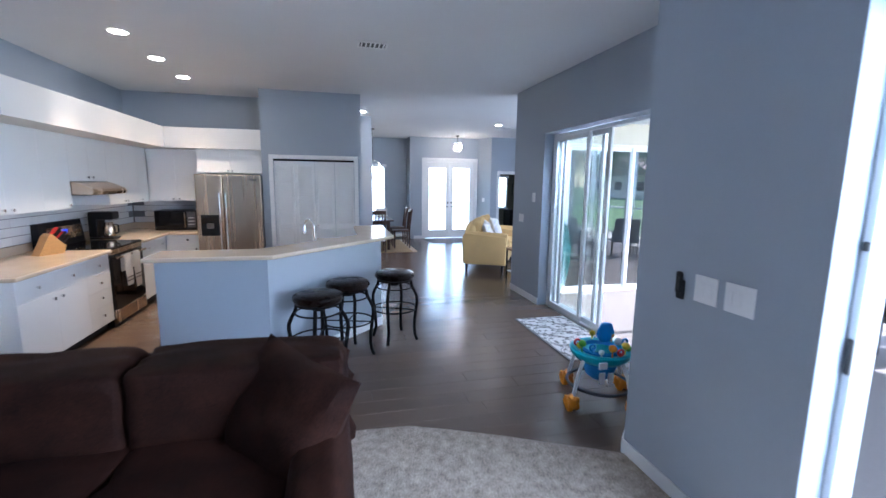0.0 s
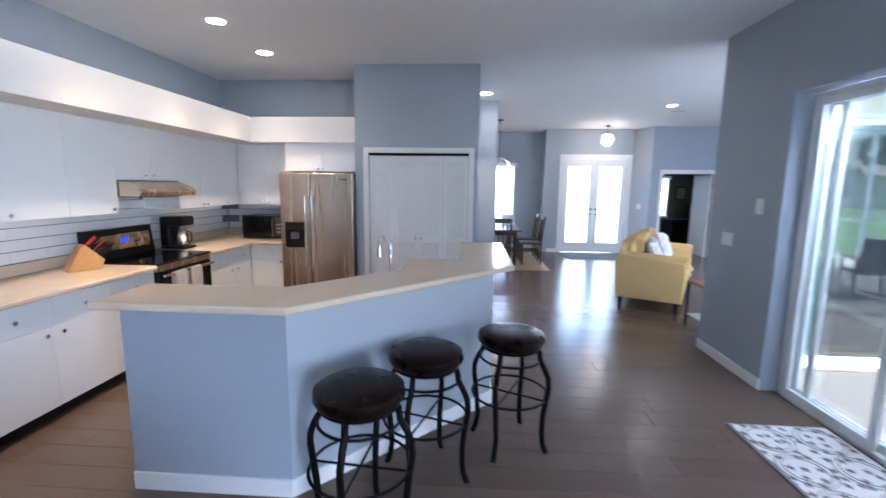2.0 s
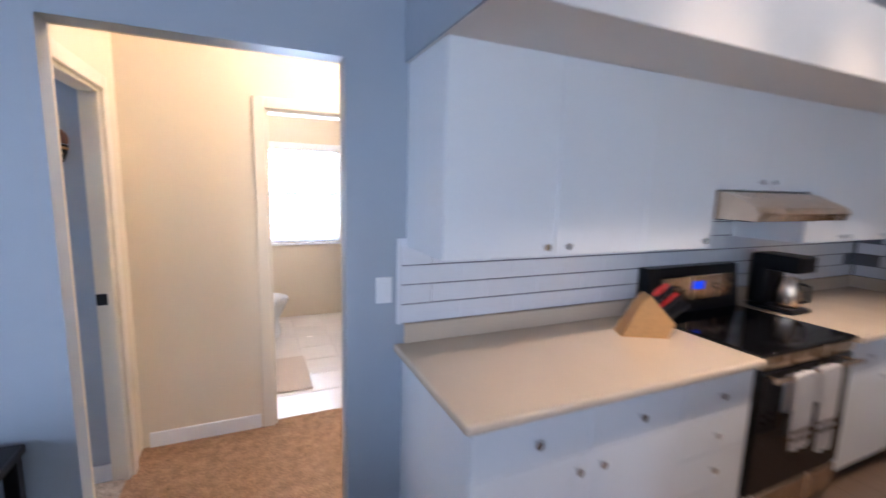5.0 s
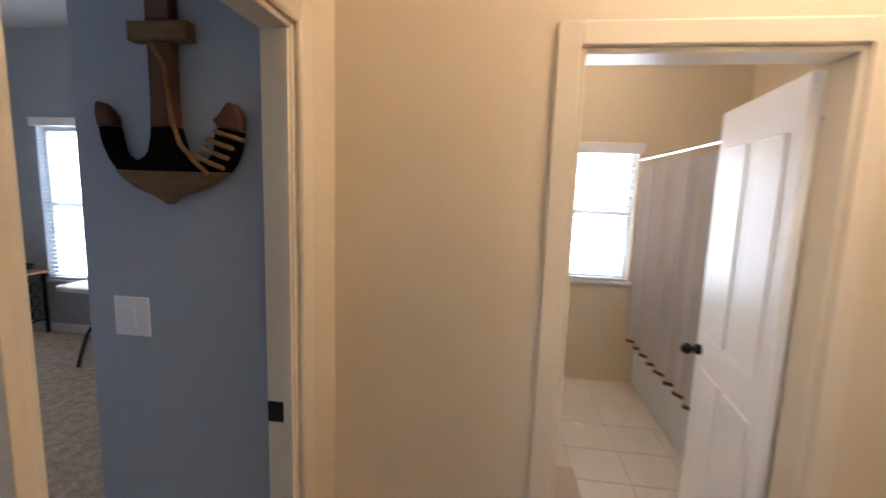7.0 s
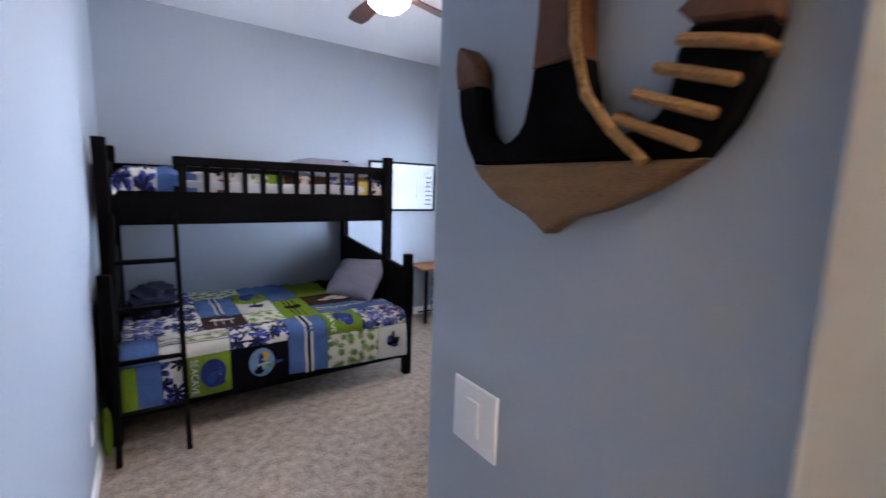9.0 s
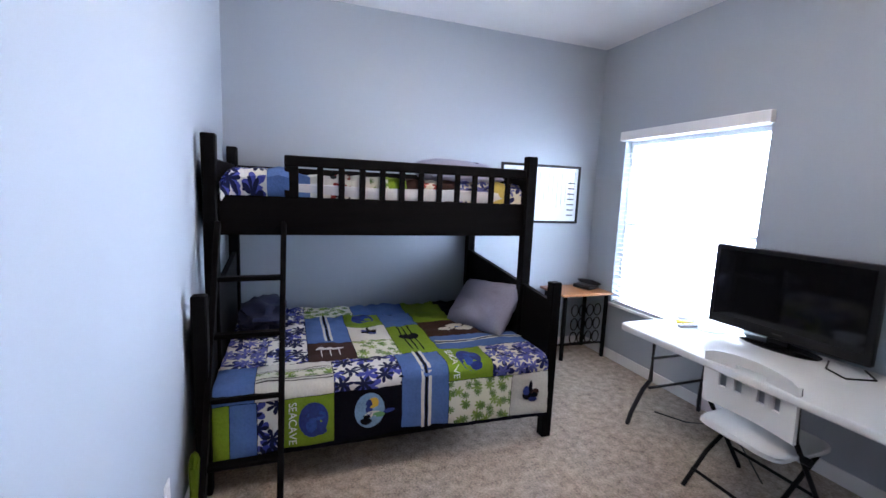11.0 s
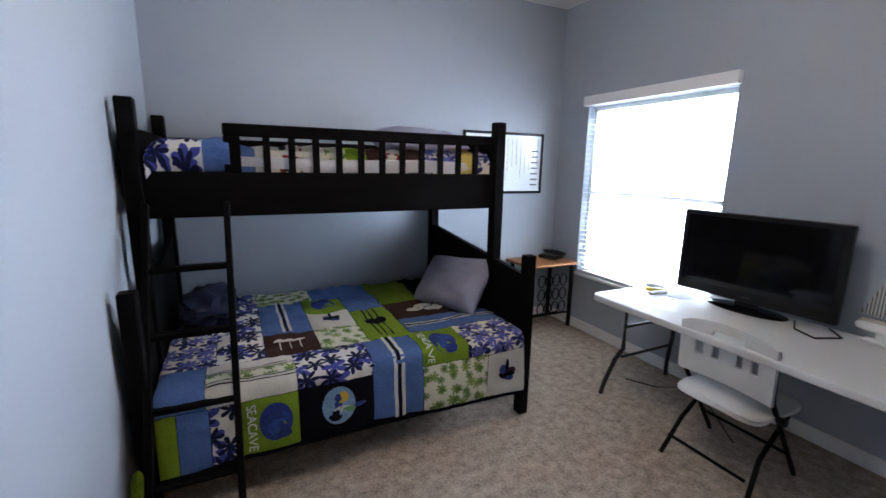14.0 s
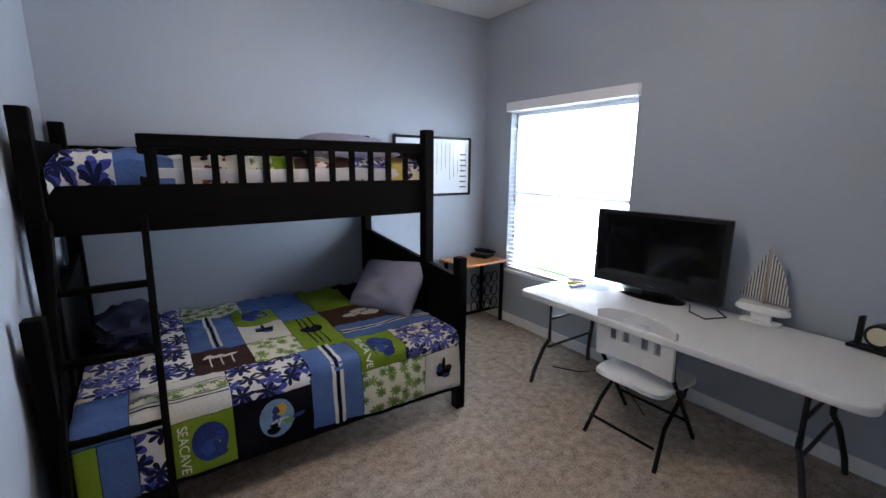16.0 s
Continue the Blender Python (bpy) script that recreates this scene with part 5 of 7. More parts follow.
# local: y to the seat's front, x along its length
for sx in (0.0, 1.45):
    bm = bm_new()
    prism(bm, [(-0.40, 0.13), (0.40, 0.13), (0.42, 0.50), (0.40, 0.60), (-0.36, 0.66), (-0.42, 0.60)], sx, sx + 0.20, 0.02, 2)
    bm.transform(Matrix(((0, 0, 1, 0), (1, 0, 0, 0), (0, 1, 0, 0), (0, 0, 0, 1))))
    bmesh.ops.recalc_face_normals(bm, faces=bm.faces[:])
    part("arm", bm, YELLOW, lv, local=True)
    part("arm_roll", rod(bm_new(), (sx + 0.09, -0.36, 0.60), (sx + 0.09, 0.42, 0.575), 0.085, 0.085, 20), YELLOW, lv, local=True)
part("back", soft_box(bm_new(), 0.05, 1.6, -0.42, -0.18, 0.15, 0.82, 0.02, 8, 1), YELLOW, lv, local=True)
part("base", boxed(0.1, 1.55, -0.38, 0.40, 0.12, 0.32, bevel=0.02), YELLOW, lv, local=True)
for k in range(2):
    part("seat_cushion", soft_box(bm_new(), 0.2 + k * 0.625, 0.825 + k * 0.625, -0.2, 0.42, 0.30, 0.48, 0.1, 8, k), YELLOW, lv, local=True)
    part("back_cushion", soft_box(bm_new(), 0.2 + k * 0.625, 0.825 + k * 0.625, -0.30, -0.08, 0.46, 0.88, 0.05, 8, 5 + k), YELLOW, lv, local=True)
for x in (0.08, 1.57):
    for y in (-0.34, 0.34):
        part("foot", rod(bm_new(), (x, y, 0), (x, y, 0.13), 0.022, 0.035), BLACK, lv, "black turned foot", local=True)
lp_ = thing("throw_pillow", "white throw pillow with pale print on the loveseat", "pillow", 3.92, 8.05, 0.7)
part("cushion", pillow(bm_new(), 0.44, 0.44, 0.15, 2), motif("pale_print", (0.75, 0.73, 0.70), [(0.55, 0.57, 0.60)], 8, 0.3), lp_, local=True)
lp_.matrix_basis = pose(3.72, 8.10, 0.74, 24, 8, -112)
copy_thing(lp_, pose(4.14, 8.80, 0.76, 22, -5, -124))
et = thing("end_table", "small wooden end table with thin dark legs", "end table", 3.90, 7.0, 0)
part("top", boxed(-0.17, 0.25, -0.19, 0.19, 0.53, 0.56, bevel=0.006), WARMWOOD, et, local=True)
part("shelf", boxed(-0.15, 0.23, -0.17, 0.17, 0.14, 0.155), mat("pale_shelf", (0.5, 0.5, 0.5), 0.3), et, local=True)
for x in (-0.155, 0.235):
    for y in (-0.175, 0.175):
        part("leg", boxed(x - 0.012, x + 0.012, y - 0.012, y + 0.012, 0, 0.53), IRON, et, local=True)

# dining room
tb = thing("dining_table", "dark walnut dining table on a tan rug", "dining table", 1.75, 11.6, 0.012)
part("tabletop", boxed(-0.55, 0.42, -0.9, 0.9, 0.72, 0.755, bevel=0.008), DARKWOOD, tb, local=True)
part("apron", boxed(-0.46, 0.34, -0.8, 0.8, 0.63, 0.72), DARKWOOD, tb, local=True)
for x in (-0.42, 0.30):
    for y in (-0.76, 0.76):
        part("leg", rod(bm_new(), (x, y, 0), (x, y, 0.64), 0.03, 0.045, 10), DARKWOOD, tb, local=True)
rg = thing("dining_rug", "tan woven rug with a pale border under the table", "rug", 1.8, 11.6, 0)
part("weave", boxed(0.5, 2.60, 10.42, 12.78, 0.001, 0.010), mat("tan_weave", (0.42, 0.30, 0.16), 0.95, var=0.2, fine=140, bump=0.4), rg)
part("border", boxed(2.60, 2.72, 10.42, 12.78, 0.001, 0.0105), mat("pale_weave", (0.55, 0.47, 0.36), 0.95, fine=140, bump=0.4), rg)


def dining_chair():
    c = thing("dining_chair", "dark walnut slat-back dining chair", "chair", 0, 0, 0, group="dining chairs")
    part("seat", boxed(-0.22, 0.22, -0.22, 0.22, 0.43, 0.47, bevel=0.015, seg=2), DARKWOOD, c, local=True)
    for x in (-0.19, 0.19):
        part("leg", rod(bm_new(), (x, 0.19, 0), (x, 0.19, 0.44), 0.018, 0.022), DARKWOOD, c, local=True)
        part("back_post", tube(bm_new(), [(x, -0.20, 0), (x, -0.19, 0.45), (x, -0.26, 1.0)], 0.020, 8), DARKWOOD, c, local=True)
    part("top_rail", boxed(-0.21, 0.21, -0.275, -0.245, 0.93, 1.02, bevel=0.01), DARKWOOD, c, local=True)
    for k in range(4):
        x = -0.12 + k * 0.08
        part("back_slat", tube(bm_new(), [(x, -0.195, 0.47), (x, -0.255, 0.94)], 0.011, 6), DARKWOOD, c, local=True)
    return c


dc = dining_chair()
dc.matrix_basis = pose(1.72, 10.52, 0.011, 0, 0, 0)
for x, y, a in ((2.42, 11.2, 90), (2.42, 11.95, 90), (1.05, 11.2, -90), (1.05, 11.95, -90)):
    copy_thing(dc, pose(x, y, 0.011, 0, 0, a))
lt = thing("open_laptop", "white open laptop on the dining table", "laptop", 2.02, 12.1, 0.768)
part("keyboard_half", boxed(-0.16, 0.16, -0.11, 0.11, 0, 0.012), PLASTICW, lt, local=True)
o = part("screen_half", boxed(-0.16, 0.16, 0.105, 0.115, 0.012, 0.22), PLASTICW, lt, local=True)
em = thing("entry_mat", "grey woven mat inside the entry doors", "mat", 4.1, 12.4, 0)
part("weave", prism(bm_new(), [(3.35, 12.90), (3.42, 11.85), (4.95, 11.85), (4.95, 12.90)], 0.001, 0.010), mat("grey_weave", (0.22, 0.21, 0.22), 0.95, var=0.25, scale=12, fine=140, bump=0.4), em)
# den
cas = thing("door_den", "white cased doorway to a dark den", "doorway", 6.19, 12.4, 0, kind="structure")
casing(cas, "y", 12.40, 5.58, 6.80, 2.0, 0.07, side=-1)
lining(cas, "y", 12.402, 12.518, 5.58, 6.80, 2.0, 0.02)
part("leaf", boxed(6.735, 6.772, 12.54, 13.32, 0.012, 1.97, bevel=0.004), WHITE, cas, "white door leaf standing open")
for z in (0.35, 1.02, 1.72):
    part("hinge", boxed(6.774, 6.779, 12.50, 12.55, z - 0.045, z + 0.045), BLACK, cas, "black hinge")
dk = thing("den_desk", "dark wooden desk with shelves in the den", "desk", 7.55, 14.9, 0)
part("desk_top", boxed(-0.7, 0.9, -0.3, 0.35, 0.72, 0.76), BEDWOOD, dk, local=True)
part("pedestal", boxed(-0.65, -0.2, -0.28, 0.33, 0, 0.72), BEDWOOD, dk, local=True)
part("pedestal", boxed(0.4, 0.85, -0.28, 0.33, 0, 0.72), BEDWOOD, dk, local=True)
mo = thing("computer_monitor", "dark computer monitor on the den desk", "monitor", 7.62, 14.95, 0.76)
part("screen", boxed(-0.26, 0.26, -0.02, 0.02, 0.10, 0.44, bevel=0.008), BLACKGLASS, mo, local=True)
part("stand", lathe(bm_new(), [(0.11, 0), (0.10, 0.012), (0.02, 0.02), (0.02, 0.14)]), BLACK, mo, local=True)
for x in (7.42, 7.98):
    pf = thing("framed_picture", "small pale framed picture on olive den wall", "picture", x, 15.39, 1.5, group="den pictures")
    part("frame", boxed(-0.15, 0.15, -0.02, 0.0, -0.2, 0.2), BEDWOOD, pf, local=True)
    part("print", boxed(-0.12, 0.12, -0.024, -0.02, -0.17, 0.17), mat("sepia_print", (0.25, 0.22, 0.15), 0.6, var=0.3, scale=8), pf, local=True)


# ---- hallway and bathroom ----
hd_ = thing("door_bedroom", "white cased bedroom doorway with black strike plate", "doorway", -2.88, 2.76, 0, kind="structure")
# White trim, tinted towards the warm-lit hall walls.
TRIMC = mat("warm_tinted_trim", (0.74, 0.66, 0.52), 0.4, var=0.02, bump=0.03)
casing(hd_, "y", 2.82, -3.245, -2.56, 2.06, 0.07, side=1, material=TRIMC)
lining(hd_, "y", 2.735, 2.82, -3.245, -2.56, 2.06, 0.018, TRIMC)
part("door_stop", boxed(-3.227, -3.215, 2.79, 2.815, 0, 2.04), TRIMC, hd_)
part("strike_plate", boxed(-3.2275, -3.223, 2.738, 2.785, 0.985, 1.045, bevel=0.001), BLACK, hd_, "black strike plate")
bd = thing("door_bath", "white panelled bathroom door, open", "door", -3.63, 4.31, 0, kind="structure")
casing(bd, "x", -3.515, 3.571, 4.33, 2.08, 0.07, side=1, material=TRIMC)
lining(bd, "x", -3.63, -3.515, 3.571, 4.33, 2.08, 0.018, TRIMC)
lf = part("leaf", boxed(-4.36, -3.64, 4.275, 4.31, 0.012, 2.05, bevel=0.004), WHITE, bd)
for z0, z1 in ((0.22, 0.86), (1.02, 1.88)):
    for x0, x1 in ((-4.27, -4.03), (-3.97, -3.73)):
        part("door_panel", boxed(x0, x1, 4.269, 4.276, z0, z1, bevel=0.006), WHITE, lf)
bm = rod(bm_new(), (-4.305, 4.275, 0.93), (-4.305, 4.25, 0.93), 0.026, 0.024, 18)
rod(bm, (-4.305, 4.25, 0.93), (-4.305, 4.235, 0.93), 0.010)
lathe(bm, [(0.01, -0.028), (0.026, -0.015), (0.027, 0.012), (0.01, 0.027)], (-4.305, 4.215, 0.93), 18)
part("door_knob", bm, BLACK, lf, "black door knob")
lf.matrix_basis = pose(0, 0, 0, 0, 0, -7)
cu = thing("shower_curtain", "white shower curtain with a red-brown hem on a chrome rod", "shower curtain", -5.2, 4.52, 0.3)
bm = bm_new()
n = 90
cols = [[bm.verts.new((-5.95 + i * 1.75 / n, 4.52 + 0.035 * math.sin(i * 0.75) + 0.012 * math.sin(i * 1.9), z)) for z in (0.46, 0.55, 1.2, 1.92)] for i in range(n + 1)]
for a, b in zip(cols, cols[1:]):
    for k in range(3):
        bm.faces.new((a[k], b[k], b[k + 1], a[k + 1]))
bmesh.ops.solidify(bm, geom=bm.faces[:], thickness=0.003)
part("cloth", bm, mat("white_curtain_cloth", (0.78, 0.73, 0.70), 0.9, var=0.04, fine=150, bump=0.2), cu)
bm = bm_new()
cols = [[bm.verts.new((-5.95 + i * 1.75 / n, 4.516 + 0.035 * math.sin(i * 0.75) + 0.012 * math.sin(i * 1.9), z)) for z in (0.44, 0.465)] for i in range(n + 1)]
for a, b in zip(cols, cols[1:]):
    bm.faces.new((a[0], b[0], b[1], a[1]))
bmesh.ops.solidify(bm, geom=bm.faces[:], thickness=0.006)
part("hem", bm, mat("russet_hem", (0.30, 0.10, 0.06), 0.9), cu, "red-brown hem")
part("rod", rod(bm_new(), (-6.0, 4.50, 1.96), (-3.64, 4.50, 1.96), 0.013, seg=12), CHROME, cu, "chrome rod")
bt = thing("bathtub", "white bathtub behind the shower curtain", "bathtub", -5.1, 4.95, 0)
part("shell", boxed(-5.99, -4.40, 4.58, 5.29, 0.0, 0.42, bevel=0.03, seg=2), PLASTICW, bt)
tl_ = thing("toilet", "white ceramic toilet by the bathroom window", "toilet", -5.35, 3.50, 0)
CERAM = mat("white_ceramic", (0.8, 0.8, 0.79), 0.12, var=0.02, bump=0)
part("bowl", lathe(bm_new(), [(0.11, 0), (0.12, 0.05), (0.10, 0.18), (0.17, 0.33), (0.20, 0.38), (0.20, 0.40), (0.16, 0.40)], (-5.35, 3.60, 0), 24), CERAM, tl_)
part("seat_lid", lathe(bm_new(), [(0.20, 0.402), (0.205, 0.41), (0.20, 0.428), (0.05, 0.432)], (-5.35, 3.60, 0), 24), CERAM, tl_)
part("tank", boxed(-5.57, -5.13, 3.21, 3.39, 0.38, 0.78, bevel=0.02, seg=2), CERAM, tl_)
part("tank_lid", boxed(-5.58, -5.12, 3.205, 3.40, 0.78, 0.81, bevel=0.01), CERAM, tl_)
bmx = thing("bath_mat", "beige bath mat on cream tiles", "bath mat", -4.3, 3.7, 0)
part("woven_top", boxed(-4.65, -3.95, 3.42, 3.88, 0.001, 0.016, bevel=0.006), mat("beige_pile", (0.50, 0.42, 0.34), 1.0, fine=150, bump=0.6), bmx)
# Warm fill added to brighten the bathroom; it has no fixture.
lamp_light("bath_fill", -4.8, 3.9, 2.7, BATHFILL_W, 0.1, (1.0, 0.80, 0.58))
# Unseen lamp and glowing bowl, added to warm the hall walls.
lamp_light("hall_fill", -3.0, 4.2, 2.85, HALL_W, 0.1, (1.0, 0.74, 0.46))
hl = thing("hall_ceiling_light", "unseen round glass ceiling light added to the hallway", "ceiling light", -3.0, 4.2, H)
part("bowl", lathe(bm_new(), [(0.14, -0.001), (0.15, -0.02), (0.12, -0.07), (0.03, -0.09)], (-3.0, 4.2, H), 24), BULB, hl, "glowing glass bowl")


def ceiling_fan(name, label, x, y, top, z, blade_mat, body_mat, turn, rb=0.62, lit=True):
    f = thing(name, label, "ceiling fan", x, y, z)
    bm = lathe(bm_new(), [(0.03, -0.09), (0.07, -0.04), (0.075, -0.001)], (x, y, top), 20)
    rod(bm, (x, y, z + 0.18), (x, y, top - 0.05), 0.013)
    part("downrod", bm, body_mat, f)
    part("motor", lathe(bm_new(), [(0.05, -0.02), (0.10, 0.0), (0.12, 0.05), (0.12, 0.12), (0.07, 0.18), (0.02, 0.19)], (x, y, z), 24), body_mat, f)
    for k in range(5):
        a = radians(turn + 72 * k)
        c, s = math.cos(a), math.sin(a)
        bm = bm_new()
        prism(bm, [(0.19, -0.05), (0.50, -0.068), (rb, -0.055), (rb + 0.02, 0.0), (rb, 0.055), (0.50, 0.068), (0.19, 0.05)], -0.004, 0.004, 0.002, 1)
        bm.transform(pose(x, y, z - 0.045, 0, 0, turn + 72 * k) @ pose(0, 0, 0, 12))
        part("blade", bm, blade_mat, f)
        part("blade_arm", beam(bm_new(), (x + 0.06 * c, y + 0.06 * s, z - 0.012), (x + 0.22 * c, y + 0.22 * s, z - 0.042), 0.035, 0.008), body_mat, f)
    part("light_bowl", lathe(bm_new(), [(0.02, -0.175), (0.08, -0.165), (0.12, -0.13), (0.135, -0.075), (0.12, -0.03)], (x, y, z), 28), BULB if lit else WHITE, f, "frosted glass light bowl")
    return f


ceiling_fan("bedroom_ceiling_fan", "dark-bladed ceiling fan with a lit glass bowl", -4.10, 0.30, HB, 2.88, DARKWOOD, GREYMETAL, -22)
lamp_light("fan_lamp", -4.10, 0.30, 2.62, FAN_W, 0.12, (1.0, 0.85, 0.66))
ceiling_fan("bath_ceiling_fan", "small white ceiling fan with brass motor", -4.75, 4.0, H, 2.72, WHITE, mat("brass", (0.6, 0.4, 0.12), 0.25, 0.9), 10, 0.45, False)

# ---- bedroom: wooden anchor ----
an = thing("wooden_anchor", "weathered wooden anchor with black band and rope", "wall decoration", -3.248, 2.462, 1.59)
BROWNW = mat("red_brown_plank", (0.12, 0.043, 0.014), 0.6, var=0.45, scale=4, fine=50, bump=0.3, grain=(1, 9, 2))
GREYW = mat("weathered_tan_plank", (0.20, 0.115, 0.048), 0.75, var=0.35, scale=5, fine=60, bump=0.35, grain=(1, 2, 11))
BLKW = mat("black_stained_plank", (0.004, 0.0035, 0.0035), 0.8, spec=0.05, var=0.3, bump=0.25, fine=60)
ROPE = mat("jute_rope", (0.30, 0.165, 0.06), 0.95, var=0.3, scale=30, fine=200, bump=0.7)


def anchor_piece(name, poly, t, material, label=""):
    bm = bm_new()
    prism(bm, poly, 0.002, t, 0.004, 1)
    bm.transform(Matrix(((0, 0, 1, 0), (1, 0, 0, 0), (0, 1, 0, 0), (0, 0, 0, 1))))
    bmesh.ops.recalc_face_normals(bm, faces=bm.faces[:])
    part(name, bm, material, an, label, local=True, round_=False)


anchor_piece("crown", [(0, 0), (0.03, 0.021), (0.08, 0.036), (0.13, 0.058), (0.165, 0.080), (0.176, 0.088), (-0.150, 0.088), (-0.132, 0.070), (-0.09, 0.042), (-0.035, 0.022)], 0.036, GREYW, "weathered tan lower plank")
anchor_piece("black_band", [(-0.149, 0.09), (0.178, 0.09), (0.200, 0.120), (0.214, 0.155), (0.221, 0.195), (0.156, 0.207), (0.146, 0.185)] + [(0.098 + 0.046 * math.cos(a), 0.160 - 0.044 * math.sin(a)) for a in [i * math.pi / 8 for i in range(9)]] + [(0.040, 0.205), (-0.038, 0.205), (-0.042, 0.175)] + [(-0.092 + 0.046 * math.cos(a), 0.160 - 0.044 * math.sin(a)) for a in [i * math.pi / 8 for i in range(9)]] + [(-0.144, 0.190), (-0.148, 0.205), (-0.196, 0.205), (-0.190, 0.165), (-0.172, 0.122)], 0.034, BLKW, "black-stained middle")
anchor_piece("fluke", [(0.157, 0.209), (0.222, 0.197), (0.222, 0.225), (0.214, 0.250), (0.200, 0.267), (0.188, 0.270), (0.174, 0.256), (0.162, 0.238), (0.143, 0.224)], 0.036, BROWNW, "red-brown fluke")
anchor_piece("fluke", [(-0.149, 0.207), (-0.197, 0.207), (-0.203, 0.235), (-0.201, 0.262), (-0.194, 0.270), (-0.180, 0.264), (-0.160, 0.246), (-0.148, 0.226)], 0.036, BROWNW, "red-brown fluke")
anchor_piece("shank", [(-0.038, 0.207), (0.038, 0.207), (0.034, 0.26), (0.034, 0.42), (-0.034, 0.42), (-0.034, 0.26)], 0.036, BROWNW, "red-brown shank")
anchor_piece("stock", [(-0.085, 0.422), (0.085, 0.422), (0.085, 0.47), (-0.085, 0.47)], 0.042, GREYW, "tan cross piece")
anchor_piece("shank_top", [(-0.036, 0.472), (0.036, 0.472), (0.036, 0.54), (-0.036, 0.54)], 0.036, BROWNW)
for k in range(4):
    a_, b_ = (0.094 + 0.020 * k, 0.132 + 0.021 * k), (0.168 + 0.014 * k, 0.100 + 0.026 * k)
    part("rope_turn", tube(bm_new(), [(0.012, a_[0] - 0.006, a_[1] + 0.003), (0.036, a_[0] - 0.002, a_[1]), (0.041, (a_[0] + b_[0]) / 2, (a_[1] + b_[1]) / 2), (0.036, b_[0] + 0.003, b_[1]), (0.012, b_[0] + 0.008, b_[1] - 0.003)], 0.0062, 8), ROPE, an, "jute rope", local=True)
part("rope", tube(bm_new(), [(0.040, 0.13, 0.085), (0.042, 0.09, 0.12), (0.042, 0.055, 0.16), (0.042, 0.035, 0.22), (0.042, 0.02, 0.36), (0.042, -0.02, 0.42)], 0.0065, 8), ROPE, an, "jute rope", local=True)

# ---- bunk bed ----
X0, X1, YF, YU, YB = -2.575, -4.63, -0.31, -0.715, -1.745
bk = thing("bunk_bed", "black-stained wooden twin-over-full bunk bed with ladder", "bunk bed", -3.6, -1.0, 0)


def post(x, y, z0, z1, w=0.075):
    part("post", boxed(x - w / 2, x + w / 2, y - w / 2, y + w / 2, z0, z1, bevel=0.006), BEDWOOD, bk)


for x in (X0, X1):
    post(x, YU, 0, 1.893)
    post(x, YB, 0, 1.90)
    post(x, YF, 0, 1.07, 0.07)
    # end boards
    eb = bm_new()
    prism(eb, [(YB + 0.037, 0.28), (YF - 0.035, 0.28), (YF - 0.035, 0.94), (YU, 0.975), ((YU + YB) / 2, 1.025), (YB + 0.037, 1.075)], -0.018, 0.018)
    eb.transform(Matrix(((0, 0, 1, x), (1, 0, 0, 0), (0, 1, 0, 0), (0, 0, 0, 1))))
    bmesh.ops.recalc_face_normals(eb, faces=eb.faces[:])
    part("end_board", eb, BEDWOOD, bk, round_=False)
    ub = bm_new()
    prism(ub, [(YB + 0.037, 1.36), ((YU + YB) / 2, 1.41), (YU - 0.037, 1.33), (YU - 0.037, 1.76), (YB + 0.037, 1.76)], -0.018, 0.018)
    ub.transform(Matrix(((0, 0, 1, x), (1, 0, 0, 0), (0, 1, 0, 0), (0, 0, 0, 1))))
    bmesh.ops.recalc_face_normals(ub, faces=ub.faces[:])
    part("end_board", ub, BEDWOOD, bk, round_=False)
for y, n in ((YU, "side_board"), (YB, "side_board")):
    part(n, boxed(X1 + 0.037, X0 - 0.037, y - 0.014, y + 0.014, 1.325, 1.555, bevel=0.005), BEDWOOD, bk)
part("side_board", boxed(X1 + 0.035, X0 - 0.035, YF - 0.032, YF - 0.006, 0.15, 0.34, bevel=0.005), BEDWOOD, bk)
part("side_board", boxed(X1 + 0.035, X0 - 0.035, YB - 0.013, YB + 0.013, 0.15, 0.34, bevel=0.005), BEDWOOD, bk)
# guard rails
part("guard_rail", boxed(X1 + 0.037, -2.97, YU - 0.012, YU + 0.018, 1.735, 1.80, bevel=0.006), BEDWOOD, bk)
part("guard_post", boxed(-3.05, -2.97, YU - 0.012, YU + 0.018, 1.555, 1.735, bevel=0.004), BEDWOOD, bk)
for k in range(11):
    x = -3.05 - 0.125 - k * 0.128
    part("guard_slat", boxed(x - 0.018, x + 0.018, YU - 0.008, YU + 0.012, 1.553, 1.737, bevel=0.002), BEDWOOD, bk)
part("guard_rail", boxed(X1 + 0.037, X0 - 0.037, YB - 0.012, YB + 0.012, 1.69, 1.76, bevel=0.006), BEDWOOD, bk)
for k in range(12):
    x = X1 + 0.2 + k * 0.15
    part("guard_slat", boxed(x - 0.018, x + 0.018, YB - 0.008, YB + 0.008, 1.553, 1.692, bevel=0.002), BEDWOOD, bk)
# slat decks
part("deck", boxed(X1 + 0.04, X0 - 0.04, YB + 0.015, YU - 0.015, 1.36, 1.40), BEDWOOD, bk)
part("deck", boxed(X1 + 0.04, X0 - 0.04, YB + 0.015, YF - 0.035, 0.24, 0.28), BEDWOOD, bk)
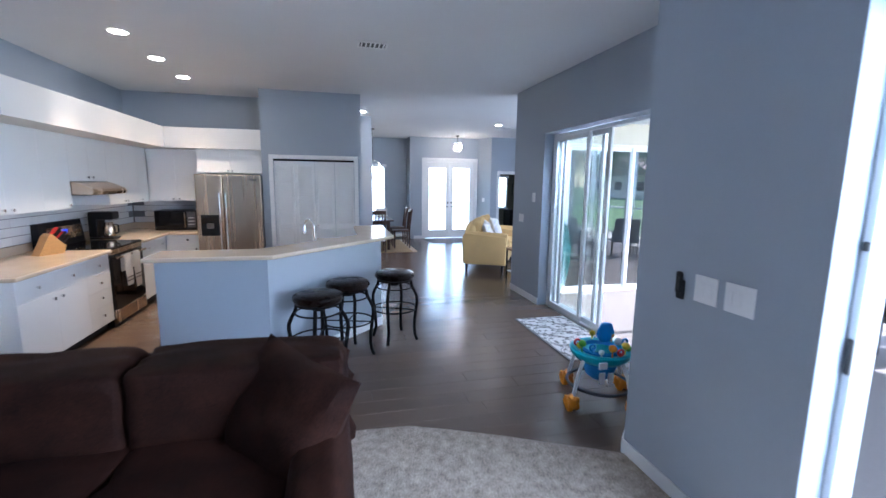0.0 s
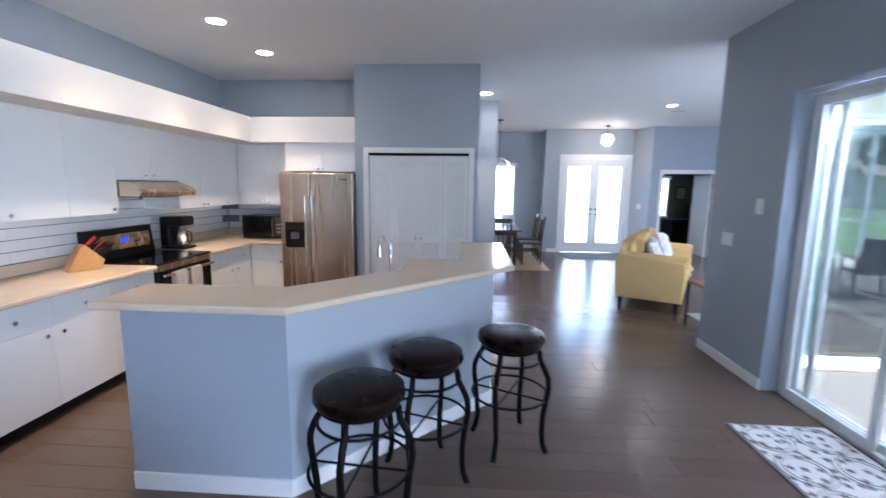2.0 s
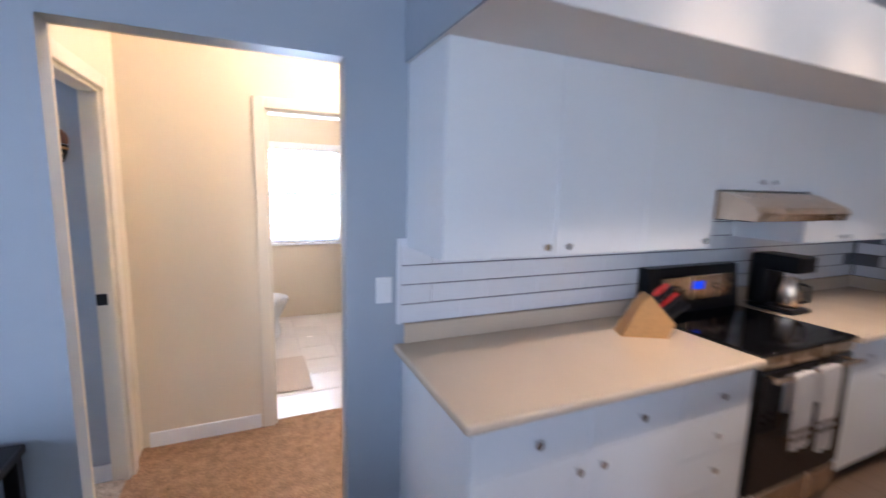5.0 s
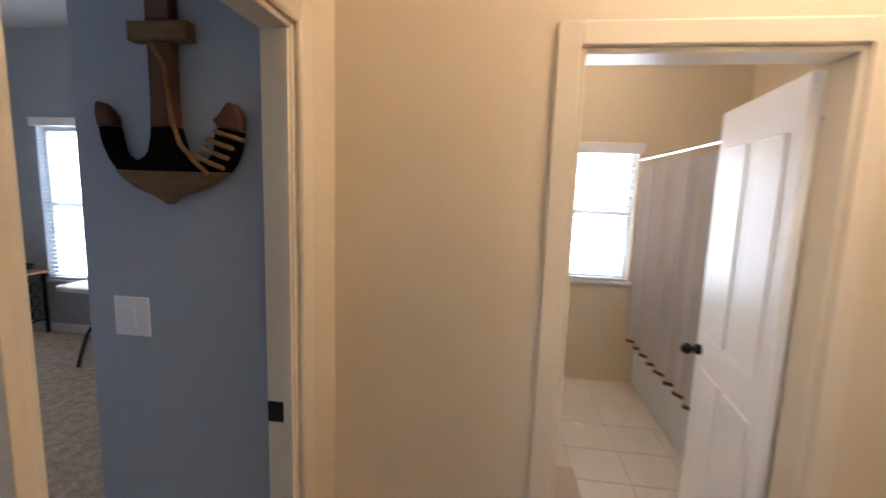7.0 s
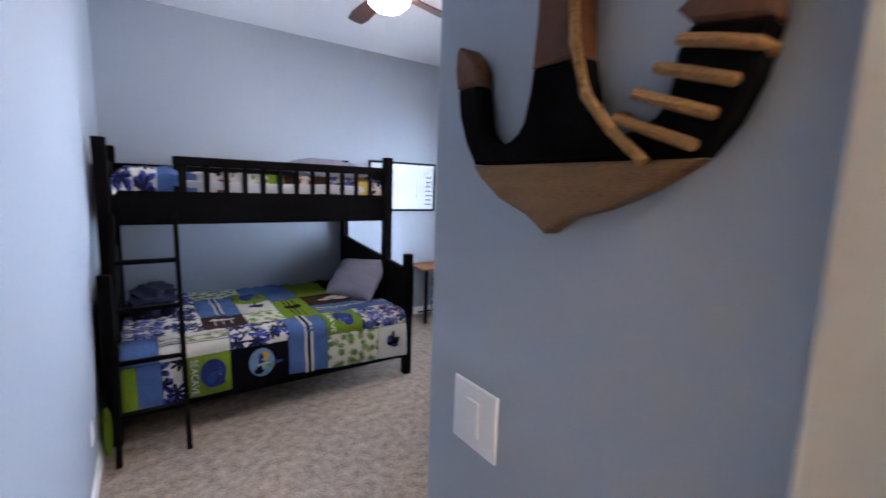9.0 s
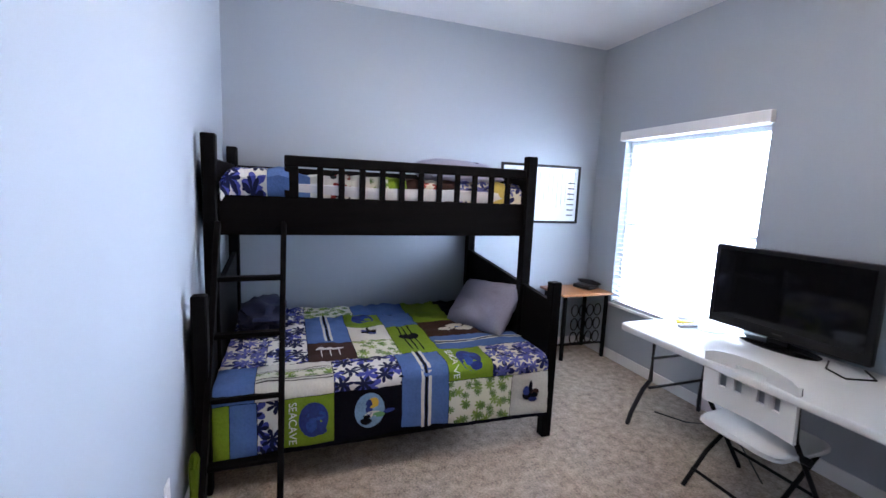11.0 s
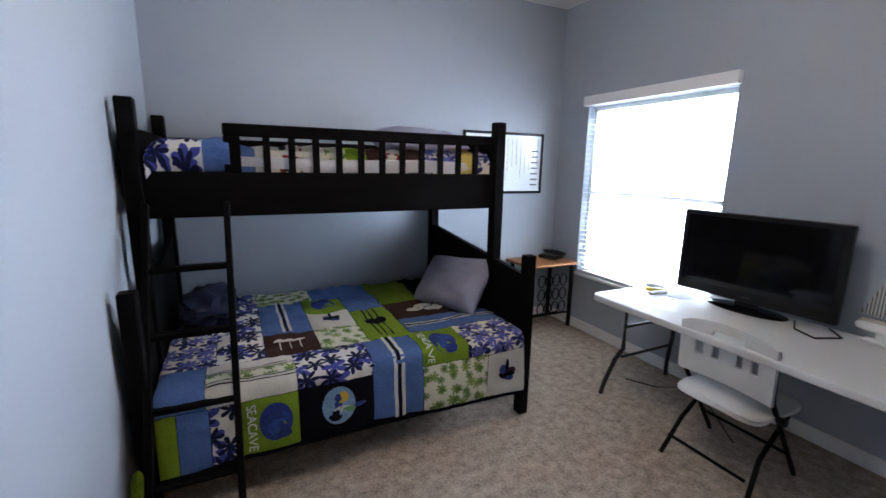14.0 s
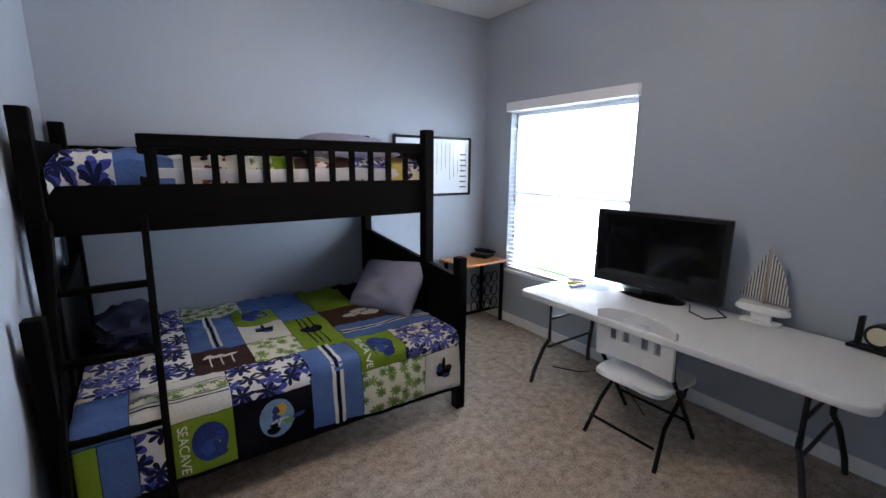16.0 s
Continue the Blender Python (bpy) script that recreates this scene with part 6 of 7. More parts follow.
# ladder
lad = part("ladder", beam(bm_new(), (-2.945, -0.01, 0.01), (-2.965, -0.672, 1.40), 0.03, 0.055), BEDWOOD, bk, "leaning ladder")
part("stile", beam(bm_new(), (-2.60, -0.01, 0.01), (-2.615, -0.672, 1.40), 0.03, 0.055), BEDWOOD, lad)
for z in (0.25, 0.53, 0.82, 1.10):
    y = -0.01 - 0.662 * z / 1.39
    part("rung", boxed(-2.95, -2.61, y - 0.035, y + 0.02, z - 0.012, z + 0.014, bevel=0.004), BEDWOOD, lad)

# mattresses
SHEET = mat("cotton_sheet", (0.55, 0.55, 0.58), 0.9, fine=150, bump=0.2)
mt = thing("mattress", "full mattress on the lower bunk under a quilt", "mattress", -3.6, -1.0, 0.28, group="bunk mattresses")
part("pad", soft_box(bm_new(), -4.58, -2.62, -1.72, -0.36, 0.282, 0.555, 0.01, 8, 2, 0.004, 14), SHEET, mt)
mt = thing("mattress", "twin mattress on the upper bunk", "mattress", -3.6, -1.2, 1.40, group="bunk mattresses")
part("pad", soft_box(bm_new(), -4.58, -2.62, -1.72, -0.74, 1.402, 1.655, 0.01, 8, 2, 0.004, 14), SHEET, mt)

# quilt: patches in rows that hang over the front edge
FLORAL = motif("blue_blossom_print", (0.66, 0.64, 0.58), [(0.06, 0.07, 0.30), (0.012, 0.015, 0.05)], 7.0, 0.42, 0.0)
FLORAL2 = motif("dark_blossom_print", (0.62, 0.58, 0.48), [(0.02, 0.025, 0.10), (0.10, 0.11, 0.33)], 8, 0.42, 3.0)
PALM = motif("green_palm_print", (0.62, 0.61, 0.48), [(0.20, 0.29, 0.06), (0.11, 0.19, 0.05)], 10, 0.30, 5.0, petals=7)
LIME = mat("lime_green_cotton", (0.17, 0.26, 0.02), 0.9, spec=0.12, var=0.12, scale=8, fine=70, bump=0.4)
DENIM = mat("denim_blue_cotton", (0.08, 0.145, 0.34), 0.9, spec=0.12, var=0.15, scale=8, fine=70, bump=0.4)
NAVY = mat("navy_black_cotton", (0.005, 0.005, 0.009), 0.9, spec=0.08, var=0.2, scale=8, fine=70, bump=0.4)
COCOA = mat("dark_brown_cotton", (0.045, 0.022, 0.018), 0.9, spec=0.12, var=0.2, scale=8, fine=70, bump=0.4)
LINEN = mat("off_white_cotton", (0.58, 0.56, 0.50), 0.9, spec=0.12, var=0.08, scale=8, fine=70, bump=0.4)
SHIP = motif("ship_print", (0.62, 0.59, 0.50), [(0.03, 0.03, 0.03), (0.28, 0.04, 0.03)], 7, 0.30, 8.0, petals=3)
TEXTW = mat("cream_stitching", (0.72, 0.72, 0.66), 0.9)
INK = mat("royal_blue_print", (0.015, 0.03, 0.16), 0.9, var=0.4, scale=20)


def drape(s, z_top, y_edge, drop):
    """The quilt's section: s metres up from its hanging hem, then back over the bed."""
    r = 0.05
    if s < drop - r:
        return y_edge + 0.02 * math.exp(-s * 4), z_top - drop + s
    a = min((s - drop + r) / (r * math.pi / 2), 1.0) * math.pi / 2
    if a < math.pi / 2:
        return y_edge - r + r * math.cos(a), z_top - r + r * math.sin(a)
    return y_edge - r - (s - drop + r - r * math.pi / 2), z_top


def quilt_point(x, s, lift=0.0):
    y, z = drape(s, 0.585, -0.272, 0.37)
    w = 0.016 * noise.noise(Vector((x * 5, s * 5, 0))) + 0.008 * noise.noise(Vector((x * 17, s * 17, 3))) + 0.004 * noise.noise(Vector((x * 38, s * 30, 5)))
    w += 0.030 * max(0.0, min(1.0, (s - 1.05) / 0.3)) * noise.noise(Vector((x * 11, s * 9, 7)))
    if s < 0.34:
        return Vector((x, y + w + 0.012 * math.sin(x * 9) * (0.34 - s) / 0.34 + lift, z + 0.02 * math.sin(x * 3.1) * (0.34 - s) / 0.34))
    return Vector((x, y, z + w + lift))


qt = thing("patchwork_quilt", "tropical patchwork quilt in blue, green and white squares", "quilt", -3.6, -1.0, 0.2)
# patches: (x0, x1, s0, s1, cloth), s up from the hem and then back over the bed
PATCHES = [
    (-2.70, -2.62, 0.0, 0.28, LIME), (-2.83, -2.70, 0.0, 0.28, DENIM), (-2.96, -2.83, 0.0, 0.28, FLORAL), (-3.225, -2.96, 0.0, 0.28, LIME),
    (-3.61, -3.225, 0.0, 0.28, NAVY), (-3.90, -3.61, 0.0, 0.59, DENIM), (-4.335, -3.90, 0.0, 0.27, PALM), (-4.60, -4.335, 0.0, 0.27, LINEN),
    (-2.82, -2.62, 0.28, 0.59, DENIM), (-3.225, -2.82, 0.28, 0.59, LINEN), (-3.61, -3.225, 0.28, 0.59, FLORAL), (-4.20, -3.90, 0.27, 0.61, LIME), (-4.60, -4.20, 0.27, 0.61, FLORAL2),
    (-2.86, -2.62, 0.59, 1.04, FLORAL2), (-3.10, -2.86, 0.59, 1.04, FLORAL), (-3.10, -2.62, 1.04, 1.49, FLORAL), (-3.39, -3.10, 0.59, 0.89, COCOA), (-3.67, -3.39, 0.59, 0.89, PALM), (-3.93, -3.67, 0.59, 1.13, LIME),
    (-4.60, -3.93, 0.61, 0.86, DENIM), (-4.60, -3.93, 0.86, 1.20, COCOA), (-3.39, -3.10, 0.89, 1.49, DENIM), (-3.67, -3.39, 0.89, 1.18, LINEN),
    (-3.67, -3.39, 1.18, 1.49, LIME), (-3.93, -3.67, 1.13, 1.49, DENIM), (-4.25, -3.93, 1.20, 1.77, LIME), (-4.60, -4.25, 1.20, 1.77, NAVY),
    (-3.10, -2.62, 1.49, 1.77, FLORAL2), (-3.48, -3.10, 1.49, 1.77, PALM), (-3.93, -3.48, 1.49, 1.77, DENIM),
]
for xl, xr, sl, sh, m_ in PATCHES:
    bm = bm_new()
    xa, xb, sa, sb = xl + 0.0015, xr - 0.0015, sl + (0.0015 if sl else 0), sh - 0.0015
    ni, nj = max(5, round((xb - xa) / 0.024)), max(8, round((sb - sa) / 0.024))
    g = [[bm.verts.new(quilt_point(xa + (xb - xa) * i / ni, sa + (sb - sa) * j / nj, 0.007 * (1 - (2 * i / ni - 1) ** 8) * (1 - (2 * j / nj - 1) ** 8) + 0.002 * math.sin(i * 2.4) * math.sin(j * 2.4))) for i in range(ni + 1)] for j in range(nj + 1)]
    for j in range(nj):
        for i in range(ni):
            bm.faces.new((g[j][i], g[j][i + 1], g[j + 1][i + 1], g[j + 1][i]))
    bmesh.ops.recalc_face_normals(bm, faces=bm.faces[:])
    part("patch", bm, m_, qt)
# the backing shows as thin dark seams between the patches
bm = bm_new()
nx, ns = 80, 72
g = [[bm.verts.new(quilt_point(-4.598 + 1.976 * i / nx, 1.77 * j / ns, -0.006)) for i in range(nx + 1)] for j in range(ns + 1)]
for j in range(ns):
    for i in range(nx):
        bm.faces.new((g[j][i], g[j][i + 1], g[j + 1][i + 1], g[j + 1][i]))
bmesh.ops.recalc_face_normals(bm, faces=bm.faces[:])
part("lining_cloth", bm, NAVY, qt, "dark quilt backing")


def strip(x0, x1, s0, s1, material, name="stripe", lift=0.0095):
    bm = bm_new()
    nx, ns = max(1, int((x1 - x0) / 0.03)), max(1, int((s1 - s0) / 0.03))
    g = [[bm.verts.new(quilt_point(x0 + (x1 - x0) * i / nx, s0 + (s1 - s0) * j / ns, lift)) for i in range(nx + 1)] for j in range(ns + 1)]
    for j in range(ns):
        for i in range(nx):
            bm.faces.new((g[j][i], g[j][i + 1], g[j + 1][i + 1], g[j + 1][i]))
    bmesh.ops.recalc_face_normals(bm, faces=bm.faces[:])
    part(name, bm, material, qt)


for x, m_ in ((-3.79, LINEN), (-3.768, NAVY), (-3.746, LINEN)):
    strip(x, x + 0.019, 0.0, 0.588, m_)
for x, m_ in ((-3.27, LINEN), (-3.25, NAVY), (-3.23, LINEN)):
    strip(x, x + 0.016, 0.893, 1.487, m_)
for s, m_ in ((0.70, LINEN), (0.717, NAVY), (0.734, LINEN)):
    strip(-4.595, -3.935, s, s + 0.014, m_)
for s in (0.365, 0.385, 0.465, 0.485):
    strip(-3.22, -2.825, s, s + 0.006, NAVY)
strip(-3.22, -2.825, 0.395, 0.46, PALM)
for x in (-3.755, -3.79, -3.83):
    strip(x, x + 0.010, 0.62, 1.10, NAVY)
strip(-4.60, -2.62, -0.014, 0.008, NAVY, "binding", 0.009)


def emblem(xc, sc, rx, rs, material, name="emblem", lift=0.011):
    bm = bm_new()
    n = 20
    c = bm.verts.new(quilt_point(xc, sc, lift))
    ring = [bm.verts.new(quilt_point(xc + rx * math.cos(2 * math.pi * k / n), sc + rs * math.sin(2 * math.pi * k / n), lift)) for k in range(n)]
    for k in range(n):
        bm.faces.new((c, ring[k], ring[(k + 1) % n]))
    bmesh.ops.recalc_face_normals(bm, faces=bm.faces[:])
    part(name, bm, material, qt)


MIDBLUE = mat("mid_blue_print", (0.035, 0.07, 0.26), 0.9, spec=0.1, var=0.3, scale=20)
for ex, es in ((-3.115, 0.15), (-4.055, 0.42)):
    emblem(ex, es, 0.078, 0.098, INK)
    emblem(ex - 0.015, es + 0.02, 0.05, 0.028, MIDBLUE, "fish_shape", 0.013)
    emblem(ex + 0.012, es - 0.03, 0.028, 0.04, MIDBLUE, "fish_shape", 0.0135)
    emblem(ex - 0.03, es - 0.07, 0.04, 0.022, INK, "fin_shape", 0.0125)
emblem(-3.53, 1.33, 0.085, 0.08, INK)
emblem(-3.53, 1.34, 0.05, 0.03, MIDBLUE, "fish_shape", 0.013)
emblem(-3.42, 0.155, 0.085, 0.108, mat("pale_blue_cotton", (0.16, 0.27, 0.42), 0.9, var=0.3, scale=14, fine=70, bump=0.3))
emblem(-3.44, 0.20, 0.030, 0.034, mat("bird_yellow", (0.6, 0.36, 0.03), 0.9), "bird_shape", 0.013)
emblem(-3.415, 0.175, 0.020, 0.05, INK, "bird_shape", 0.0135)
emblem(-3.44, 0.13, 0.05, 0.022, LINEN, "bird_shape", 0.014)
emblem(-3.47, 0.125, 0.035, 0.018, mat("bird_green", (0.12, 0.30, 0.12), 0.9), "bird_shape", 0.0145)
emblem(-3.53, 0.14, 0.035, 0.012, INK, "bird_shape", 0.0145)
emblem(-3.40, 0.10, 0.035, 0.03, NAVY, "bird_shape", 0.0138)
for k in range(3):
    strip(-3.185 - 0.055 * k, -3.178 - 0.055 * k, 0.66, 0.78, LINEN, "trunk_shape")
    for d in (-1, 0, 1):
        emblem(-3.182 - 0.055 * k + 0.016 * d, 0.785 - 0.012 * abs(d), 0.017, 0.011, LINEN, "frond_shape", 0.011 + 0.0004 * (d + 1) + 0.0002 * k)
for k, d in enumerate((-1, 0, 1)):
    emblem(-3.79 + 0.035 * d, 0.86 + 0.03 * abs(d), 0.035, 0.05, NAVY, "frond_shape", 0.0115 + 0.0004 * k)
for k, (x, s) in enumerate(((-4.12, 1.0), (-4.2, 1.06), (-4.32, 1.0), (-4.24, 0.95))):
    emblem(x, s, 0.07, 0.045, LINEN, "petal_shape", 0.011 + 0.0005 * k)
emblem(-4.21, 1.0, 0.03, 0.03, DENIM, "petal_shape", 0.0135)
for x, s in ((-4.47, 0.13), (-3.53, 1.03)):
    for k, (dx, ds, a, b, m_) in enumerate(((0, 0, 0.055, 0.035, NAVY), (0.03, 0.03, 0.025, 0.03, INK), (-0.03, 0.02, 0.03, 0.02, COCOA), (0.0, 0.05, 0.012, 0.045, NAVY), (-0.02, -0.03, 0.03, 0.015, INK))):
        emblem(x + dx, s + ds, a, b, m_, "ship_shape", 0.011 + 0.0005 * k)


def lettering(text, xc, sc, size):
    cu_ = bpy.data.curves.new("lettering", "FONT")
    cu_.body, cu_.size, cu_.align_x, cu_.align_y, cu_.extrude = text, size, "CENTER", "CENTER", 0.0005
    tmp = new("lettering", cu_)
    me = bpy.data.meshes.new_from_object(tmp)
    bpy.data.objects.remove(tmp)
    for v in me.vertices:
        # the word climbs the patch beside its emblem
        v.co = quilt_point(xc - v.co.y, sc - v.co.x, 0.017 + v.co.z)
    me.materials.clear()
    me.materials.append(TEXTW)
    ob = new("lettering", me)
    ob.parent = qt
    ob.matrix_basis = basis(qt).inverted()
    tagged(ob, "cream stitched lettering")


lettering("SEACAVE", -3.005, 0.145, 0.058)
lettering("SEACAVE", -3.945, 0.41, 0.058)

# upper bunk bedding
uq = thing("upper_quilt", "matching patchwork quilt on the upper bunk", "quilt", -3.6, -1.2, 1.6)
ROWU = [FLORAL, FLORAL, DENIM, DENIM, LINEN, SHIP, LINEN, PALM, LIME, COCOA, SHIP, COCOA, FLORAL2, FLORAL2, mat("yellow_cotton", (0.55, 0.42, 0.10), 0.9), FLORAL2]
for k, m_ in enumerate(ROWU):
    xa = -2.63 - k * 0.122
    bm = bm_new()
    g = []
    for j in range(9):
        s = j / 8
        y = -0.742 if s < 0.35 else -0.742 - (s - 0.35) * 1.42
        z = 1.50 + 0.19 * min(s / 0.35, 1)
        row = []
        for i in range(5):
            x = xa - 0.122 * i / 4
            if k < 3:
                y = -0.742 + 0.075 * math.sin(math.pi * min(s / 0.7, 1)) ** 0.7 - max(s - 0.35, 0) * 1.42
                z = 1.53 + 0.19 * math.sin(math.pi / 2 * min(s / 0.5, 1)) - 7.0 * max(x + 2.73, 0) ** 2
            row.append(bm.verts.new((x, y + 0.008 * noise.noise(Vector((x * 6, s * 4, 1))), z + 0.02 * noise.noise(Vector((x * 4, s * 5, 2))) + 0.012 * (1 - abs(2 * i / 4 - 1)))))
        g.append(row)
    for j in range(8):
        for i in range(4):
            bm.faces.new((g[j][i], g[j][i + 1], g[j + 1][i + 1], g[j + 1][i]))
    bmesh.ops.recalc_face_normals(bm, faces=bm.faces[:])
    bmesh.ops.solidify(bm, geom=bm.faces[:], thickness=0.006)
    part("patch", bm, m_, uq)
LAV = mat("lavender_grey_pillowcase", (0.24, 0.24, 0.32), 0.9, var=0.1, scale=6, fine=90, bump=0.3)
pw = thing("bed_pillow", "lavender-grey pillow leaning on the lower headboard", "pillow", -4.42, -1.02, 0.78, group="bed pillows")
part("cushion", pillow(bm_new(), 0.64, 0.44, 0.20, 6, 24), LAV, pw, local=True)
pw.matrix_basis = pose(-4.44, -0.97, 0.745, 40, 6, -72)
pw = thing("bed_pillow", "grey pillow on the upper bunk", "pillow", -4.35, -1.15, 1.70, group="bed pillows")
part("cushion", pillow(bm_new(), 0.62, 0.44, 0.18, 8), LAV, pw, local=True)
pw.matrix_basis = pose(-4.20, -1.10, 1.765, 80, 0, 10)
bl = thing("folded_blanket", "dark blue folded blanket on the lower bunk", "blanket", -2.85, -1.3, 0.6)
part("cloth", soft_box(bm_new(), -2.98, -2.66, -1.55, -0.95, 0.59, 0.76, 0.2, 8, 3, 0.02, 3.0), mat("navy_fleece", (0.008, 0.012, 0.04), 0.95, fine=120, bump=0.4), bl)
gb = thing("green_bag", "bright green cloth hanging beside the bunk bed", "cloth", -2.54, -0.2, 0.1)
part("cloth", soft_box(bm_new(), -2.565, -2.52, -0.28, -0.18, 0.0, 0.26, 0.1, 6, 3, 0.02, 3.0), LIME, gb)

# framed print behind the bed
fp = thing("framed_print", "framed pale line print under glass", "framed picture", -5.4, -1.8, 1.635)
for a, b, l, h in ((-5.86, -5.835, 1.34, 1.93), (-4.965, -4.94, 1.34, 1.93), (-5.835, -4.965, 1.34, 1.365), (-5.835, -4.965, 1.905, 1.93)):
    part("frame", boxed(a, b, -1.798, -1.772, l, h, bevel=0.004), BLACK, fp)
part("print", boxed(-5.835, -4.965, -1.797, -1.785, 1.365, 1.905), mat("pale_print_paper", (0.72, 0.76, 0.80), 0.08, var=0.04, scale=3, fine=50, bump=0), fp)
for k in range(16):
    part("drawn_line", boxed(-5.80 + k * 0.052, -5.797 + k * 0.052, -1.785, -1.784, 1.62 - 0.03 * (k % 5), 1.87), GREYMETAL, fp)
for k in range(7):
    part("text_bar", boxed(-5.80, -5.72, -1.785, -1.784, 1.42 + k * 0.055, 1.432 + k * 0.055), GREYMETAL, fp)

# ---- side table with iron scrolls, phone ----
sd = thing("sewing_side_table", "small wooden-topped table with scrolled iron base", "side table", -5.8, -1.56, 0)
part("tabletop", boxed(-6.06, -5.47, -1.785, -1.36, 0.655, 0.68, bevel=0.006), WARMWOOD, sd, "honey wood top")
for x in (-6.02, -5.53):
    for y in (-1.74, -1.41):
        part("leg", boxed(x - 0.016, x + 0.016, y - 0.016, y + 0.016, 0, 0.655, bevel=0.003), IRON, sd)
part("stretcher", boxed(-6.02, -5.53, -1.58, -1.56, 0.09, 0.105), IRON, sd)
for sx in (-5.93, -5.84, -5.75, -5.66):
    for z0 in (0.22, 0.36, 0.50):
        part("scroll", tube(bm_new(), [(sx + 0.04 * math.cos(a), -1.42, z0 + 0.06 * math.sin(a)) for a in [i * math.pi / 7 for i in range(14)]], 0.006, 6, True), IRON, sd)
part("scroll_bar", boxed(-6.0, -5.55, -1.427, -1.413, 0.145, 0.157), IRON, sd)
ph = thing("desk_phone", "dark corded desk telephone on the side table", "telephone", -5.92, -1.62, 0.68, 20)
part("base", boxed(-0.09, 0.09, -0.10, 0.10, 0, 0.04, bevel=0.01), BLACK, ph, local=True)
part("handset", soft_box(bm_new(), -0.08, -0.03, -0.11, 0.11, 0.038, 0.075, 0.1, 5, 1), BLACK, ph, local=True)
part("keypad", boxed(-0.01, 0.07, -0.06, 0.06, 0.04, 0.044), GREYMETAL, ph, local=True)

# ---- folding table ----
LEGGREY = mat("dark_grey_steel_tube", (0.022, 0.022, 0.025), 0.45, 0.4)
ft = thing("folding_table", "long white plastic folding table with grey metal legs", "folding table", -5.62, 0.58, 0)


def rounded(x0, x1, y0, y1, r, n=6):
    pts = []
    for cx_, cy_, a0 in ((x1 - r, y1 - r, 0), (x0 + r, y1 - r, 90), (x0 + r, y0 + r, 180), (x1 - r, y0 + r, 270)):
        pts += [(cx_ + r * math.cos(radians(a0 + 90 * k / n)), cy_ + r * math.sin(radians(a0 + 90 * k / n))) for k in range(n + 1)]
    return pts


part("tabletop", prism(bm_new(), rounded(-6.02, -5.225, -0.365, 1.60, 0.07), 0.698, 0.742, 0.010, 3), PLASTICW, ft, "white moulded plastic top")
for y, d in ((-0.235, 1), (1.40, -1)):
    for x in (-5.40, -5.92):
        sgn = 1 if x > -5.6 else -1
        part("leg", tube(bm_new(), [(x - 0.0 * sgn, y + 0.05 * d, 0.70), (x, y + 0.05 * d, 0.36), (x + 0.03 * sgn, y + 0.02 * d, 0.28), (x + 0.07 * sgn, y - 0.02 * d, 0.10), (x + 0.09 * sgn, y - 0.03 * d, 0.0)], 0.0155, 10), LEGGREY, ft)
    for z in (0.52, 0.30):
        part("crossbar", rod(bm_new(), (-5.40, y + 0.045 * d, z), (-5.92, y + 0.045 * d, z), 0.010), LEGGREY, ft)
    part("brace", rod(bm_new(), (-5.66, y + 0.05 * d, 0.52), (-5.66, y + 0.45 * d, 0.695), 0.009), LEGGREY, ft)
part("rim", boxed(-5.95, -5.30, -0.27, 1.48, 0.675, 0.698), PLASTICW, ft)

# ---- folding chair ----
fc = thing("folding_chair", "white plastic folding chair with dark tube frame", "folding chair", -5.4, 0.57, 0)
bm = bm_new()
nn, mm = 12, 8
g = [[bm.verts.new((-5.265 - 0.03 * math.sin(math.pi * i / nn) + 0.02 * (j / mm), 0.325 + 0.49 * i / nn, 0.50 + 0.31 * j / mm + (0.035 * math.sin(math.pi * i / nn) ** 0.5 - 0.02 if j == mm else 0))) for i in range(nn + 1)] for j in range(mm + 1)]
for j in range(mm):
    for i in range(nn):
        if (j in (3, 4) and i in (2, 4, 7, 9)) or (j == 6 and 4 <= i <= 7):
            continue
        bm.faces.new((g[j][i], g[j][i + 1], g[j + 1][i + 1], g[j + 1][i]))
bmesh.ops.recalc_face_normals(bm, faces=bm.faces[:])
bmesh.ops.solidify(bm, geom=bm.faces[:], thickness=0.018)
part("backrest", bm, PLASTICW, fc, "white moulded backrest with slots")
part("seat", soft_box(bm_new(), -5.63, -5.18, 0.35, 0.80, 0.385, 0.43, 0.1, 8, 2, 0.002, 6), PLASTICW, fc, "white moulded seat")
for y in (0.34, 0.80):
    part("leg", tube(bm_new(), [(-5.255, y, 0.78), (-5.29, y, 0.50), (-5.62, y, 0.02), (-5.63, y, 0.0)], 0.0125, 8), IRON, fc)
    part("leg", tube(bm_new(), [(-5.58, y + (0.03 if y < 0.5 else -0.03), 0.41), (-5.30, y + (0.02 if y < 0.5 else -0.02), 0.18), (-5.13, y + (0.03 if y < 0.5 else 0.03), 0.0)], 0.0125, 8), IRON, fc)
part("crossbar", rod(bm_new(), (-5.20, 0.36, 0.09), (-5.20, 0.78, 0.09), 0.009), IRON, fc)
part("crossbar", rod(bm_new(), (-5.52, 0.34, 0.16), (-5.52, 0.80, 0.16), 0.009), IRON, fc)
part("pivot", rod(bm_new(), (-5.36, 0.80, 0.40), (-5.36, 0.84, 0.40), 0.02), BLACK, fc)

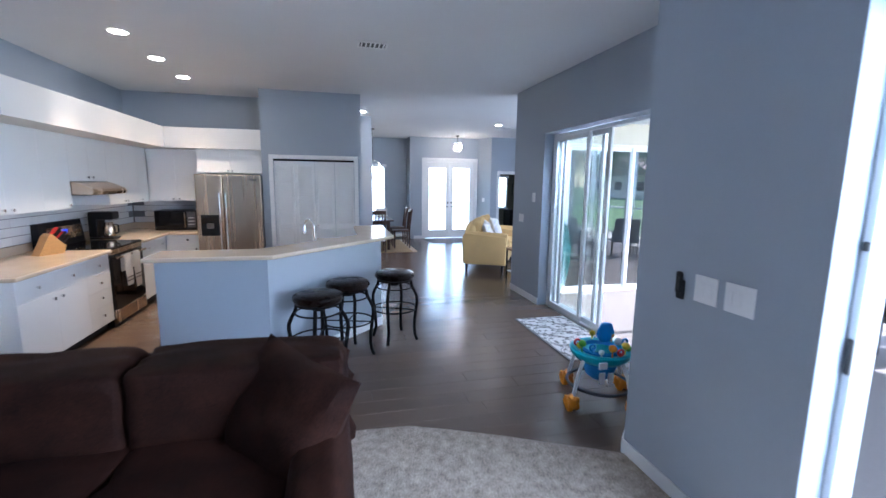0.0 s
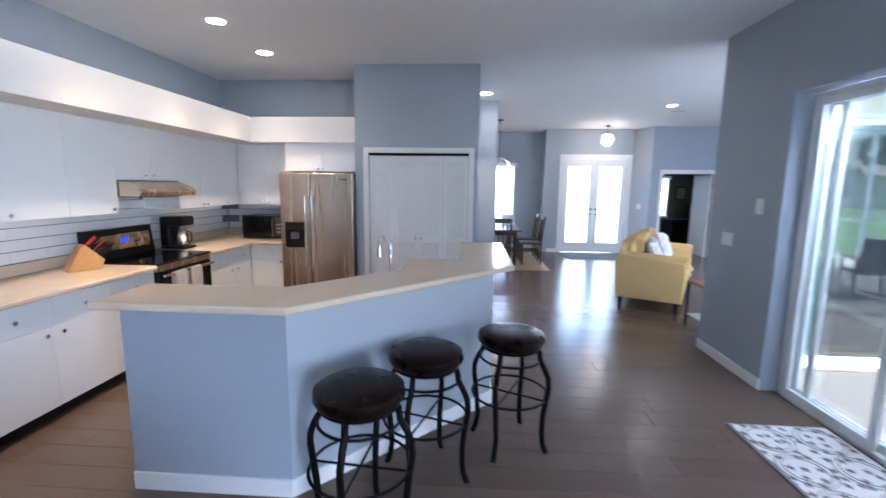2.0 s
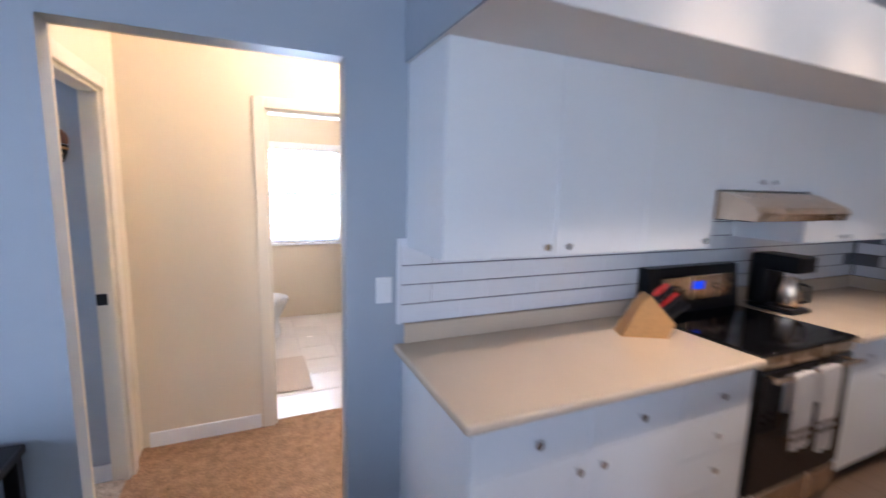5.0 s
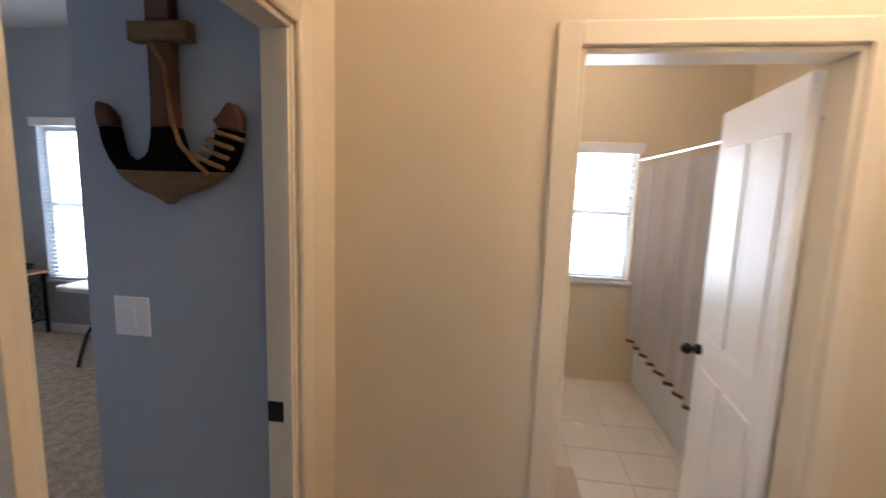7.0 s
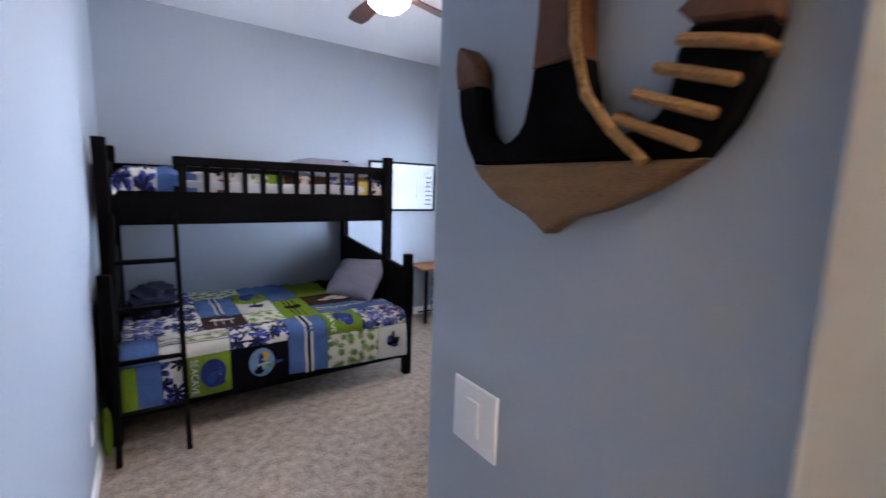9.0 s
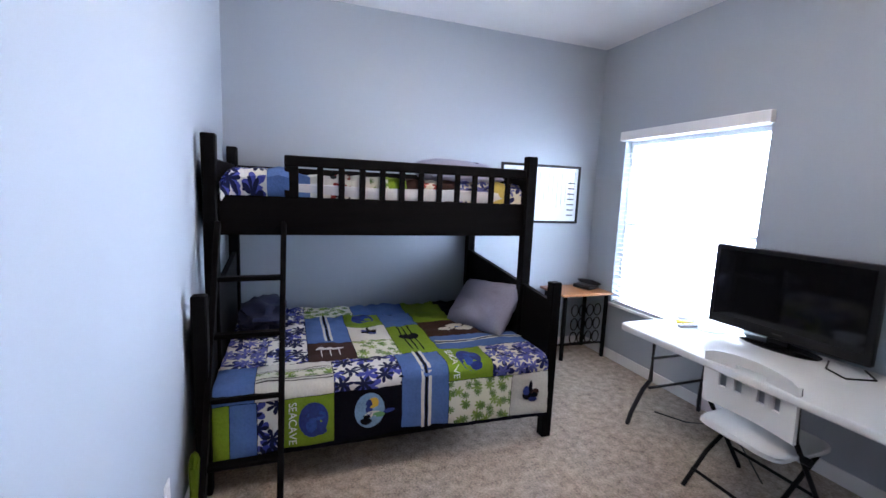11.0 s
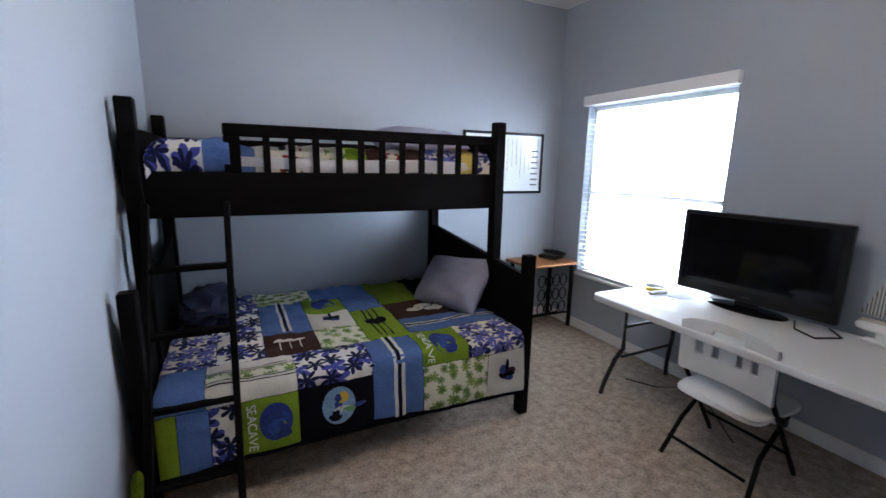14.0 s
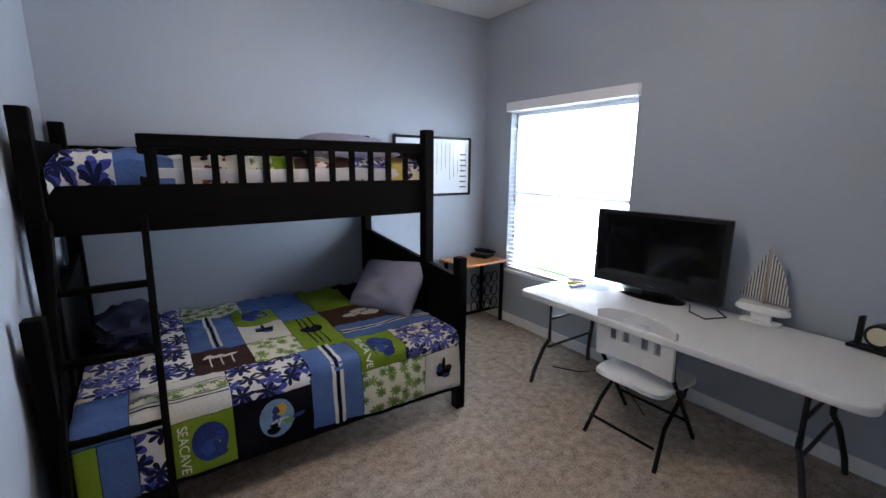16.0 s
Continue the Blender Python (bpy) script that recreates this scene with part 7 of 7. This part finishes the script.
# ---- things on the table ----
tv = thing("flat_television", "black flat-screen television on an oval stand", "television", -5.88, 0.30, 0.742, 3)
part("housing", boxed(-0.03, 0.02, -0.455, 0.455, 0.05, 0.60, bevel=0.010, seg=2), BLACK, tv, local=True)
part("screen", boxed(0.019, 0.0225, -0.42, 0.42, 0.115, 0.57), BLACKGLASS, tv, "black glossy screen", local=True)
part("neck", boxed(-0.03, 0.01, -0.06, 0.06, 0.01, 0.07), BLACK, tv, local=True)
bm = lathe(bm_new(), [(0.20, 0), (0.205, 0.008), (0.17, 0.016), (0.05, 0.022)], (0, 0, 0), 32)
bm.transform(Matrix.Diagonal((0.55, 1.15, 1, 1)))
part("stand", bm, BLACKGLASS, tv, "glossy oval stand", local=True)
part("logo_bar", boxed(0.0215, 0.0235, -0.03, 0.03, 0.078, 0.086), GREYMETAL, tv, local=True)
cb = thing("power_cord", "black cord on the table behind the television", "cord", -5.75, 0.66, 0.744)
part("cord", tube(bm_new(), [(-5.93, 0.55, 0.748), (-5.78, 0.62, 0.748), (-5.72, 0.74, 0.748), (-5.86, 0.80, 0.748), (-5.97, 0.70, 0.748)], 0.005, 6), BLACK, cb)
cf = thing("power_cord", "black cord lying on the carpet under the table", "cord", -5.85, -0.2, 0)
part("cord", tube(bm_new(), [(-5.62, -0.32, 0.02), (-5.75, -0.15, 0.008), (-5.95, -0.05, 0.008), (-5.85, 0.2, 0.008), (-5.6, 0.5, 0.008)], 0.005, 6), BLACK, cf)
sb = thing("model_sailboat", "white wooden model sailboat with striped sails", "model boat", -5.95, 0.95, 0.742, 92)
part("stand", boxed(-0.10, 0.10, -0.035, 0.035, 0, 0.018, bevel=0.003), WHITE, sb, local=True)
part("cradle", boxed(-0.05, 0.05, -0.012, 0.012, 0.018, 0.07), WHITE, sb, local=True)
part("hull", soft_box(bm_new(), -0.14, 0.14, -0.035, 0.035, 0.06, 0.115, 0.1, 6, 2, 0.001, 3), WHITE, sb, local=True)
part("deck_rail", boxed(-0.12, 0.13, -0.03, 0.03, 0.112, 0.12), LINEN, sb, local=True)
part("mast", rod(bm_new(), (0.0, 0, 0.11), (0.0, 0, 0.46), 0.004, 0.003, 8), PALEWOOD, sb, local=True)
STRIPE = bpy.data.materials.new("striped_sail_cloth")
STRIPE.use_nodes = True
tn = STRIPE.node_tree
wv_ = tn.nodes.new("ShaderNodeTexWave")
wv_.inputs["Scale"].default_value, wv_.inputs["Distortion"].default_value = 22.0, 0.3
rp_ = tn.nodes.new("ShaderNodeValToRGB")
rp_.color_ramp.interpolation = "CONSTANT"
rp_.color_ramp.elements[0].color, rp_.color_ramp.elements[1].color = (0.6, 0.58, 0.52, 1), (0.08, 0.08, 0.09, 1)
rp_.color_ramp.elements[1].position = 0.5
tc_ = tn.nodes.new("ShaderNodeTexCoord")
tn.links.new(tc_.outputs["Object"], wv_.inputs["Vector"])
tn.links.new(wv_.outputs["Fac"], rp_.inputs[0])
tn.links.new(rp_.outputs[0], tn.nodes["Principled BSDF"].inputs["Base Color"])
for poly in ([(-0.008, 0.14), (-0.008, 0.45), (-0.06, 0.32), (-0.13, 0.15)], [(0.008, 0.14), (0.008, 0.44), (0.07, 0.34), (0.115, 0.20), (0.12, 0.13)]):
    bm = bm_new()
    prism(bm, poly, -0.002, 0.002)
    bm.transform(Matrix(((1, 0, 0, 0), (0, 0, 1, 0), (0, 1, 0, 0), (0, 0, 0, 1))))
    bmesh.ops.recalc_face_normals(bm, faces=bm.faces[:])
    part("sail", bm, STRIPE, sb, "striped cloth sail", local=True)
for k, (x, y, c_) in enumerate(((-5.80, -0.28, PLASTICW), (-5.72, -0.22, YELP), (-5.66, -0.16, PLASTICW))):
    rc = thing("remote_control", "small pale remote control on the table", "remote", x, y, 0.742, 20 + 30 * k, group="remotes")
    part("case", boxed(-0.022, 0.022, -0.07, 0.07, 0, 0.02, bevel=0.006), c_, rc, local=True)
    part("keys", boxed(-0.014, 0.014, -0.04, 0.05, 0.02, 0.022), GREYMETAL, rc, local=True)
pp = thing("paper_sheet", "blue-white paper disc by the television", "paper", -5.78, -0.08, 0.742)
part("sheet", lathe(bm_new(), [(0.10, 0), (0.10, 0.002), (0.02, 0.003)], seg=28), mat("blue_white_paper", (0.55, 0.62, 0.75), 0.6), pp, local=True)
ck = thing("desk_clock", "small black rocking desk clock on the table", "clock", -5.97, 1.44, 0.742, 80)
part("base", boxed(-0.10, 0.10, -0.04, 0.04, 0, 0.018, bevel=0.004), BLACK, ck, local=True)
part("arm", boxed(-0.075, -0.055, -0.02, 0.02, 0.018, 0.17, bevel=0.004), BLACK, ck, local=True)
part("case", rod(bm_new(), (0.02, -0.03, 0.09), (0.02, 0.03, 0.09), 0.06, seg=24), BLACK, ck, local=True)
part("dial", rod(bm_new(), (0.02, -0.032, 0.09), (0.02, -0.030, 0.09), 0.045, seg=24), mat("ivory_dial", (0.6, 0.52, 0.36), 0.5), ck, local=True)
plate("wall_outlet", "white wall outlet plate near the carpet", "x", -2.506, 0.12, 0.32, 0.075, 0.115, -1, 1)


# ---- lanai and outdoors ----
ho = thing("garden_hose", "coiled teal garden hose hanging on the lanai wall", "garden hose", 3.9, 5.85, 0.7)
HOSE = mat("teal_hose_rubber", (0.06, 0.25, 0.23), 0.5, bump=0.05)
rng = random.Random(7)
for k in range(9):
    rx, rz_ = 0.20 + 0.012 * k, 0.34 + 0.03 * k
    part("coil", tube(bm_new(), [(3.96 + rx * math.cos(a) * 0.8, 5.90 - 0.012 * k, 0.80 - 0.02 * k + rz_ * math.sin(a)) for a in [i * math.pi / 12 for i in range(24)]], 0.010, 6, True), HOSE, ho)
part("hanger", boxed(3.90, 4.02, 5.80, 5.995, 1.08, 1.14, bevel=0.006), WHITE, ho)


def patio_chair():
    c = thing("patio_chair", "dark brown wicker patio armchair on the lanai", "patio chair", 0, 0, 0, group="patio chairs")
    W = mat("dark_wicker", (0.03, 0.02, 0.015), 0.6, var=0.3, fine=120, bump=0.5)
    part("seat", boxed(-0.26, 0.26, -0.26, 0.26, 0.36, 0.42, bevel=0.02), W, c, local=True)
    bm = boxed(-0.26, 0.26, -0.03, 0.03, -0.25, 0.30, bevel=0.02)
    bm.transform(pose(0, -0.30, 0.66, 12))
    part("backrest", bm, W, c, local=True)
    for x in (-0.27, 0.27):
        part("armrest", boxed(x - 0.03, x + 0.03, -0.26, 0.26, 0.60, 0.63, bevel=0.01), W, c, local=True)
        for y in (-0.24, 0.24):
            part("leg", rod(bm_new(), (x, y, 0), (x, y, 0.60), 0.02), W, c, local=True)
    return c


pc = patio_chair()
pc.matrix_basis = pose(7.55, 2.95, -0.03, 0, 0, 200)
for x, y, a in ((8.25, 3.05, 170), (6.5, 3.1, -40)):
    copy_thing(pc, pose(x, y, -0.03, 0, 0, a))
pr = thing("lanai_rug", "pale woven outdoor rug on the lanai", "rug", 7.2, 3.6, -0.03)
part("weave", boxed(5.9, 8.6, 2.4, 4.8, -0.029, -0.02), mat("pale_outdoor_weave", (0.5, 0.47, 0.42), 0.95, var=0.2, scale=6, fine=90, bump=0.3), pr)
cg = thing("screen_cage", "white aluminium pool cage frame over the patio", "screen enclosure", 9, 0, -0.03)
for y in (-6, -3.6, -1.2, 1.2, 3.6, 6.0):
    part("cage_post", boxed(10.9, 11.0, y - 0.04, y + 0.04, -0.03, 3.0), ALU, cg)
    part("cage_beam", beam(bm_new(), (11.0, y, 3.0), (6.6, y, 3.3), 0.06, 0.09, 0), ALU, cg)
for z in (0.9, 3.0):
    part("cage_rail", boxed(10.93, 10.98, -6, 6, z - 0.03, z + 0.03), ALU, cg)
for y in (-2.0, 2.2):
    col = thing("lanai_column", "white square lanai column", "column", 6.5, y, -0.03, group="lanai columns")
    part("shaft", boxed(6.4, 6.6, y - 0.1, y + 0.1, -0.03, 2.62, bevel=0.01), WHITE, col)


def leafy(name, label, x, y, h, r, leaf_mat, seed, n=900):
    t = thing(name, label, "tree", x, y, -0.16)
    rg_ = random.Random(seed)
    bm = tube(bm_new(), [(0, 0, 0), (0.05, 0.02, h * 0.25), (-0.04, 0.05, h * 0.5), (0, 0, h * 0.75)], [0.14, 0.11, 0.08, 0.03], 8)
    for k in range(6):
        a = k * 1.1
        tube(bm, [(0, 0, h * (0.35 + 0.05 * k)), (r * 0.4 * math.cos(a), r * 0.4 * math.sin(a), h * (0.5 + 0.05 * k)), (r * 0.75 * math.cos(a), r * 0.75 * math.sin(a), h * (0.6 + 0.05 * k))], [0.05, 0.03, 0.012], 6)
    part("trunk", bm, DARKWOOD, t, "brown trunk", local=True)
    bm = bm_new()
    for k in range(n):
        u = Vector((rg_.gauss(0, 1), rg_.gauss(0, 1), rg_.gauss(0, 0.8))).normalized() * r * rg_.uniform(0.35, 1) * (1 + 0.3 * noise.noise(Vector((k * 0.1, seed, 0))))
        c = Vector((u.x, u.y, h * 0.72 + u.z * 0.75))
        q = Euler((rg_.uniform(0, 6), rg_.uniform(0, 6), rg_.uniform(0, 6))).to_matrix()
        s = rg_.uniform(0.10, 0.2) * r / 2
        vs = [bm.verts.new(c + q @ Vector(p) * s) for p in ((-1, 0, 0), (0, -0.45, 0.1), (1, 0, 0), (0, 0.45, 0.1))]
        bm.faces.new(vs)
    part("crown", bm, leaf_mat, t, "green leafy crown", local=True)


LEAF = mat("tree_leaves", (0.06, 0.11, 0.03), 0.8, var=0.4, scale=4, fine=20, bump=0)
for k, (x, y, h, r) in enumerate(((26, -8, 7, 2.6), (34, 2, 8, 3), (30, -20, 7, 2.8), (22, 9, 5, 2.0), (45, -12, 9, 3.5), (-14, -3, 5, 2.2), (-13, 4, 5.5, 2.4), (-17, 0.5, 6, 2.6), (40, 12, 8, 3.2), (25, -24, 6.5, 2.6), (36, -30, 8, 3.2), (46, -30, 9, 3.6), (31, -38, 7, 3.0), (22, -31, 6, 2.4), (52, -58, 9, 4.0), (36, -62, 8, 3.6), (60, -46, 9, 4.0))):
    leafy("garden_tree", "leafy green garden tree on the lawn", x, y, h, r, LEAF, k)
hs = thing("far_house", "low cream house with brown roof across the lawn", "house", 46, -45, -0.16)
part("wall", boxed(42, 50, -53, -37, -0.16, 3.2), STUCCO, hs)
bm = bm_new()
prism(bm, [(-54, 3.2), (-36, 3.2), (-45, 6.0)], 41.2, 50.8)
bm.transform(Matrix(((0, 0, 1, 0), (1, 0, 0, 0), (0, 1, 0, 0), (0, 0, 0, 1))))
bmesh.ops.recalc_face_normals(bm, faces=bm.faces[:])
part("roof", bm, bpy.data.materials["roof_tiles"], hs, "brown tiled roof", round_=False)
for y in (-50, -45, -40):
    part("window", boxed(41.95, 42.02, y - 0.8, y + 0.8, 1.0, 2.3), BLACKGLASS, hs)

# ---- floor pieces ----
PW, PLN = 0.18, 1.22
plank = mesh_of("plank", boxed(-PLN / 2 + 0.0007, PLN / 2 - 0.0007, -PW / 2 + 0.0007, PW / 2 - 0.0007, -0.006, 0.0, bevel=0.001), PLANK)
holder = bpy.data.objects["floor_slab"]
rest = bm_new()
rng = random.Random(11)
count = 0
rows_ = int((13.1 - 2.15) / PW)
for j in range(rows_ + 1):
    y = 2.15 + (j + 0.5) * PW
    x = -2.40 - rng.uniform(0, PLN)
    while x < 9.0:
        c = x + PLN / 2
        x += PLN
        if c + PLN / 2 < -2.4 or (y > 9.6 and c < -2.0) or (c > 4.2 and 2.0 < y < 6.0) or (c - PLN / 2 > 3.6 and y < 6.0) or (y < 2.9 and c < 0.2):
            continue
        lo, hi = max(c - PLN / 2, -2.40), min(c + PLN / 2, 3.62 if y < 6.0 else 8.9)
        if hi - lo < 0.05:
            continue
        if hi - lo > PLN - 0.01 and 2.8 < y < 7.6 and -1.0 < c < 3.4 and count < 290:
            o = new("plank", plank)
            o.parent = holder
            o.matrix_basis = pose(c, y, 0)
            count += 1
        else:
            box(rest, lo + 0.0007, hi - 0.0007, y - PW / 2 + 0.0007, y + PW / 2 - 0.0007, -0.006, 0.0)
more = part("planks_far", rest, PLANK, holder, "grey-brown wood planks", round_=False)
tagged(more, kind="stuff")
btile = mesh_of("tile", boxed(-0.163, 0.163, -0.163, 0.163, -0.004, 0.0, bevel=0.001), BATHTILE)
for i in range(8):
    for j in range(7):
        o = new("tile", btile)
        o.parent = bathfloor
        o.matrix_basis = pose(-3.74 - i * 0.33, 3.37 + j * 0.33 - 0.0, 0)
